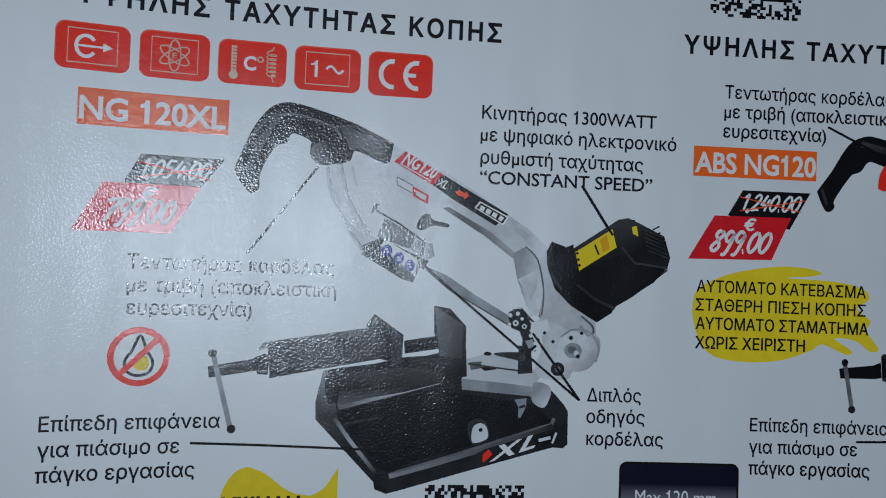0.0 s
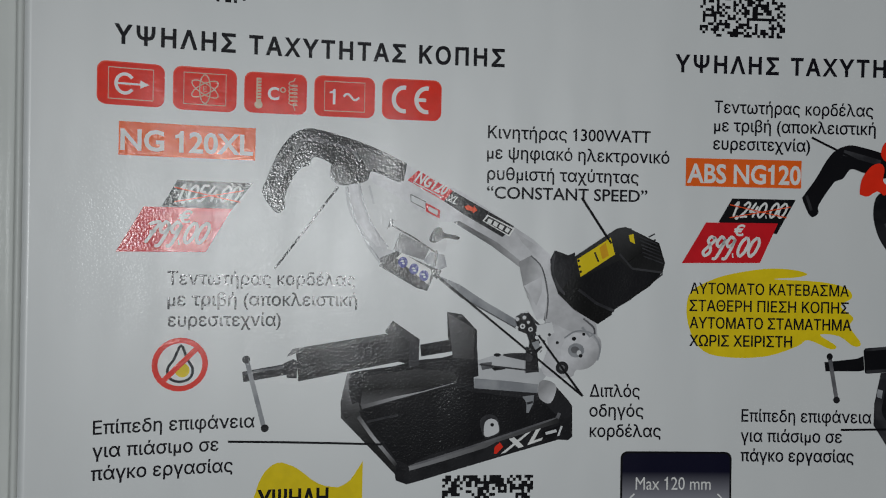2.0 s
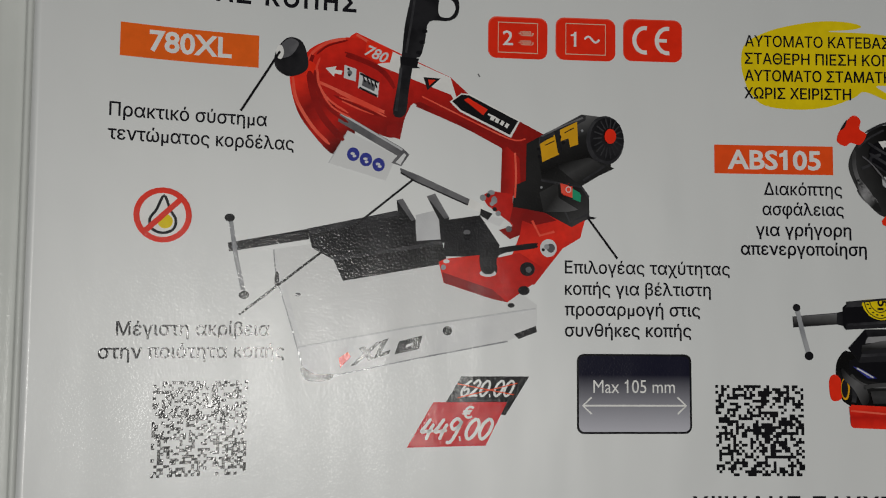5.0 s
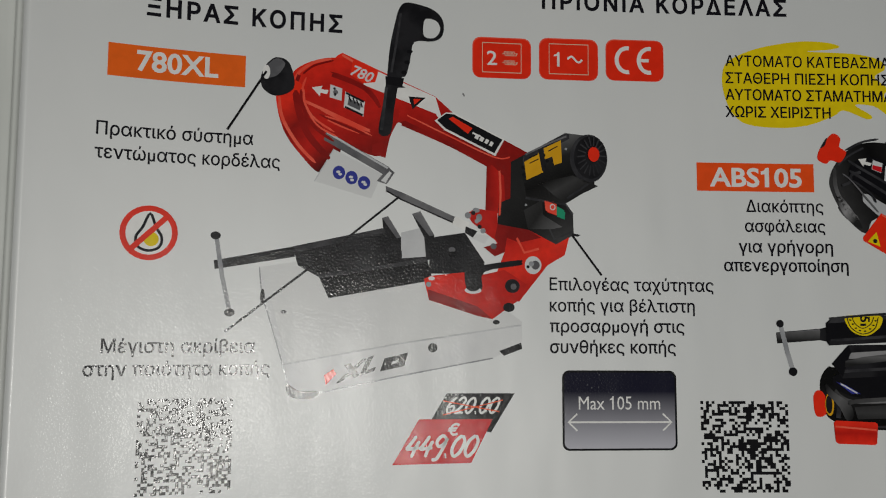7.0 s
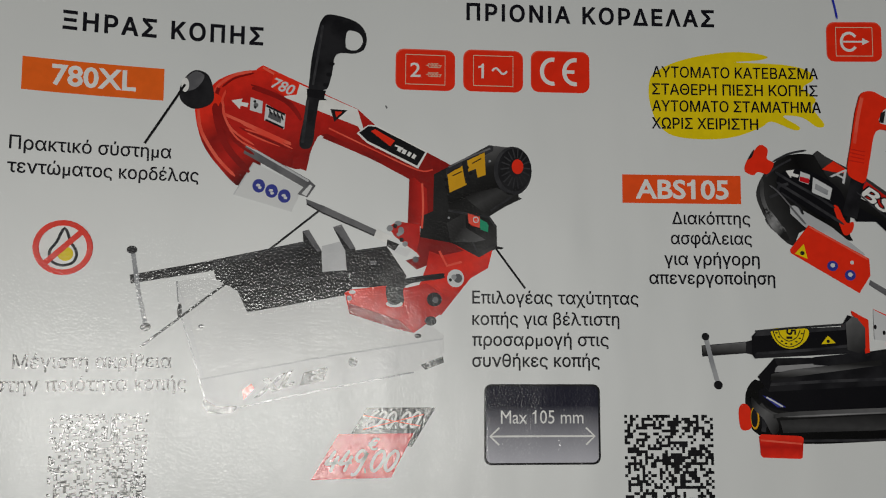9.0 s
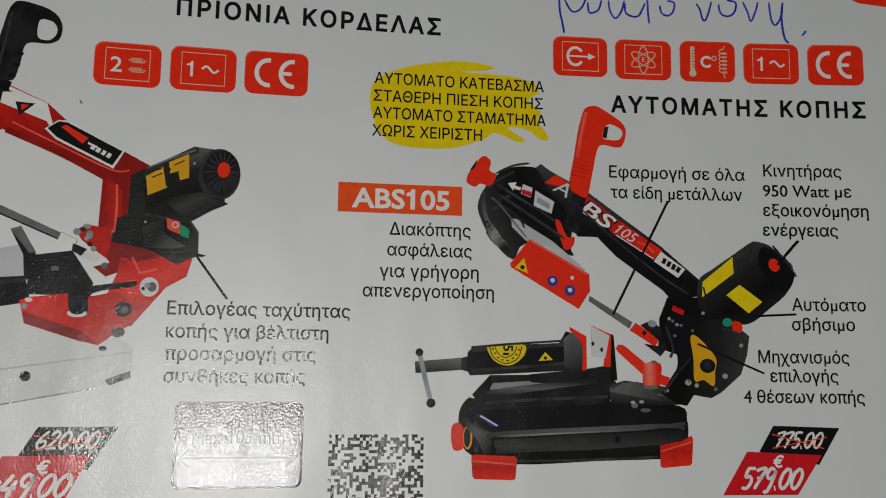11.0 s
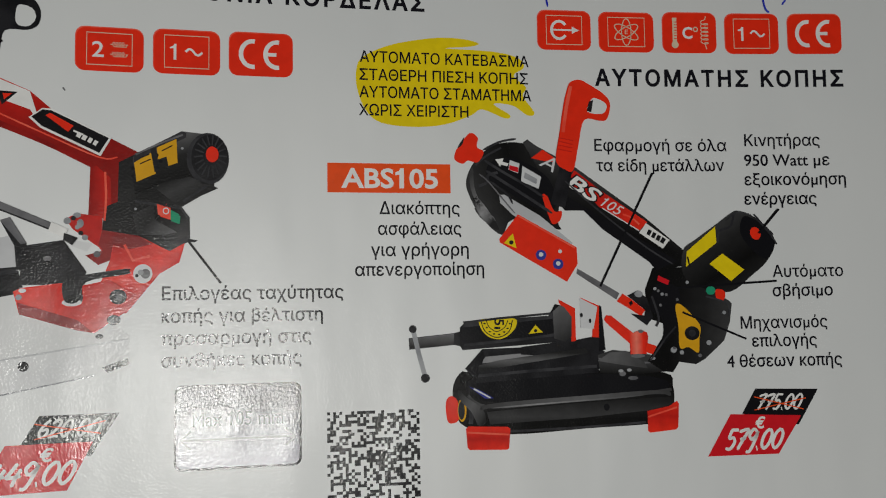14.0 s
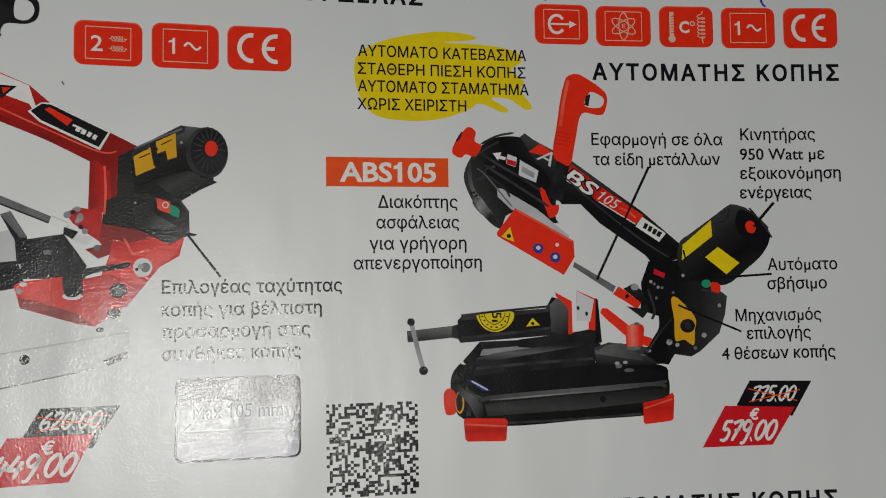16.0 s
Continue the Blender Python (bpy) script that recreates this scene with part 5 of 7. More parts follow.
disc(saw, "bolt_head", BLACK, 3, -21.9, 3.7, 0.77, 0.76, 0)
disc(saw, "bolt_head", CHAR, 2, -11.2, 8.0, 0.58, 0.38, 0)
disc(saw, "slot", CHAR, 5, -49.8, 11.8, 0.36, 1.29, 0)
poly(saw, "foot", CHAR, 6, [(-45.5, -2.2), (-43.5, -3.3), (-40.5, -3.4), (-41.4, -4.4), (-44.5, -4.4), (-45.6, -3.3)], True)
poly(saw, "foot", CHAR, 3, [(-10.7, 3.2), (-7.0, 4.6), (-6.8, 3.6), (-9.9, 2.4)])
poly(saw, "badge_red", RED, 3, [(-39.7, -0.8), (-38.2, 0.2), (-37.7, -0.6), (-39.4, -2.4)])
text(saw, "badge_letters", CHAR, 6, "XL", -37.6, -2.0, 6.7, 2.30, weight=0.04, lean=0.6, turn=18.5)
poly(saw, "badge", CHAR, 3, [(-29.9, 1.9), (-26.0, 2.9), (-26.6, 0.7), (-30.6, -0.2)])
poly(saw, "badge_bar", PALE, 4, [(-28.6, 1.4), (-27.5, 1.8), (-27.7, 1.3), (-28.8, 0.9)])
poly(saw, "vise_screw", CHAR, 1, [(-57.6, 17.5), (-45.0, 20.1), (-44.8, 18.4), (-57.4, 16.1)])
line(saw, "tommy_bar", STEEL, 2, [(-57.3, 21.4), (-56.2, 14.9), (-54.9, 9.4)], 0.70)
disc(saw, "bar_end", CHAR, 3, -57.4, 21.5, 0.80, 0.64, 0)
disc(saw, "bar_end", CHAR, 3, -54.9, 9.2, 0.80, 0.64, 0)
poly(saw, "vise_slide", CHAR, 2, [(-45.2, 20.1), (-30.5, 23.5), (-26.3, 18.6), (-26.9, 18.0), (-41.9, 15.7), (-44.3, 17.0)])
poly(saw, "vise_web", CHAR, 2, [(-43.5, 16.6), (-41.0, 15.2), (-22.6, 18.3), (-22.6, 19.5), (-27.0, 19.2)])
poly(saw, "vise_bed", BLACK, 3, [(-41.0, 15.5), (-23.0, 18.6), (-22.0, 14.9), (-39.2, 11.7)])
poly(saw, "slide_top", DARK, 3, [(-45.2, 20.1), (-30.5, 23.5), (-29.8, 22.8), (-44.4, 19.2)])
poly(saw, "bed_top", DARK, 4, [(-41.0, 15.5), (-23.0, 18.6), (-22.8, 18.0), (-40.6, 14.9)])
poly(saw, "vise_gap", SILVER, 5, [(-27.4, 22.8), (-23.3, 23.9), (-22.6, 18.9), (-27.2, 18.5)])
poly(saw, "jaw", CHAR, 6, [(-30.6, 25.2), (-29.6, 25.5), (-27.4, 22.0), (-27.3, 18.6), (-28.0, 18.9), (-30.4, 23.4)])
poly(saw, "jaw", CHAR, 6, [(-25.6, 26.0), (-24.2, 26.5), (-21.8, 22.5), (-22.2, 17.9), (-23.2, 18.9), (-23.5, 22.1)])
poly(saw, "jaw_edge", GREY, 7, [(-30.6, 25.2), (-29.6, 25.5), (-27.4, 22.0), (-28.1, 21.8)])
poly(saw, "jaw_edge", GREY, 7, [(-25.6, 26.0), (-24.2, 26.5), (-21.8, 22.5), (-22.6, 22.3)])
poly(saw, "vise_block", CHAR, 8, [(-22.2, 22.1), (-16.6, 23.0), (-13.2, 18.0), (-14.0, 16.1), (-22.8, 16.0)])
disc(saw, "block_bolt", GREY, 9, -18.8, 20.1, 0.59, 0.42, 0)
disc(saw, "block_hole", BLACK, 10, -18.7, 19.3, 0.67, 0.50, 0)
poly(saw, "wheel_rim", shaded((-48.2, 43.3), (-40.0, 33.7), R3, R1, R2, R0), 1, [(-48.5, 44.7), (-47.8, 46.8), (-45.7, 49.2), (-42.1, 49.0), (-38.3, 40.9), (-37.8, 35.8), (-40.8, 32.4), (-44.4, 35.5), (-47.2, 39.5)], True)
poly(saw, "arm", shaded((-37.2, 50.6), (-33.6, 35.6), R3, R2, R1), 2, [(-38.6, 52.5), (-37.7, 53.1), (-21.8, 46.3), (-18.5, 43.4), (-9.9, 39.2), (-5.8, 37.1), (-8.5, 35.1), (-8.8, 28.9), (-9.9, 26.4), (-13.1, 26.6), (-12.9, 34.5), (-20.1, 38.2), (-28.0, 41.6), (-29.3, 40.5), (-30.2, 35.6), (-30.6, 35.6), (-40.1, 38.5), (-44.6, 44.2)])
poly(saw, "wheel_cover", shaded((-43.7, 51.9), (-36.8, 35.5), R3, R2, R2, R1), 3, [(-46.1, 47.8), (-44.8, 50.2), (-40.4, 52.0), (-35.9, 51.7), (-31.2, 48.2), (-28.0, 43.6), (-29.3, 39.4), (-31.0, 35.7), (-35.5, 36.9), (-40.5, 39.4), (-44.6, 43.8)], True)
poly(saw, "arm_shade", shaded((-13.0, 30.6), (-8.4, 30.7), R1, R2, R1), 3, [(-12.9, 34.5), (-12.0, 34.8), (-9.9, 32.9), (-9.7, 28.9), (-10.1, 26.5), (-13.1, 26.6)])
poly(saw, "arm_shade", RED_DEEP, 4, [(-28.0, 41.6), (-26.9, 41.9), (-19.3, 38.5), (-12.7, 35.2), (-12.9, 34.5), (-20.1, 38.2)])
line(saw, "cover_light", RED_LIT, 4, [(-44.0, 44.5), (-39.3, 42.6), (-32.9, 39.9)], 0.50, True)
line(saw, "cover_light", RED_LIT, 4, [(-39.9, 41.5), (-37.4, 40.4), (-34.6, 39.5)], 0.40, True)
line(saw, "cover_light", RED_LIT, 4, [(-45.5, 48.0), (-44.6, 49.5), (-42.2, 51.2), (-39.5, 51.8)], 0.50, True)
line(saw, "cover_light", RED_DEEP, 5, [(-44.8, 48.8), (-45.2, 46.5), (-43.7, 43.4), (-40.5, 39.4)], 0.60, True)
line(saw, "cover_light", RED_LIT, 2, [(-48.0, 45.0), (-47.0, 40.4), (-43.5, 35.6)], 0.40, True)
line(saw, "cover_shade", RED_DEEP, 4, [(-39.4, 49.1), (-34.0, 47.1), (-31.2, 44.0)], 0.50, True)
line(saw, "arm_light", RED_LIT, 4, [(-37.7, 52.7), (-35.9, 51.7), (-33.1, 49.9)], 0.40)
poly(saw, "arm_stripe", WHITE, 5, [(-31.7, 50.2), (-21.8, 46.2), (-20.2, 41.1), (-20.1, 40.5), (-21.7, 43.3), (-34.2, 47.8)])
poly(saw, "stripe_mark", RED, 6, [(-35.9, 51.8), (-31.6, 50.1), (-32.1, 48.3), (-34.0, 48.0), (-36.3, 49.3)])
poly(saw, "stripe_mark", CHAR, 6, [(-26.4, 46.1), (-23.5, 46.0), (-25.7, 43.9)])
poly(saw, "stripe_mark", RED, 7, [(-25.6, 45.7), (-24.3, 45.7), (-25.4, 44.7)])
poly(saw, "stripe_mark", CHAR, 6, [(-28.7, 48.5), (-26.9, 47.6), (-28.3, 47.5)])
text(saw, "stripe_figures", PALE, 7, "780", -36.3, 49.4, 3.7, 1.90, weight=0.02, lean=0.2, turn=-20.9)
poly(saw, "arm_badge", WHITE, 6, [(-21.9, 42.1), (-20.0, 43.6), (-18.5, 43.6), (-9.8, 39.3), (-11.4, 36.3), (-20.2, 40.5)])
poly(saw, "arm_badge_panel", BLACK, 7, [(-21.5, 42.2), (-19.9, 43.4), (-18.6, 43.3), (-10.2, 39.2), (-11.6, 36.8), (-20.0, 40.8)])
poly(saw, "badge_swash", RED, 8, [(-19.5, 42.5), (-18.8, 42.9), (-15.4, 41.0), (-16.2, 40.0)])
line(saw, "badge_bar", WHITE, 8, [(-14.9, 39.7), (-14.3, 39.4)], 0.80)
line(saw, "badge_bar", WHITE, 9, [(-14.1, 39.3), (-13.5, 39.0)], 0.80)
line(saw, "badge_bar", WHITE, 10, [(-13.2, 38.9), (-12.7, 38.6)], 0.80)
line(saw, "badge_bar", WHITE, 11, [(-12.4, 38.5), (-11.9, 38.2)], 0.80)
line(saw, "badge_bar", WHITE, 10, [(-15.4, 40.2), (-14.0, 39.6)], 0.30)
poly(saw, "arrow_sticker", WHITE, 4, [(-42.7, 46.8), (-40.9, 47.2), (-41.1, 46.6), (-39.9, 46.5), (-40.1, 45.8), (-41.2, 46.0), (-41.3, 45.4)])
poly(saw, "warning_sticker", PALE, 5, [(-39.6, 47.5), (-37.6, 46.9), (-37.7, 44.8), (-39.7, 45.3)])
disc(saw, "sticker_mark", GREY, 6, -38.7, 46.2, 0.40, 0.42, 0)
poly(saw, "warning_sticker", PALE, 4, [(-37.1, 46.5), (-33.8, 44.9), (-34.0, 42.3), (-37.3, 43.7)])
poly(saw, "sticker_mark", GREY, 5, [(-36.5, 45.3), (-34.4, 44.4), (-34.6, 43.3), (-36.7, 44.2)])
line(saw, "sticker_bar", BLACK, 6, [(-37.0, 46.2), (-33.9, 44.8)], 0.35)
line(saw, "sticker_bar", BLACK, 6, [(-37.1, 43.8), (-34.1, 42.5)], 0.35)
poly(saw, "tension_neck", RED, 6, [(-46.2, 47.9), (-44.3, 47.2), (-44.6, 44.9), (-46.4, 46.3)], True)
poly(saw, "tension_knob", CHAR, 7, [(-50.2, 50.1), (-48.6, 51.5), (-46.5, 50.8), (-45.5, 47.6), (-46.1, 45.9), (-48.6, 45.0), (-50.6, 46.1), (-51.0, 48.0)], True)
poly(saw, "knob_face", GREY, 8, [(-50.1, 49.9), (-48.6, 51.3), (-47.1, 50.6), (-48.1, 48.7), (-49.4, 48.0), (-50.4, 48.2)], True)
disc(saw, "knob_cap", WHITE, 9, -50.1, 48.9, 0.61, 1.19, 0)
poly(saw, "handle", CHAR, 7, [(-28.1, 61.5), (-26.6, 62.5), (-22.4, 61.5), (-20.6, 59.5), (-20.7, 57.0), (-22.3, 55.9), (-25.5, 55.6), (-26.2, 52.4), (-26.9, 49.7), (-28.0, 48.8), (-28.8, 44.0), (-29.4, 39.6), (-31.4, 39.6), (-30.8, 44.3), (-30.1, 49.7), (-29.7, 54.4), (-28.9, 58.7)], True)
poly(saw, "handle_opening", PAPER, 8, [(-24.0, 58.6), (-23.5, 59.8), (-21.7, 59.4), (-21.1, 57.9), (-22.1, 56.5), (-23.8, 56.7)], True)
disc(saw, "grip_notch", BLACK, 8, -26.3, 53.9, 0.50, 0.34, 0)
disc(saw, "grip_notch", BLACK, 8, -26.7, 52.0, 0.50, 0.34, 0)
disc(saw, "grip_notch", BLACK, 8, -27.2, 50.2, 0.50, 0.34, 0)
line(saw, "handle_light", DARK, 8, [(-27.9, 60.5), (-28.6, 55.3), (-29.4, 50.1)], 0.40, True)
line(saw, "handle_light", DARK, 8, [(-30.2, 47.5), (-30.6, 43.3), (-30.9, 40.1)], 0.50, True)
poly(saw, "handle_guard", BLACK, 9, [(-30.4, 49.4), (-27.2, 49.2), (-27.5, 47.7), (-30.3, 48.0)])
poly(saw, "pivot", RED_DEEP, 4, [(-32.4, 37.6), (-29.6, 38.5), (-30.2, 35.4), (-32.5, 36.1)])
poly(saw, "blade_bar", GREY, 6, [(-40.1, 39.6), (-29.5, 33.8), (-30.4, 32.5), (-40.5, 38.0)])
line(saw, "bar_light", SILVER, 7, [(-40.0, 39.3), (-29.7, 33.6)], 0.35)
poly(saw, "blade_guard", MIST, 7, [(-38.8, 36.5), (-30.7, 32.6), (-32.5, 28.4), (-41.9, 31.0)])
line(saw, "guard_edge", SILVER, 8, [(-41.9, 31.0), (-38.8, 36.5)], 0.20)
disc(saw, "safety_disc", BLUE, 8, -37.9, 32.6, 1.03, 1.14, 0)
disc(saw, "safety_disc", BLUE, 9, -35.8, 31.8, 1.03, 1.14, 0)
disc(saw, "safety_disc", BLUE, 10, -33.7, 31.0, 1.03, 1.14, 0)
disc(saw, "disc_mark", PALE, 9, -38.0, 32.7, 0.36, 0.23, 0)
disc(saw, "disc_mark", PALE, 10, -37.7, 32.3, 0.31, 0.23, 0)
disc(saw, "disc_mark", PALE, 10, -35.9, 31.9, 0.36, 0.23, 0)
disc(saw, "disc_mark", PALE, 11, -35.7, 31.4, 0.31, 0.23, 0)
disc(saw, "disc_mark", PALE, 11, -33.8, 31.1, 0.36, 0.23, 0)
disc(saw, "disc_mark", PALE, 12, -33.5, 30.7, 0.31, 0.23, 0)
poly(saw, "guide_bracket", GREY, 8, [(-31.6, 31.4), (-29.6, 33.8), (-28.6, 32.9), (-29.9, 30.9)])
poly(saw, "bracket_face", PALE, 9, [(-30.9, 31.5), (-29.5, 33.1), (-29.1, 32.8), (-30.1, 31.1)])
poly(saw, "blade", GREY, 9, [(-30.1, 30.6), (-27.1, 29.5), (-18.2, 25.6), (-18.7, 24.7), (-27.5, 28.4), (-30.0, 29.8)])
line(saw, "blade_edge", CHAR, 10, [(-30.0, 29.8), (-27.5, 28.4), (-18.7, 24.7)], 0.25)
poly(saw, "coupling", WHITE, 11, [(-18.3, 25.8), (-15.9, 24.7), (-16.5, 23.4), (-18.8, 24.4)])
poly(saw, "coupling", PALE, 1, [(-15.3, 23.0), (-12.4, 22.5), (-13.2, 21.2), (-15.7, 22.2)])
poly(saw, "guide_head", CHAR, 12, [(-16.5, 24.1), (-14.5, 23.3), (-15.3, 22.2), (-16.6, 23.0)])
poly(saw, "gearbox", shaded((-6.2, 30.8), (1.1, 22.7), K1, K0, K2), 4, [(-8.7, 35.4), (-6.4, 36.7), (-6.3, 32.6), (-2.6, 29.7), (0.8, 28.5), (2.1, 26.7), (2.2, 22.9), (-0.9, 21.3), (-5.6, 23.7), (-11.0, 24.6), (-10.8, 28.2), (-8.8, 29.1)])
poly(saw, "motor", shaded((-3.4, 39.1), (0.2, 29.1), K3, K1, K0, K1), 5, [(-6.5, 36.6), (0.8, 40.7), (3.9, 40.4), (5.9, 35.4), (5.9, 31.5), (0.9, 28.4), (-6.0, 29.6), (-6.7, 33.0)])
poly(saw, "motor_top", DARK, 6, [(-6.5, 36.6), (0.8, 40.7), (1.5, 40.5), (1.5, 39.7), (-6.4, 35.4)])
disc(saw, "motor_end", DARK, 6, 4.9, 36.3, 3.30, 4.25, 0)
disc(saw, "end_ring", CHAR, 7, 5.2, 36.5, 2.90, 3.75, 0)
line(saw, "fan_slot", DARK, 8, [(6.6, 36.8), (7.9, 36.7)], 0.25)
line(saw, "fan_slot", DARK, 9, [(6.5, 36.2), (7.8, 35.5)], 0.25)
line(saw, "fan_slot", DARK, 10, [(6.3, 35.7), (7.3, 34.5)], 0.25)
line(saw, "fan_slot", DARK, 11, [(6.0, 35.3), (6.6, 33.7)], 0.25)
line(saw, "fan_slot", DARK, 12, [(5.6, 35.1), (5.8, 33.2)], 0.25)
line(saw, "fan_slot", DARK, 13, [(5.2, 35.1), (4.9, 33.2)], 0.25)
line(saw, "fan_slot", DARK, 14, [(4.8, 35.2), (4.0, 33.6)], 0.25)
line(saw, "fan_slot", DARK, 15, [(4.5, 35.6), (3.3, 34.3)], 0.25)
line(saw, "fan_slot", DARK, 16, [(4.3, 36.1), (2.9, 35.3)], 0.25)
line(saw, "fan_slot", DARK, 17, [(4.2, 36.7), (2.7, 36.5)], 0.25)
line(saw, "fan_slot", DARK, 18, [(4.3, 37.2), (2.9, 37.7)], 0.25)
line(saw, "fan_slot", DARK, 19, [(4.5, 37.8), (3.3, 38.7)], 0.25)
line(saw, "fan_slot", DARK, 20, [(4.8, 38.1), (4.0, 39.5)], 0.25)
line(saw, "fan_slot", DARK, 21, [(5.2, 38.4), (4.8, 40.0)], 0.25)
line(saw, "fan_slot", DARK, 22, [(5.6, 38.4), (5.7, 40.0)], 0.25)
line(saw, "fan_slot", DARK, 23, [(6.0, 38.2), (6.6, 39.7)], 0.25)
line(saw, "fan_slot", DARK, 24, [(6.3, 37.8), (7.3, 38.9)], 0.25)
line(saw, "fan_slot", DARK, 25, [(6.5, 37.3), (7.7, 37.9)], 0.25)
disc(saw, "end_cap", RED, 26, 5.6, 36.9, 1.00, 1.29, 0)
poly(saw, "motor_label", AMBER, 7, [(-6.4, 35.4), (-3.3, 37.4), (-3.1, 33.7), (-6.0, 32.3)])
poly(saw, "motor_label", AMBER, 7, [(-3.0, 37.9), (0.0, 39.4), (0.2, 35.5), (-1.2, 35.0), (-1.5, 36.5), (-2.8, 36.0)])
disc(saw, "label_mark", BLACK, 8, -6.6, 34.5, 0.30, 0.30, 0)
disc(saw, "label_mark", BLACK, 8, -6.5, 33.2, 0.30, 0.30, 0)
disc(saw, "label_mark", BLACK, 8, -3.0, 36.7, 0.30, 0.30, 0)
disc(saw, "label_mark", BLACK, 8, -3.0, 35.2, 0.30, 0.30, 0)
disc(saw, "label_mark", BLACK, 9, -2.4, 35.7, 0.30, 0.30, 0)
disc(saw, "screw", STEEL, 6, 0.9, 37.9, 0.22, 0.22, 0)
disc(saw, "screw", STEEL, 5, -6.1, 28.0, 0.21, 0.21, 0)
poly(saw, "stop_switch", RED, 6, [(-2.7, 28.3), (-1.4, 28.8), (-0.6, 27.7), (-0.8, 26.3), (-2.4, 26.8)])
poly(saw, "start_switch", GREEN, 7, [(-0.5, 27.3), (0.7, 26.9), (0.6, 25.6), (-0.7, 26.1)])
disc(saw, "switch_mark", PALE, 7, -1.3, 27.6, 0.39, 0.43, 0)
line(saw, "gearbox_edge", DARK, 8, [(-6.2, 29.2), (0.8, 28.2), (2.0, 26.5)], 0.40)
poly(saw, "cable_stub", CHAR, 5, [(1.9, 23.3), (3.4, 23.0), (2.9, 22.7), (1.8, 22.8)])
poly(saw, "hinge", shaded((-7.9, 22.6), (-3.4, 14.6), R2, R3, R2), 5, [(-16.4, 26.3), (-14.7, 27.2), (-11.0, 26.7), (-11.0, 24.6), (-5.6, 23.7), (-0.9, 21.3), (1.4, 22.6), (0.6, 19.5), (-2.4, 17.7), (-7.3, 11.5), (-14.0, 12.1), (-11.1, 16.4), (-9.8, 19.8), (-11.5, 21.9), (-15.3, 24.7)])
poly(saw, "hinge_shade", RED_DEEP, 6, [(-11.0, 24.6), (-5.6, 23.7), (-3.5, 22.4), (-7.3, 21.5), (-9.4, 22.3), (-9.8, 19.8), (-11.5, 22.3)])
poly(saw, "hinge_plate", shaded((-24.1, 12.2), (-11.4, 7.8), R3, R2), 9, [(-23.5, 15.1), (-22.4, 15.6), (-17.0, 16.3), (-13.2, 16.0), (-9.8, 16.8), (-6.0, 14.4), (-7.7, 11.5), (-11.9, 8.5), (-14.4, 9.0), (-22.6, 11.6)])
poly(saw, "plate_shade", RED_DEEP, 10, [(-22.9, 13.4), (-14.4, 10.6), (-11.9, 8.5), (-14.4, 9.0), (-22.6, 11.6)])
line(saw, "hinge_light", RED_LIT, 7, [(-7.7, 22.3), (-6.4, 19.8), (-3.9, 20.5)], 0.40)
poly(saw, "hinge_pin", RED_DEEP, 7, [(-13.4, 20.6), (-10.7, 21.4), (-9.8, 19.8), (-11.5, 19.1)])
disc(saw, "pin_hole", GREY, 8, -11.7, 20.8, 0.51, 0.51, 0)
disc(saw, "hinge_bolt", PALE, 6, -4.9, 17.7, 1.44, 1.52, 0)
disc(saw, "bolt_core", GREY, 7, -4.5, 17.7, 0.72, 0.76, 0)
poly(saw, "clamp_lever", CHAR, 10, [(-16.5, 16.7), (-13.8, 17.5), (-7.4, 18.5), (-6.9, 18.1), (-7.3, 17.6), (-13.3, 16.4), (-13.7, 13.4), (-16.1, 13.2)], True)
disc(saw, "lever_base", PALE, 11, -15.2, 13.3, 1.42, 0.58, 0)
disc(saw, "lever_post", BLACK, 12, -15.2, 13.8, 1.09, 0.67, 0)
disc(saw, "adjuster", CHAR, 10, -8.5, 14.1, 1.27, 1.17, 0)
disc(saw, "adjuster_core", GREY, 11, -8.3, 14.0, 0.51, 0.50, 0)
disc(saw, "plate_bolt", PALE, 10, -22.2, 15.2, 0.54, 0.33, 0)
disc(saw, "plate_bolt", STEEL, 6, -14.7, 26.9, 0.59, 0.42, 0)
disc(saw, "plate_bolt", STEEL, 7, -14.2, 25.6, 0.51, 0.68, 0)
disc(saw, "plate_bolt", CHAR, 10, -9.1, 10.5, 0.98, 0.77, 0)
line(saw, "rim_light", RED_LIT, 3, [(-48.0, 44.0), (-47.2, 41.0), (-44.7, 37.0), (-41.8, 34.1)], 0.55, True, taper=True)
line(saw, "rim_shade", RED_DEEP, 9, [(-45.3, 46.1), (-44.7, 42.6), (-43.0, 38.6), (-39.5, 34.8)], 1.10, True, taper=True)
line(saw, "cover_edge", RED_LIT, 10, [(-43.6, 48.4), (-44.2, 45.6), (-42.5, 41.9), (-38.8, 39.4)], 0.35, True, taper=True)
line(saw, "cover_edge", RED_DEEP, 9, [(-39.6, 49.6), (-33.8, 47.4), (-31.3, 44.5)], 0.45, True, taper=True)
line(saw, "cover_edge", RED_LIT, 5, [(-41.0, 43.0), (-36.9, 41.2), (-32.8, 39.7)], 0.30, True, taper=True)
line(saw, "cover_edge", RED_DEEP, 6, [(-41.3, 42.3), (-36.9, 40.5), (-33.0, 39.0)], 0.40, True, taper=True)
line(saw, "arm_edge", RED_DEEP, 5, [(-27.5, 41.3), (-19.8, 38.2), (-12.5, 34.7)], 0.50, True)
line(saw, "arm_edge", RED_LIT, 7, [(-26.6, 42.8), (-19.8, 39.7), (-11.6, 36.1), (-8.9, 36.2)], 0.25, True)
line(saw, "leg_light", RED_LIT, 6, [(-10.7, 33.8), (-10.5, 29.8), (-10.7, 26.1)], 0.35, True)
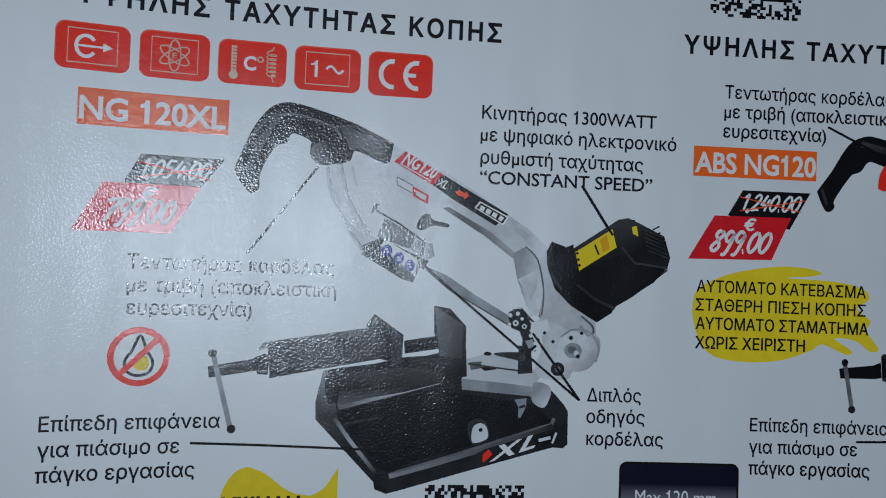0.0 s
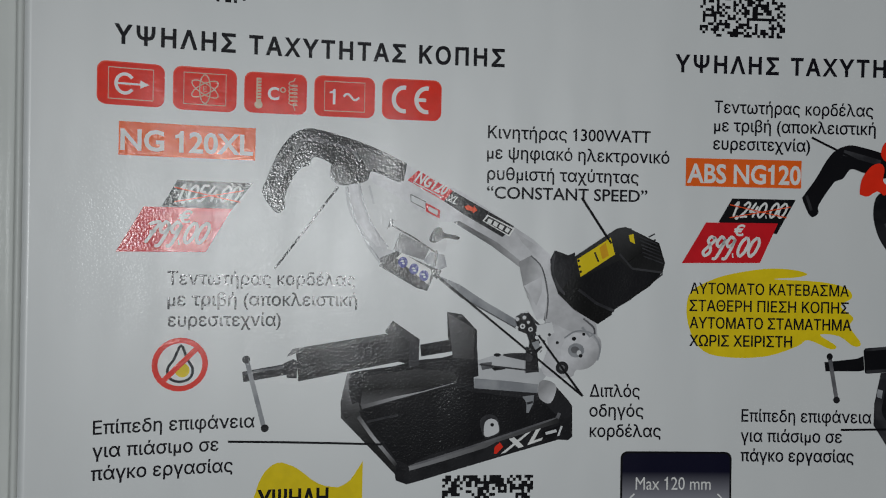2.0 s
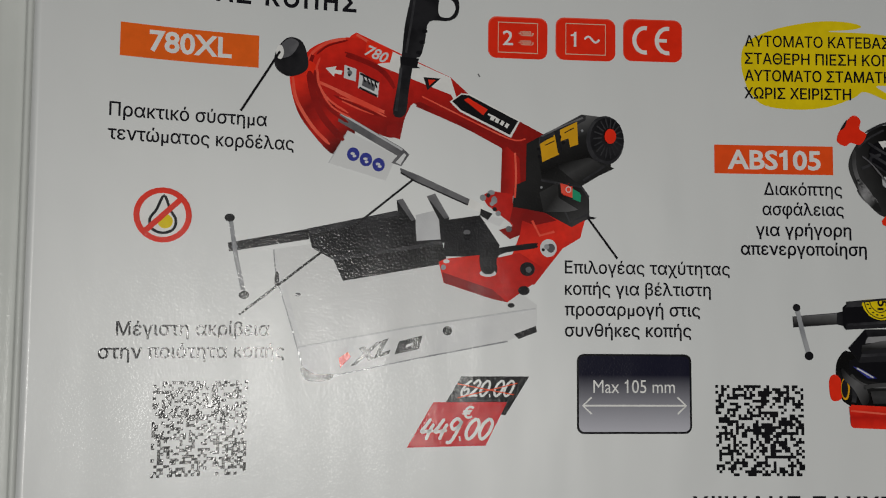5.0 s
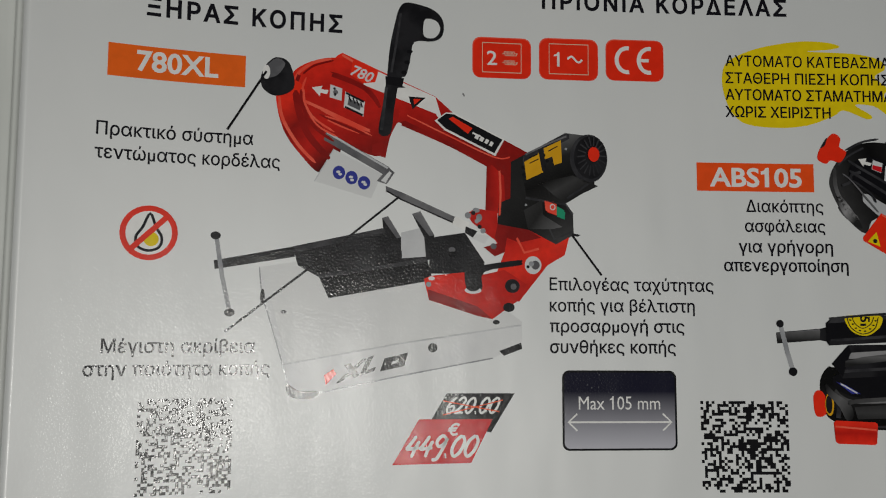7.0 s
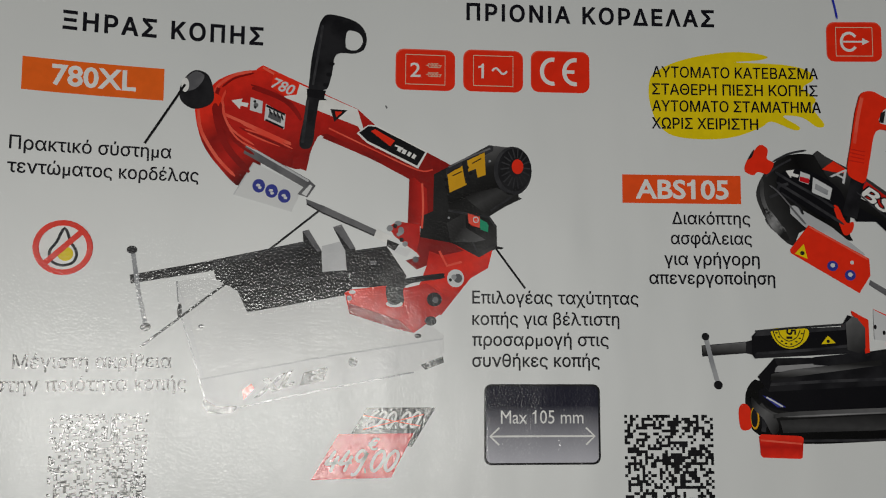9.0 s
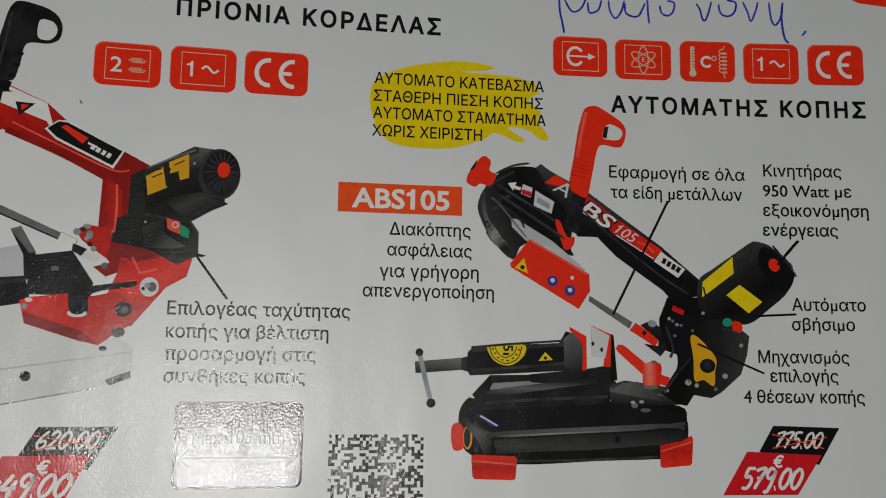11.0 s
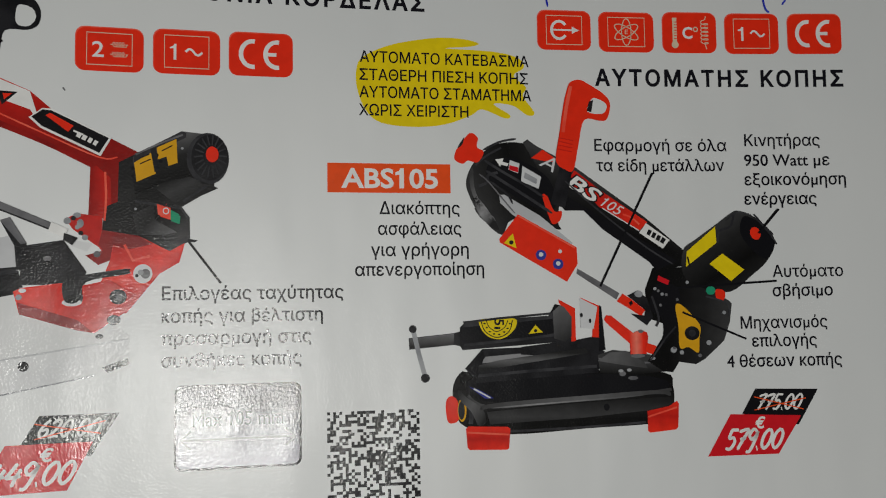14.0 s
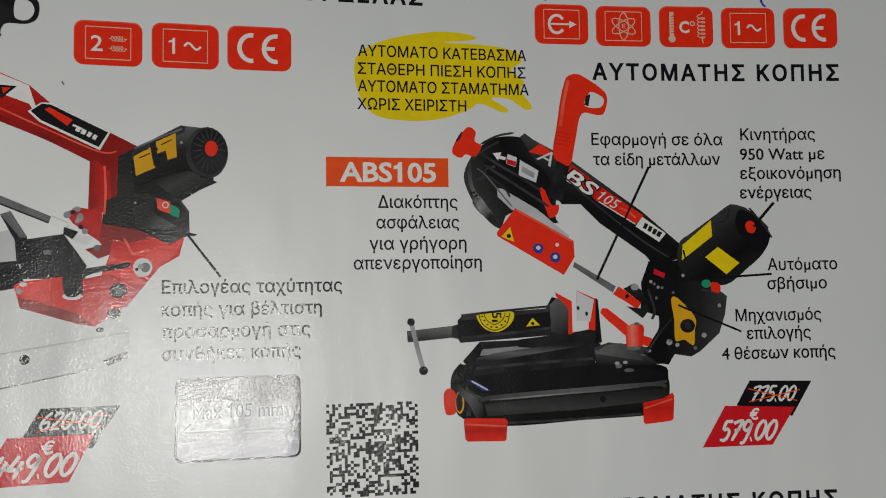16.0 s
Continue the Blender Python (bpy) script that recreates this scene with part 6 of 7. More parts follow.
line(saw, "motor_sheen", GREY, 8, [(-6.2, 36.7), (-2.5, 38.6), (1.0, 40.1)], 0.30, True)
line(saw, "motor_sheen", DARK, 7, [(1.1, 29.3), (4.8, 31.9)], 0.40)
line(saw, "gear_edge", DARK, 6, [(-3.2, 26.3), (-1.2, 22.2), (2.0, 23.6)], 0.35)
disc(saw, "small_bolt", STEEL, 6, -16.1, 26.0, 0.54, 0.54, 0)
disc(saw, "small_bolt", STEEL, 8, -14.6, 25.0, 0.36, 0.36, 0)
disc(saw, "small_bolt", STEEL, 6, -13.5, 23.4, 0.45, 0.45, 0)
disc(saw, "small_bolt", STEEL, 8, -5.2, 17.9, 0.45, 0.45, 0)
disc(saw, "small_bolt", STEEL, 11, -22.7, 14.2, 0.44, 0.44, 0)
disc(saw, "small_hole", CHAR, 7, -15.2, 26.4, 0.36, 0.36, 0)
disc(saw, "small_hole", CHAR, 7, -14.1, 24.1, 0.36, 0.36, 0)
disc(saw, "small_hole", CHAR, 9, -5.8, 17.4, 0.27, 0.27, 0)
disc(saw, "sticker_mark", CHAR, 7, -38.9, 46.8, 0.22, 0.23, 0)
disc(saw, "sticker_mark", CHAR, 7, -38.8, 45.8, 0.22, 0.23, 0)
line(saw, "sticker_bar", BLACK, 7, [(-36.5, 45.7), (-36.1, 44.7)], 0.25)
line(saw, "sticker_bar", BLACK, 8, [(-35.8, 45.4), (-35.4, 44.4)], 0.25)
line(saw, "sticker_bar", BLACK, 9, [(-35.2, 45.1), (-34.8, 44.1)], 0.25)
line(saw, "sticker_bar", BLACK, 10, [(-34.5, 44.8), (-34.2, 43.8)], 0.25)

poly(saw, "motor_belly", shaded((-2.9, 31.9), (-1.0, 28.4), K0, K2, K1), 6, [(-3.8, 31.9), (2.0, 33.3), (5.3, 32.1), (6.5, 31.5), (0.5, 28.6), (-1.0, 29.6)])
line(saw, "motor_band", CHAR, 8, [(-3.6, 37.8), (-2.9, 34.0)], 0.8)
line(saw, "label_small_print", BLACK, 9, [(-5.6, 36.1), (-4.1, 36.8)], 0.18)
line(saw, "label_small_print", BLACK, 9, [(-5.5, 35.2), (-3.9, 36.0)], 0.18)
line(saw, "label_small_print", BLACK, 9, [(-2.2, 37.4), (-0.6, 38.3)], 0.18)
poly(saw, "gearbox_face", shaded((-7.1, 29.5), (0.2, 24.3), K2, K1, K3), 9, [(-6.5, 27.1), (-3.3, 28.9), (-3.2, 26.3), (0.2, 24.3), (-1.6, 23.9), (-5.8, 23.8)])
poly(saw, "switch_plate", RED_LIT, 8, [(-2.9, 28.8), (-0.8, 28.3), (-0.8, 26.3), (-2.7, 27.1)])
poly(saw, "switch_plate", GREEN, 9, [(-0.8, 27.9), (0.5, 27.2), (0.5, 25.6), (-0.8, 26.3)])
ring(saw, "switch_ring", PALE, 10, *(-1.5, 27.7), 0.42, 0.46, 0.16)
line(saw, "wheel_fold", RED_DEEP, 11, [(-44.4, 46.3), (-44.1, 43.4), (-42.0, 40.0), (-38.8, 37.8)], 0.5, True, taper=True)
line(saw, "wheel_fold", RED_LIT, 12, [(-44.0, 46.6), (-43.5, 43.4), (-41.5, 40.3), (-38.3, 38.6)], 0.3, True, taper=True)
line(saw, "cover_crease", RED_LIT, 12, [(-40.4, 42.0), (-36.6, 40.9), (-32.5, 39.0)], 0.28, True, taper=True)
line(saw, "cover_crease", RED_DEEP, 12, [(-44.2, 48.9), (-42.3, 50.5), (-39.1, 51.6)], 0.3, True, taper=True)

# black saw with red fittings
saw = holder("printed_saw", "printed picture of a black band saw with red fittings", catalogue)
poly(saw, "base", shaded((64.1, -2.8), (63.9, -10.1), K0, K1, K0, K0), 1, [(44.8, -1.5), (46.5, 0.9), (48.8, 0.6), (70.1, 0.4), (82.0, -0.3), (83.4, -2.7), (83.5, -5.3), (82.6, -8.6), (67.8, -9.4), (54.3, -9.9), (46.8, -8.4), (45.0, -5.4)], True)
poly(saw, "base_top", BLACK, 2, [(47.0, -1.8), (49.8, -0.3), (70.1, -0.2), (81.0, -1.2), (82.1, -3.2), (72.9, -4.1), (54.4, -4.6), (48.7, -3.7)], True)
line(saw, "base_light", shaded((47.5, -5.2), (83.2, -3.4), K2, K4, K3, K2), 3, [(47.3, -3.2), (48.5, -4.4), (51.6, -5.2), (63.3, -4.7), (75.3, -4.1), (83.1, -3.2)], 0.55, True)
line(saw, "base_light", DARK, 4, [(47.5, -3.9), (47.8, -6.2), (47.6, -7.9)], 0.80, True)
line(saw, "base_light", DARK, 2, [(54.2, -9.4), (66.7, -9.2), (78.3, -8.7)], 0.40, True)
disc(saw, "base_hole", BLACK, 4, 71.2, -5.5, 1.08, 0.65, 0)
poly(saw, "sticker", BLUE, 3, [(47.6, -1.8), (49.2, -2.3), (51.7, -3.8), (50.2, -3.8)])
line(saw, "sticker_bar", PALE, 4, [(48.3, -2.1), (51.1, -3.7)], 0.25)
poly(saw, "foot", shaded((50.1, -8.6), (50.1, -12.3), R3, R2, R3), 5, [(46.8, -8.7), (47.2, -8.3), (54.0, -8.6), (54.4, -9.0), (54.1, -12.2), (53.7, -12.4), (47.4, -12.2), (47.0, -11.8)])
line(saw, "foot_light", RED_LIT, 6, [(47.0, -9.3), (54.1, -9.9)], 0.30)
poly(saw, "foot", shaded((81.7, -5.0), (81.4, -10.4), R3, R2, R3), 3, [(78.6, -6.8), (82.4, -6.1), (84.0, -5.2), (84.3, -5.8), (84.0, -9.7), (83.6, -10.1), (79.0, -10.5), (78.6, -10.2)])
line(saw, "foot_light", RED_LIT, 4, [(78.7, -7.8), (83.9, -6.3)], 0.30)
poly(saw, "stop_button", RED, 2, [(43.5, -4.2), (44.4, -3.2), (45.5, -4.1), (45.7, -6.9), (44.7, -7.7), (43.7, -7.2)], True)
disc(saw, "button_ring", AMBER, 5, 46.2, -5.6, 0.75, 1.91, 0)
disc(saw, "button_seat", CHAR, 6, 46.1, -5.6, 0.56, 1.55, 0)
poly(saw, "pedestal", CHAR, 3, [(46.9, 1.3), (49.9, 4.5), (68.3, 4.8), (71.4, 3.6), (70.1, 0.0), (48.8, -1.2)])
poly(saw, "pedestal_light", shaded((58.7, 3.4), (59.2, 1.6), K4, K2), 4, [(50.4, 3.2), (67.8, 4.3), (68.0, 3.3), (49.6, 2.1)])
line(saw, "pedestal_edge", DARK, 4, [(48.8, 0.0), (58.4, 0.6), (69.9, 1.1)], 0.50)
poly(saw, "pedestal_end", BLACK, 5, [(46.9, 1.3), (49.9, 4.4), (50.3, 3.4), (48.7, -1.0)])
poly(saw, "vise_bed", CHAR, 5, [(56.7, 4.7), (66.5, 5.7), (70.8, 6.4), (71.2, 2.4), (56.6, 3.4)])
poly(saw, "vise_screw", CHAR, 1, [(37.4, 6.6), (45.2, 7.3), (46.4, 7.6), (46.4, 5.0), (45.1, 5.3), (37.5, 4.7)])
line(saw, "screw_light", GREY, 2, [(37.7, 6.3), (45.1, 7.0)], 0.40)
line(saw, "tommy_bar", STEEL, 3, [(38.2, 7.8), (39.2, 3.4), (40.1, 0.1)], 0.80)
disc(saw, "bar_end", CHAR, 4, 38.1, 8.1, 0.65, 0.64, 0)
disc(saw, "bar_end", CHAR, 4, 40.1, -0.1, 0.75, 0.73, 0)
poly(saw, "vise_body", BLACK, 6, [(46.1, 8.2), (47.2, 9.2), (61.6, 9.9), (62.8, 11.9), (64.7, 11.4), (65.7, 5.5), (46.5, 4.4), (46.1, 5.1)])
poly(saw, "vise_top", DARK, 7, [(47.2, 9.2), (61.6, 9.9), (62.4, 10.8), (63.6, 11.2), (62.6, 9.4), (46.4, 8.2)])
poly(saw, "vise_lip", CHAR, 7, [(46.6, 5.3), (65.4, 6.7), (65.7, 5.5), (46.5, 4.4)])
line(saw, "lip_light", DARK, 8, [(46.8, 5.3), (63.5, 6.6)], 0.35)
poly(saw, "jaw_lining", RED, 8, [(63.4, 12.7), (66.3, 11.1), (66.3, 5.5), (65.5, 5.4), (65.3, 10.2), (63.5, 12.0)])
poly(saw, "jaw_lining", RED, 6, [(67.2, 13.0), (70.8, 11.4), (70.5, 6.0), (69.2, 6.1), (69.6, 10.5)])
poly(saw, "jaw_face", PALE, 7, [(67.2, 12.9), (70.3, 11.3), (69.5, 7.5), (67.2, 7.7)])
disc(saw, "jaw_hole", CHAR, 8, 67.4, 9.9, 0.25, 0.38, 0)
disc(saw, "jaw_hole", CHAR, 8, 68.9, 8.9, 0.25, 0.38, 0)
poly(saw, "jaw_back", BLACK, 8, [(70.6, 11.6), (71.0, 11.3), (71.5, 3.9), (70.3, 3.6)])
poly(saw, "dial_sticker", YELLOW, 9, [(49.4, 9.3), (52.4, 9.6), (55.7, 9.5), (55.7, 8.0), (54.3, 6.6), (52.5, 6.1), (50.4, 7.0)], True)
text(saw, "dial_figure", CHAR, 10, "5", 52.1, 9.5, 1.0, 1.70, weight=0.02, turn=-91.3)
line(saw, "dial_rule", CHAR, 10, [(49.7, 9.4), (50.4, 7.5), (52.4, 6.4), (54.5, 7.3), (55.2, 9.3)], 0.16, True)
line(saw, "dial_rule", CHAR, 11, [(50.6, 9.4), (51.1, 8.2), (52.4, 7.4), (53.8, 8.1), (54.4, 9.3)], 0.14, True)
disc(saw, "dial_mark", CHAR, 12, 50.3, 8.8, 0.21, 0.13, 0)
disc(saw, "dial_mark", CHAR, 12, 50.7, 8.1, 0.21, 0.13, 0)
disc(saw, "dial_mark", CHAR, 12, 51.2, 7.4, 0.21, 0.13, 0)
disc(saw, "dial_mark", CHAR, 12, 51.9, 7.0, 0.21, 0.13, 0)
disc(saw, "dial_mark", CHAR, 12, 52.8, 6.9, 0.21, 0.13, 0)
disc(saw, "dial_mark", CHAR, 11, 53.7, 7.3, 0.21, 0.13, 0)
disc(saw, "dial_mark", CHAR, 11, 54.3, 7.9, 0.21, 0.13, 0)
disc(saw, "dial_mark", CHAR, 12, 54.7, 8.7, 0.21, 0.13, 0)
line(saw, "dial_bar", CHAR, 12, [(52.0, 8.0), (53.0, 8.0)], 0.40)
poly(saw, "warning_triangle", YELLOW, 9, [(58.0, 6.9), (59.2, 8.4), (60.5, 7.1)])
disc(saw, "triangle_mark", CHAR, 10, 59.2, 7.4, 0.29, 0.28, 0)
poly(saw, "swivel_plate", shaded((75.6, 3.6), (75.5, -0.4), K2, K2, K0), 6, [(70.1, 3.0), (72.8, 3.8), (78.5, 3.1), (82.2, 2.1), (82.5, -0.1), (75.5, -0.5), (70.4, 0.0)])
line(saw, "plate_light", GREY, 7, [(70.2, 2.4), (75.6, 1.4), (82.3, 1.6)], 0.30)
disc(saw, "plate_bolt", GREY, 7, 74.4, -0.3, 0.59, 0.42, 0)
disc(saw, "plate_bolt", GREY, 3, 76.3, -1.1, 0.89, 0.33, 0)
poly(saw, "gearbox", shaded((84.1, 9.8), (94.3, 8.0), K0, K1, K2), 8, [(80.5, 17.9), (86.2, 18.0), (90.7, 14.4), (94.0, 12.0), (94.6, 11.5), (94.1, 8.3), (92.9, 5.0), (89.3, 1.9), (87.6, 1.0), (84.6, 1.5), (83.4, -0.3), (81.6, 0.0), (79.0, 1.7), (81.5, 5.3), (83.7, 7.6), (79.1, 9.2), (79.0, 14.2), (80.0, 16.6)])
poly(saw, "gear_shade", BLACK, 9, [(81.0, 15.0), (84.8, 14.5), (85.1, 10.9), (84.0, 6.8), (81.0, 3.7), (79.8, 2.1), (81.9, 6.1), (81.6, 9.3), (79.6, 11.0)], True)
poly(saw, "housing", shaded((47.7, 30.0), (61.6, 35.9), K2, K1, K0, K1), 1, [(49.0, 36.3), (50.9, 38.4), (53.8, 39.9), (57.6, 40.0), (60.9, 38.8), (64.7, 36.2), (63.8, 26.7), (63.9, 24.8), (55.9, 26.6), (53.8, 23.9), (50.2, 27.1), (48.0, 31.3), (47.8, 33.7)], True)
poly(saw, "arm", shaded((71.8, 33.4), (69.1, 27.6), K2, K1, K0), 9, [(57.8, 40.0), (58.6, 40.6), (60.1, 39.5), (66.7, 36.0), (79.6, 26.7), (86.2, 21.0), (86.4, 21.0), (87.2, 18.4), (81.2, 17.4), (79.9, 19.0), (71.7, 24.8), (68.4, 28.1), (65.0, 28.1), (62.7, 31.4)])
poly(saw, "arm_side", BLACK, 10, [(65.6, 30.5), (68.4, 28.9), (75.1, 24.8), (84.9, 19.2), (81.2, 17.4), (79.9, 19.0), (71.7, 24.8), (68.4, 28.1), (65.0, 28.1)])
poly(saw, "housing_face", BLACK, 10, [(51.6, 36.1), (54.2, 37.3), (57.5, 36.8), (62.3, 33.6), (63.3, 28.6), (59.7, 28.6), (54.1, 31.9), (51.5, 33.7)], True)
poly(saw, "housing_glint", shaded((48.9, 27.6), (53.0, 26.0), K2, K4), 2, [(49.1, 28.6), (50.9, 27.9), (53.0, 25.7), (52.3, 25.3), (50.2, 26.8)], True)
line(saw, "housing_light", DARK, 11, [(49.8, 32.3), (51.3, 33.0), (51.5, 34.2), (53.2, 34.7)], 0.50, True)
line(saw, "housing_light", DARK, 2, [(49.4, 36.0), (51.4, 37.7), (54.0, 39.1)], 0.35, True)
poly(saw, "arm_red", shaded((70.9, 31.8), (80.2, 25.0), R2, R3), 10, [(66.9, 35.2), (72.0, 31.3), (79.8, 26.0), (78.2, 24.4), (74.8, 26.6), (71.2, 28.7), (69.7, 30.3), (67.0, 32.1), (65.5, 33.1)])
poly(saw, "arm_red", RED, 10, [(59.2, 37.3), (61.3, 38.8), (63.6, 37.2), (63.3, 36.6), (60.9, 36.9)])
text(saw, "arm_letters", PALE, 11, "A", 60.5, 36.1, 2.9, 2.60, lean=0.2, turn=-28.6)
text(saw, "arm_letters", BLACK, 11, "BS", 65.4, 32.6, 6.1, 2.50, weight=0.07, lean=0.2, turn=-33.2)
text(saw, "arm_letters", WHITE, 12, "BS", 65.4, 32.6, 6.1, 2.50, weight=0.02, lean=0.2, turn=-33.2)
text(saw, "arm_letters", PALE, 11, "105", 71.4, 29.0, 4.0, 1.90, lean=0.3, turn=-30.2)
line(saw, "arm_small_print", PALE, 12, [(71.7, 28.5), (78.2, 24.5)], 0.20)
line(saw, "arm_swash", RED_LIT, 12, [(75.4, 27.4), (76.9, 26.8), (78.3, 25.6)], 0.30, True)
poly(saw, "badge", WHITE, 13, [(79.5, 25.8), (83.7, 22.8), (82.4, 21.3), (78.2, 24.1)])
line(saw, "badge_bar", CHAR, 14, [(79.7, 24.3), (80.3, 24.0)], 1.00)
line(saw, "badge_bar", CHAR, 15, [(80.5, 23.8), (81.1, 23.5)], 1.00)
line(saw, "badge_bar", CHAR, 16, [(81.3, 23.3), (81.9, 23.0)], 1.00)
line(saw, "badge_bar", CHAR, 17, [(82.1, 22.9), (82.7, 22.5)], 1.00)
poly(saw, "arrow_sticker", WHITE, 11, [(52.8, 37.0), (54.3, 37.2), (54.1, 36.6), (55.2, 36.3), (54.9, 35.8), (53.8, 36.1), (53.7, 35.7)])
poly(saw, "warning_sticker", PALE, 12, [(55.4, 36.9), (57.1, 36.3), (56.8, 34.6), (55.1, 35.2)])
poly(saw, "sticker_mark", CRIMSON, 13, [(55.3, 36.0), (56.9, 35.6), (56.8, 34.7), (55.2, 35.2)])
poly(saw, "warning_sticker", PALE, 11, [(57.6, 35.9), (60.9, 34.0), (60.4, 31.9), (57.3, 33.2)])
poly(saw, "sticker_mark", STEEL, 12, [(58.0, 34.8), (60.2, 33.6), (60.0, 32.7), (57.8, 33.8)])
poly(saw, "slot", SILVER, 2, [(53.5, 30.9), (54.4, 30.9), (60.7, 27.2), (66.3, 22.5), (66.1, 21.9), (55.9, 27.3), (53.6, 29.5)])
poly(saw, "tension_knob", RED, 3, [(45.9, 38.2), (46.7, 39.5), (48.5, 41.6), (49.9, 40.8), (49.7, 39.2), (50.9, 38.3), (49.8, 36.5), (48.1, 36.8), (47.2, 36.2), (45.8, 36.9)], True)
poly(saw, "knob_hole", CHAR, 4, [(46.3, 39.0), (47.2, 40.5), (47.5, 40.7), (47.1, 39.5)], True)
poly(saw, "release_lever", RED, 11, [(61.0, 30.7), (61.9, 30.6), (63.1, 28.0), (64.4, 28.0), (64.1, 26.4), (62.8, 25.7), (62.1, 27.1)], True)
poly(saw, "handle_stem", CHAR, 12, [(64.3, 35.9), (66.6, 35.5), (65.0, 28.5), (62.4, 29.3)])
poly(saw, "handle", RED, 13, [(65.8, 49.1), (66.5, 50.8), (68.1, 51.3), (69.8, 50.6), (72.9, 48.5), (73.7, 46.7), (73.0, 44.3), (71.8, 44.0), (68.9, 44.1), (67.7, 39.5), (66.7, 35.2), (65.2, 35.3), (63.6, 36.9), (64.4, 41.9), (65.2, 46.7)], True)
poly(saw, "handle_opening", PAPER, 14, [(70.2, 47.7), (71.2, 48.0), (73.0, 46.9), (72.3, 45.3), (69.5, 45.6)], True)
poly(saw, "trigger", CHAR, 15, [(69.8, 47.4), (70.6, 47.7), (70.2, 45.5), (69.4, 45.7)])
line(saw, "handle_rib", RED_RIB, 14, [(64.2, 40.9), (66.8, 40.4)], 0.20)
line(saw, "handle_rib", RED_RIB, 15, [(64.1, 40.3), (66.7, 39.7)], 0.20)
line(saw, "handle_rib", RED_RIB, 16, [(64.0, 39.6), (66.6, 39.1)], 0.20)
line(saw, "handle_rib", RED_RIB, 17, [(63.8, 38.9), (66.5, 38.4)], 0.20)
line(saw, "handle_light", RED_LIT, 14, [(66.6, 50.1), (65.7, 46.2), (65.0, 41.9)], 0.60, True)
poly(saw, "blade_guard", RED, 3, [(53.3, 23.2), (56.7, 27.5), (67.0, 21.7), (67.1, 18.8), (65.1, 15.7), (53.4, 22.6)])
line(saw, "guard_light", RED_LIT, 4, [(56.8, 27.2), (66.7, 21.6)], 0.30)
poly(saw, "warning_triangle", YELLOW, 4, [(54.1, 22.5), (55.7, 24.2), (56.3, 21.6)])
disc(saw, "triangle_mark", CHAR, 5, 55.4, 22.6, 0.38, 0.37, 0)
disc(saw, "safety_disc", BLUE, 4, 60.6, 20.4, 0.94, 0.91, 0)
disc(saw, "disc_mark", PALE, 5, 60.6, 20.5, 0.40, 0.39, 0)
disc(saw, "safety_disc", BLUE, 4, 63.6, 18.8, 0.94, 0.92, 0)
disc(saw, "disc_mark", PALE, 5, 63.6, 18.9, 0.40, 0.39, 0)
disc(saw, "guard_screw", PALE, 4, 64.0, 21.0, 0.34, 0.33, 0)
poly(saw, "blade", GREY, 4, [(67.0, 18.0), (74.4, 13.6), (73.8, 12.5), (66.8, 17.1)])
poly(saw, "blade_clamp", RED, 9, [(73.8, 12.2), (74.9, 13.5), (76.3, 12.6), (78.8, 10.6), (78.1, 9.5), (75.8, 11.0)])
poly(saw, "clamp_joint", BLACK, 10, [(75.9, 11.9), (76.4, 12.3), (76.7, 11.8), (76.2, 11.3)])
poly(saw, "guide_block", CHAR, 11, [(75.7, 13.1), (77.6, 14.0), (79.2, 12.6), (80.2, 9.3), (79.0, 7.9), (76.2, 10.0), (78.7, 9.6), (78.8, 10.6)])
disc(saw, "guide_screw", STEEL, 12, 77.7, 13.4, 0.76, 0.57, 0)
poly(saw, "clamp_lever", shaded((75.7, 6.0), (79.3, 6.0), R3, R4, R3, R2), 9, [(71.4, 9.1), (71.8, 9.8), (72.7, 9.7), (76.6, 6.6), (76.8, 6.8), (77.9, 7.1), (79.0, 6.7), (79.2, 6.0), (78.8, 3.0), (75.9, 3.0), (75.9, 4.8), (72.4, 7.9), (71.6, 8.7)])
disc(saw, "lever_screw", GREY, 10, 77.9, 6.9, 0.50, 0.27, 0)
disc(saw, "lever_base", GREY, 10, 77.2, 2.7, 1.28, 0.34, 0)
poly(saw, "lever_nut", RED, 10, [(78.9, 4.9), (80.6, 4.3), (79.9, 2.9), (78.6, 3.3)])
poly(saw, "motor", shaded((90.8, 25.6), (97.3, 14.6), K2, K1, K0, K1), 10, [(86.1, 20.9), (88.6, 22.9), (92.5, 25.6), (95.2, 27.5), (96.5, 27.9), (99.0, 27.0), (102.1, 24.4), (102.9, 21.7), (101.3, 18.8), (98.5, 16.4), (94.3, 13.5), (89.0, 14.4), (86.0, 16.6)], True)
poly(saw, "motor_end", BLACK, 11, [(97.3, 26.8), (99.4, 26.3), (102.1, 24.2), (102.7, 21.7), (101.2, 19.2), (98.7, 20.9), (96.7, 23.9)], True)
line(saw, "motor_rim", DARK, 11, [(95.6, 27.2), (94.9, 25.1), (92.9, 24.3), (92.4, 22.2)], 0.40, True)
line(saw, "vent", DARK, 12, [(99.7, 26.5), (100.2, 25.9)], 0.35)
line(saw, "vent", DARK, 13, [(100.2, 25.9), (100.8, 25.3)], 0.35)
line(saw, "vent", DARK, 14, [(100.8, 25.4), (101.3, 24.7)], 0.35)
line(saw, "vent", DARK, 15, [(101.4, 24.8), (101.9, 24.1)], 0.35)
line(saw, "vent", DARK, 16, [(102.0, 24.2), (102.5, 23.5)], 0.35)
disc(saw, "end_cap", RED, 12, 99.4, 23.8, 0.94, 1.16, 20)
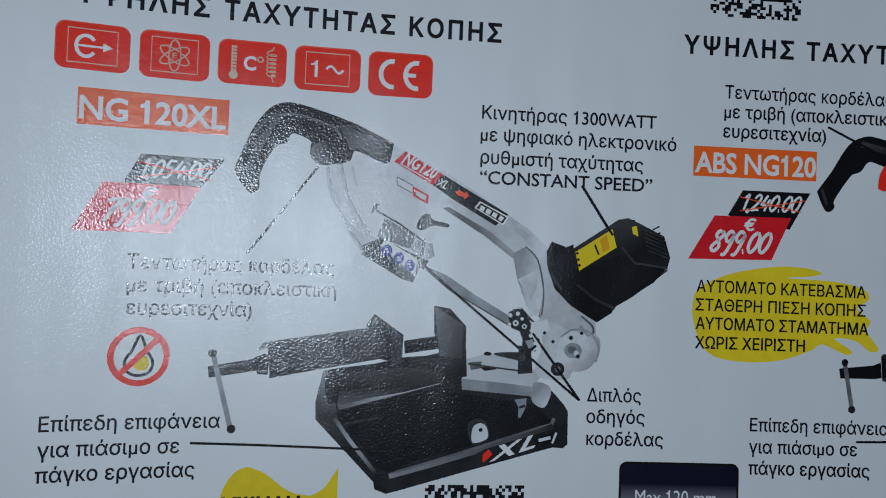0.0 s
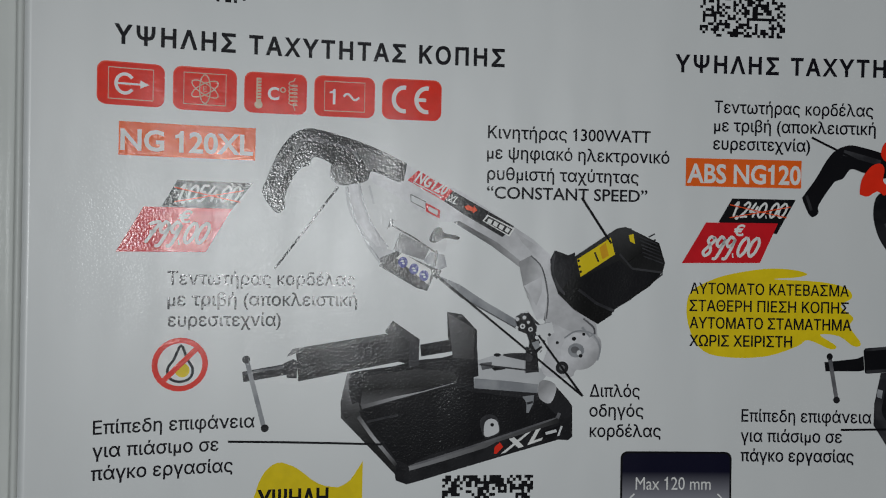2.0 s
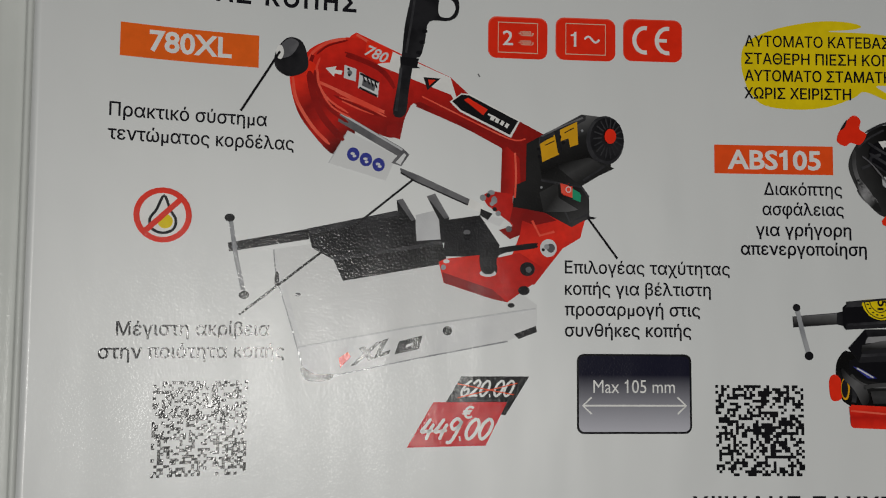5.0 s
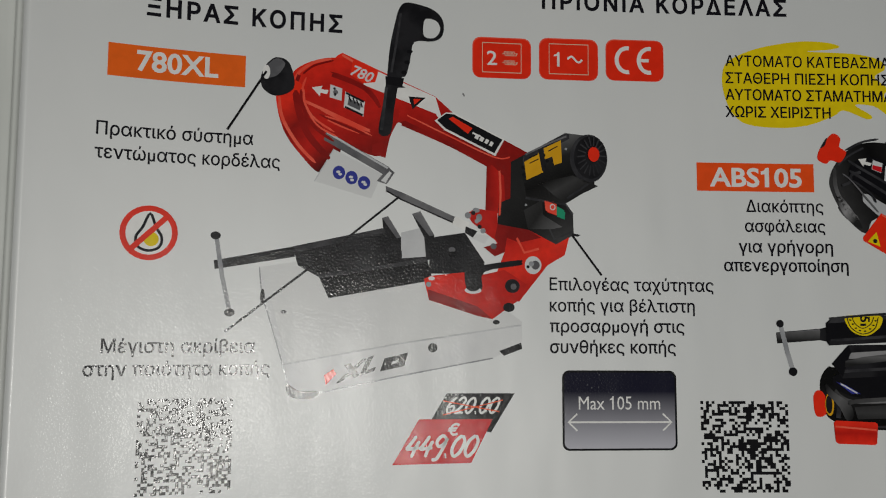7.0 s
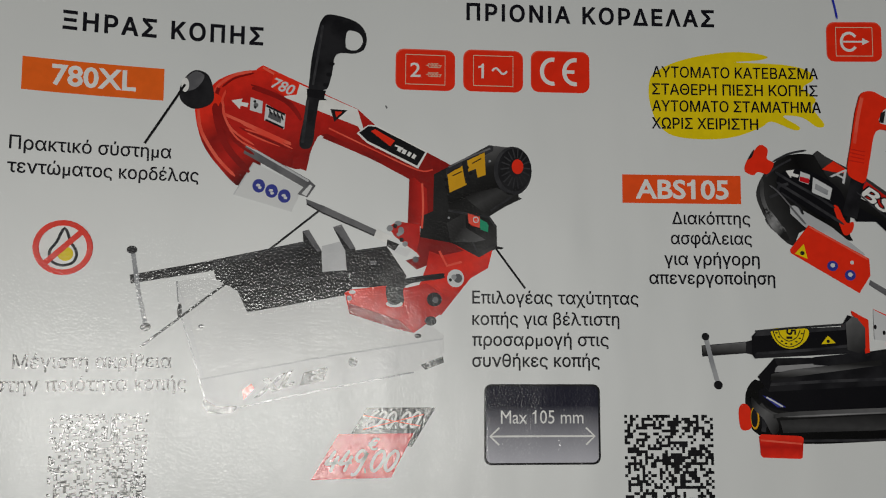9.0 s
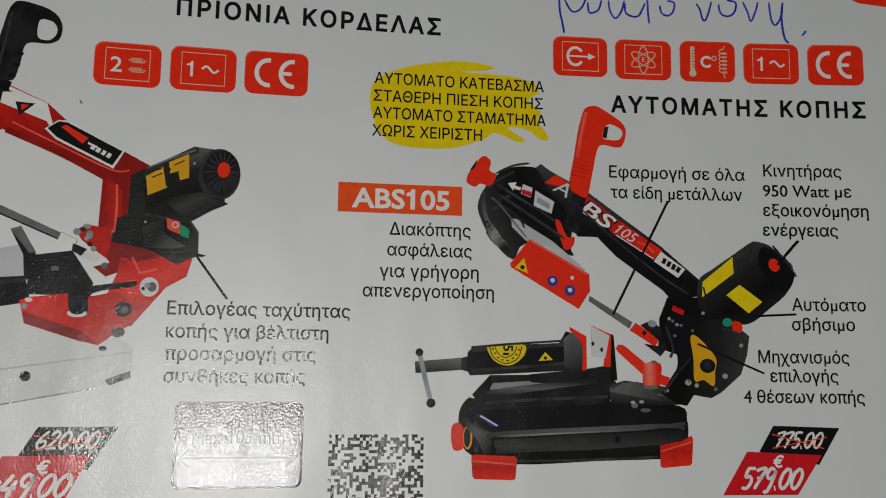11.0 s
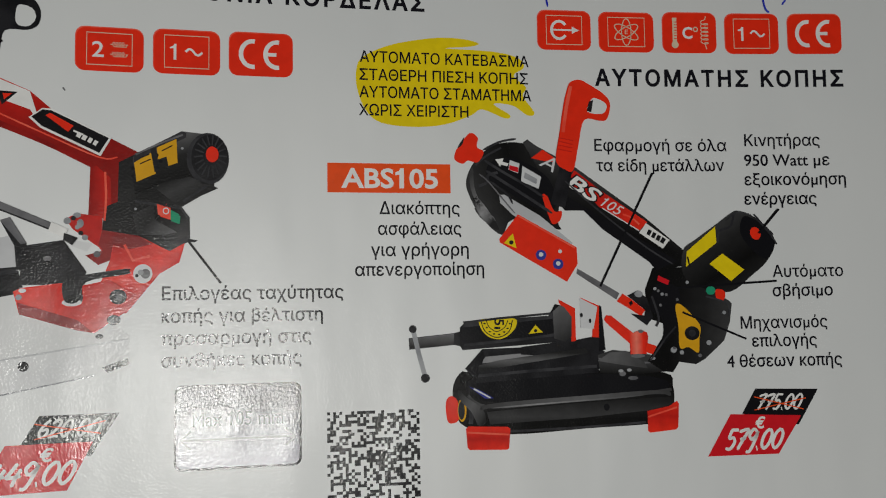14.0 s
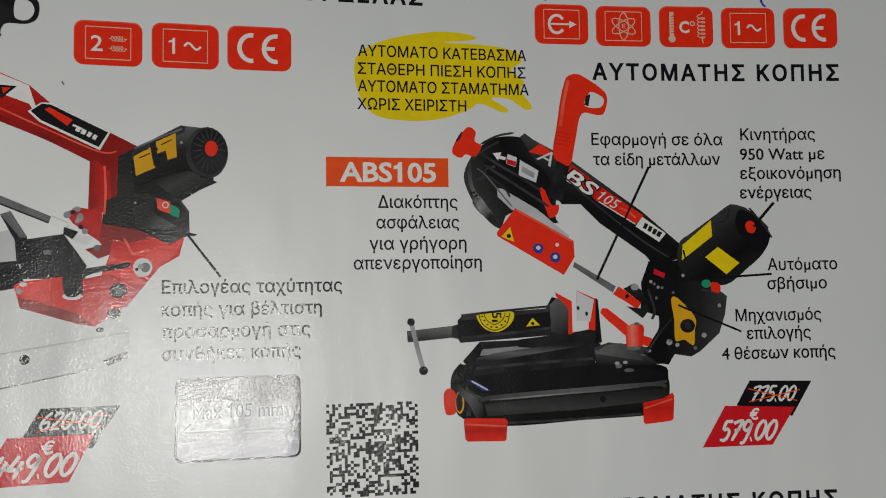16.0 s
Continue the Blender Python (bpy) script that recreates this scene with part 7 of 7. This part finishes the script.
poly(saw, "motor_label", YELLOW, 12, [(86.7, 20.7), (92.1, 25.1), (92.2, 22.2), (86.5, 18.0)])
poly(saw, "motor_label", YELLOW, 11, [(90.8, 18.5), (93.2, 20.3), (97.1, 17.4), (94.6, 15.4)])
line(saw, "label_rule", CHAR, 13, [(86.8, 19.8), (87.2, 18.0)], 0.30)
poly(saw, "stop_lever", AMBER, 10, [(84.3, 11.2), (85.5, 11.3), (87.9, 8.8), (88.7, 7.3), (88.4, 5.5), (88.1, 3.0), (86.4, 4.0), (84.8, 3.9), (84.7, 7.6)], True)
disc(saw, "lever_hub", CHAR, 11, 87.1, 6.4, 1.35, 1.21, 0)
disc(saw, "hub_core", DARK, 12, 87.1, 6.4, 0.63, 0.61, 0)
disc(saw, "start_switch", GREEN, 11, 90.8, 13.8, 0.85, 0.74, 0)
poly(saw, "stop_switch", RED, 12, [(91.8, 14.0), (93.1, 13.8), (93.4, 12.8), (92.8, 11.9), (91.9, 12.2), (91.6, 13.1)], True)
disc(saw, "bolt", STEEL, 9, 93.1, 9.9, 0.34, 0.33, 0)
disc(saw, "bolt", STEEL, 9, 90.1, 4.7, 0.46, 0.44, 0)
disc(saw, "bolt", STEEL, 9, 83.7, 3.6, 0.55, 0.52, 0)
disc(saw, "bolt", STEEL, 10, 80.7, 14.3, 0.30, 0.28, 0)
disc(saw, "bolt", STEEL, 11, 86.6, 15.3, 0.30, 0.29, 0)
disc(saw, "bolt", STEEL, 10, 82.0, 13.3, 0.30, 0.28, 0)
disc(saw, "bolt", STEEL, 11, 85.1, 3.1, 0.38, 0.36, 0)
line(saw, "housing_sheen", shaded((48.2, 34.1), (53.4, 26.0), K2, K3, K4, K2), 3, [(48.7, 35.6), (48.8, 32.1), (50.2, 28.8), (52.7, 26.3)], 0.70, True, taper=True)
line(saw, "housing_sheen", DARK, 4, [(50.7, 38.6), (53.7, 40.1), (56.7, 40.7)], 0.40, True, taper=True)
line(saw, "housing_sheen", DARK, 12, [(51.1, 35.0), (54.0, 33.2), (58.9, 30.1), (62.7, 27.6)], 0.50, True, taper=True)
line(saw, "housing_sheen", DARK, 12, [(51.8, 33.2), (54.8, 30.9), (55.7, 29.3)], 0.35, True, taper=True)
line(saw, "arm_sheen", DARK, 13, [(65.1, 33.3), (71.6, 27.6), (79.2, 21.7), (84.2, 18.5)], 0.30, True, taper=True)
line(saw, "motor_sheen", DARK, 12, [(94.0, 26.1), (96.3, 27.6), (98.8, 27.1)], 0.30, True, taper=True)
line(saw, "cap_slat", DARK, 14, [(99.3, 27.2), (100.3, 26.0)], 0.25)
line(saw, "cap_slat", DARK, 15, [(99.9, 26.5), (100.9, 25.2)], 0.25)
line(saw, "cap_slat", DARK, 16, [(100.4, 25.7), (101.4, 24.3)], 0.25)
line(saw, "cap_slat", DARK, 17, [(101.0, 24.9), (102.0, 23.5)], 0.25)
line(saw, "cap_slat", DARK, 18, [(101.6, 24.2), (102.6, 22.6)], 0.25)
line(saw, "cap_slat", DARK, 19, [(102.2, 23.4), (103.1, 21.8)], 0.25)
disc(saw, "small_bolt", GREY, 10, 81.3, 13.9, 0.26, 0.25, 0)
disc(saw, "small_bolt", GREY, 11, 82.7, 13.2, 0.26, 0.25, 0)
disc(saw, "small_bolt", GREY, 10, 84.7, 12.3, 0.26, 0.25, 0)
disc(saw, "small_bolt", GREY, 10, 83.8, 3.9, 0.26, 0.25, 0)
disc(saw, "small_bolt", GREY, 9, 88.4, 2.5, 0.34, 0.33, 0)
disc(saw, "small_bolt", GREY, 10, 81.6, 11.4, 0.26, 0.25, 0)
disc(saw, "plate_bolt", STEEL, 7, 72.8, 3.0, 0.43, 0.27, 0)
disc(saw, "plate_bolt", STEEL, 7, 74.9, 3.2, 0.43, 0.27, 0)
disc(saw, "plate_bolt", STEEL, 10, 79.9, 2.2, 0.43, 0.27, 0)
disc(saw, "plate_bolt", STEEL, 8, 74.1, 0.2, 0.43, 0.27, 0)
disc(saw, "plate_bolt", STEEL, 7, 75.6, 0.3, 0.43, 0.27, 0)
line(saw, "vise_edge", DARK, 11, [(47.7, 5.3), (56.0, 5.9), (65.1, 7.0)], 0.40)
poly(saw, "maker_label", CRIMSON, 10, [(81.4, 16.6), (83.4, 15.7), (83.1, 14.9), (81.2, 15.7)])
line(saw, "gear_edge", DARK, 10, [(80.1, 13.0), (81.2, 9.3), (80.7, 7.7)], 0.40, True)
line(saw, "gear_edge", DARK, 13, [(89.8, 12.8), (93.6, 11.5), (93.9, 9.1)], 0.30, True)
line(saw, "strut", DARK, 11, [(84.2, 7.6), (82.3, 5.7), (79.4, 1.8)], 0.30)

poly(saw, "bed_light", shaded((58.2, 3.7), (58.1, 1.0), K1, K3, K1), 9, [(49.2, 1.8), (52.6, 2.5), (68.0, 4.3), (68.4, 3.4), (52.6, 1.3), (49.0, 0.7)])
line(saw, "base_rim_light", shaded((49.1, -4.9), (82.7, -4.4), K2, K3, K2), 9, [(49.1, -5.5), (52.4, -4.9), (66.8, -4.2), (80.4, -3.6), (82.8, -4.2)], 0.7, True, taper=True)
poly(saw, "base_corner", shaded((45.6, -3.1), (50.7, -6.0), K1, K3, K1), 9, [(45.6, -2.1), (47.0, -3.5), (49.6, -5.4), (50.2, -7.5), (49.0, -8.3), (47.7, -5.9), (45.8, -3.8)], True)
poly(saw, "base_front_light", shaded((63.4, -4.8), (63.3, -9.6), K1, K2, K0), 8, [(50.4, -6.0), (66.8, -5.0), (82.6, -4.4), (82.9, -5.8), (78.6, -6.7), (66.7, -7.6), (50.9, -8.1)])
disc(saw, "base_knock_out", BLACK, 10, *(71.3, -5.9), 0.5, 0.6)
poly(saw, "swivel_top", shaded((71.6, 3.0), (78.3, 0.1), K3, K2), 9, [(70.0, 2.0), (72.2, 3.4), (75.1, 3.6), (78.4, 1.5), (78.9, 0.5), (74.4, 1.2)])
poly(saw, "vise_end", shaded((62.0, 10.9), (64.9, 5.4), K3, K1), 12, [(62.3, 10.6), (63.5, 11.7), (64.3, 11.4), (65.6, 9.7), (65.5, 6.3), (64.4, 5.4), (62.4, 6.0)])
line(saw, "sleeve_edge", DARK, 11, [(46.7, 9.0), (52.8, 9.6), (62.3, 10.3)], 0.35)
poly(saw, "screw_thread", shaded((41.8, 6.9), (41.8, 5.2), K3, K1), 3, [(37.5, 6.5), (45.1, 7.0), (45.0, 5.4), (37.6, 4.9)])
line(saw, "housing_fold", GREY, 13, [(49.9, 34.4), (51.4, 33.2), (53.5, 30.7), (56.1, 27.6)], 0.25, True, taper=True)
line(saw, "housing_fold", DARK, 13, [(50.9, 36.8), (53.6, 35.1), (57.8, 32.7), (61.2, 30.5)], 0.45, True, taper=True)
poly(saw, "wheel_light", shaded((49.1, 30.0), (52.9, 27.1), K1, K4, K1), 3, [(48.9, 31.0), (50.1, 30.0), (52.2, 27.1), (53.3, 24.9), (52.1, 25.2), (50.2, 27.1), (49.1, 29.3)], True)

# second black saw, cut by the fold of the view
saw = holder("printed_saw", "printed picture of a black saw with a curved handle", catalogue)
poly(saw, "handle", BLACK, 1, [(43.0, -47.7), (45.1, -44.7), (47.0, -41.4), (48.6, -39.6), (50.9, -38.7), (53.2, -39.0), (56.7, -39.9), (59.8, -40.8), (61.2, -43.0), (57.3, -44.4), (53.6, -43.5), (51.3, -42.9), (50.0, -44.5), (48.9, -45.0), (48.1, -45.6), (45.7, -49.3), (45.7, -50.6), (44.9, -51.4), (44.0, -51.0), (42.8, -48.4)], True)
line(saw, "handle_light", DARK, 2, [(49.9, -40.0), (53.2, -40.8), (56.5, -41.7)], 1.00, True)
line(saw, "handle_light", DARK, 2, [(43.5, -47.7), (44.4, -50.3)], 0.50)
poly(saw, "housing", CHAR, 1, [(56.3, -47.2), (59.9, -46.8), (65.2, -48.2), (68.6, -52.7), (66.7, -59.3), (61.5, -61.0), (58.9, -58.3), (56.5, -54.9), (55.4, -50.7)], True)
line(saw, "housing_light", DARK, 2, [(57.6, -52.3), (58.5, -54.6)], 0.50)
poly(saw, "arm", CHAR, 2, [(59.8, -41.1), (65.1, -42.9), (73.0, -48.0), (72.4, -50.6), (65.2, -48.2), (59.9, -47.0)], True)
poly(saw, "tension_knob", RED, 3, [(56.6, -39.5), (57.4, -38.0), (59.7, -38.1), (60.6, -39.8), (59.8, -41.5), (57.8, -41.6), (56.7, -40.7)], True)
poly(saw, "lock_knob", RED, 3, [(52.9, -46.8), (53.3, -44.5), (54.9, -42.3), (56.5, -41.8), (57.2, -42.8), (57.0, -44.8), (57.9, -46.0), (57.3, -47.4), (56.0, -46.7), (54.4, -47.6), (53.2, -47.4)], True)
poly(saw, "vise_screw", BLACK, 1, [(47.2, -76.9), (52.9, -76.2), (54.1, -75.7), (54.3, -78.2), (53.3, -78.4), (47.4, -78.5)])
line(saw, "tommy_bar", GREY, 2, [(48.1, -76.0), (49.4, -83.3)], 0.70)
disc(saw, "bar_end", CHAR, 3, 48.1, -75.9, 0.53, 0.59, 0)
disc(saw, "bar_end", CHAR, 3, 49.4, -83.5, 0.59, 0.59, 0)
poly(saw, "vise_body", BLACK, 2, [(54.1, -74.7), (54.7, -74.3), (65.7, -73.3), (66.4, -77.9), (59.3, -78.4), (54.4, -78.7)])
line(saw, "body_light", DARK, 3, [(54.3, -74.6), (59.1, -74.1)], 0.50)
line(saw, "body_light", DARK, 3, [(54.6, -78.5), (59.3, -78.1)], 0.60)
poly(saw, "base", CHAR, 4, [(57.2, -78.6), (66.4, -78.1), (67.2, -95.1), (62.7, -96.0), (59.5, -93.2), (56.0, -87.8), (56.1, -84.0)])
poly(saw, "base_side", DARK, 5, [(57.2, -78.6), (58.5, -78.6), (57.3, -84.9), (57.5, -85.9), (60.7, -91.4), (59.5, -93.2), (56.0, -87.8), (56.1, -84.0)])
poly(saw, "side_glint", STEEL, 6, [(56.6, -81.4), (57.5, -81.7), (57.3, -83.1), (56.4, -82.8)])

# leader lines
line(catalogue, "leader_line", BLACK, 14, [(3.5, -49.0), (8.8, -56.8)], 0.36)
line(catalogue, "leader_line", BLACK, 18, [(-21.3, -62.9), (4.2, -83.2)], 0.36)
line(catalogue, "leader_line", BLACK, 20, [(-3.7, -72.8), (4.2, -83.2)], 0.36)
line(catalogue, "leader_line", BLACK, 4, [(-55.3, -90.3), (-30.2, -91.4)], 0.36)
line(catalogue, "leader_line", BLACK, 4, [(-38.3, -48.3), (-48.4, -62.1)], 0.36)
line(catalogue, "leader_line", BLACK, 10, [(-50.1, 49.0), (-56.1, 38.8)], 0.36)
line(catalogue, "leader_line", BLACK, 11, [(-27.8, 28.8), (-43.0, 16.1)], 0.36)
line(catalogue, "leader_line", BLACK, 12, [(-43.0, 16.1), (-55.5, 6.1)], 0.36)
line(catalogue, "leader_line", BLACK, 6, [(2.0, 22.8), (7.0, 16.1)], 0.36)
line(catalogue, "leader_line", BLACK, 14, [(81.0, 34.7), (70.9, 14.8)], 0.36)
line(catalogue, "leader_line", BLACK, 18, [(103.8, 28.1), (99.9, 23.8)], 0.36)
line(catalogue, "leader_line", BLACK, 13, [(83.4, 14.3), (102.9, 15.3)], 0.36)
line(catalogue, "leader_line", BLACK, 11, [(85.5, 10.1), (96.9, 5.2)], 0.36)
line(catalogue, "leader_line", BLACK, 4, [(44.2, -37.5), (53.2, -41.7)], 0.36)
line(catalogue, "leader_line", BLACK, 6, [(50.2, -88.7), (60.0, -88.4)], 0.36)
poly(catalogue, "header_band", RED, 1, [(117.0, 71.9), (122.1, 71.2), (131.0, 70.6), (131.0, 85.9), (103.0, 85.9), (111.0, 74.9)], label="red header band at the page's upper corner")

# pen strokes at the head of the page and a speck of dirt
pen = holder("pen_writing", "blue ballpoint writing above the row of pictograms", catalogue)
line(pen, "stroke", PEN, 5, [(62.0, 71.1), (62.1, 68.5), (62.5, 66.6), (62.9, 64.4)], 0.36, True, taper=True)
line(pen, "stroke", PEN, 1, [(63.0, 70.7), (64.3, 68.6), (65.9, 69.1), (67.0, 71.3)], 0.36, True, taper=True)
line(pen, "stroke", PEN, 2, [(67.2, 70.5), (67.4, 68.7), (68.1, 68.5), (69.2, 69.2), (69.7, 71.0)], 0.36, True, taper=True)
line(pen, "stroke", PEN, 1, [(71.0, 71.0), (71.2, 69.3), (71.8, 68.0), (72.5, 67.8), (73.4, 69.2), (73.9, 71.1)], 0.36, True, taper=True)
line(pen, "stroke", PEN, 2, [(74.0, 70.7), (74.1, 68.9), (75.2, 68.2), (76.4, 68.3), (77.1, 69.4), (77.7, 70.8)], 0.36, True, taper=True)
line(pen, "stroke", PEN, 3, [(78.1, 71.7), (78.2, 69.1), (78.4, 66.9)], 0.36, True, taper=True)
line(pen, "stroke", PEN, 1, [(80.4, 70.5), (80.7, 69.1), (81.7, 68.6), (82.7, 69.2), (83.1, 71.0), (81.7, 71.4)], 0.36, True, taper=True)
line(pen, "stroke", PEN, 1, [(87.1, 71.1), (87.8, 69.9), (88.2, 68.3), (88.7, 68.0), (89.4, 69.6), (89.9, 71.6)], 0.36, True, taper=True)
line(pen, "stroke", PEN, 1, [(91.2, 71.2), (91.6, 69.4), (92.9, 68.9), (94.1, 69.7), (94.4, 71.5), (92.8, 71.9)], 0.36, True, taper=True)
line(pen, "stroke", PEN, 1, [(95.7, 71.7), (96.5, 69.9), (97.1, 68.1), (98.0, 70.0), (98.5, 71.8)], 0.36, True, taper=True)
line(pen, "stroke", PEN, 1, [(100.5, 71.8), (100.7, 69.5), (101.0, 68.1), (101.6, 67.5), (102.5, 68.7), (103.0, 70.5)], 0.36, True, taper=True)
line(pen, "stroke", PEN, 5, [(103.0, 71.8), (102.7, 69.6), (102.8, 66.9), (103.2, 64.9), (103.9, 64.1)], 0.36, True, taper=True)
line(pen, "stroke", PEN, 1, [(106.4, 65.6), (107.2, 66.6)], 0.36, True, taper=True)
line(catalogue, "speck", GREY, 1, [(-17.1, 47.1), (-16.8, 46.6)], 0.25)
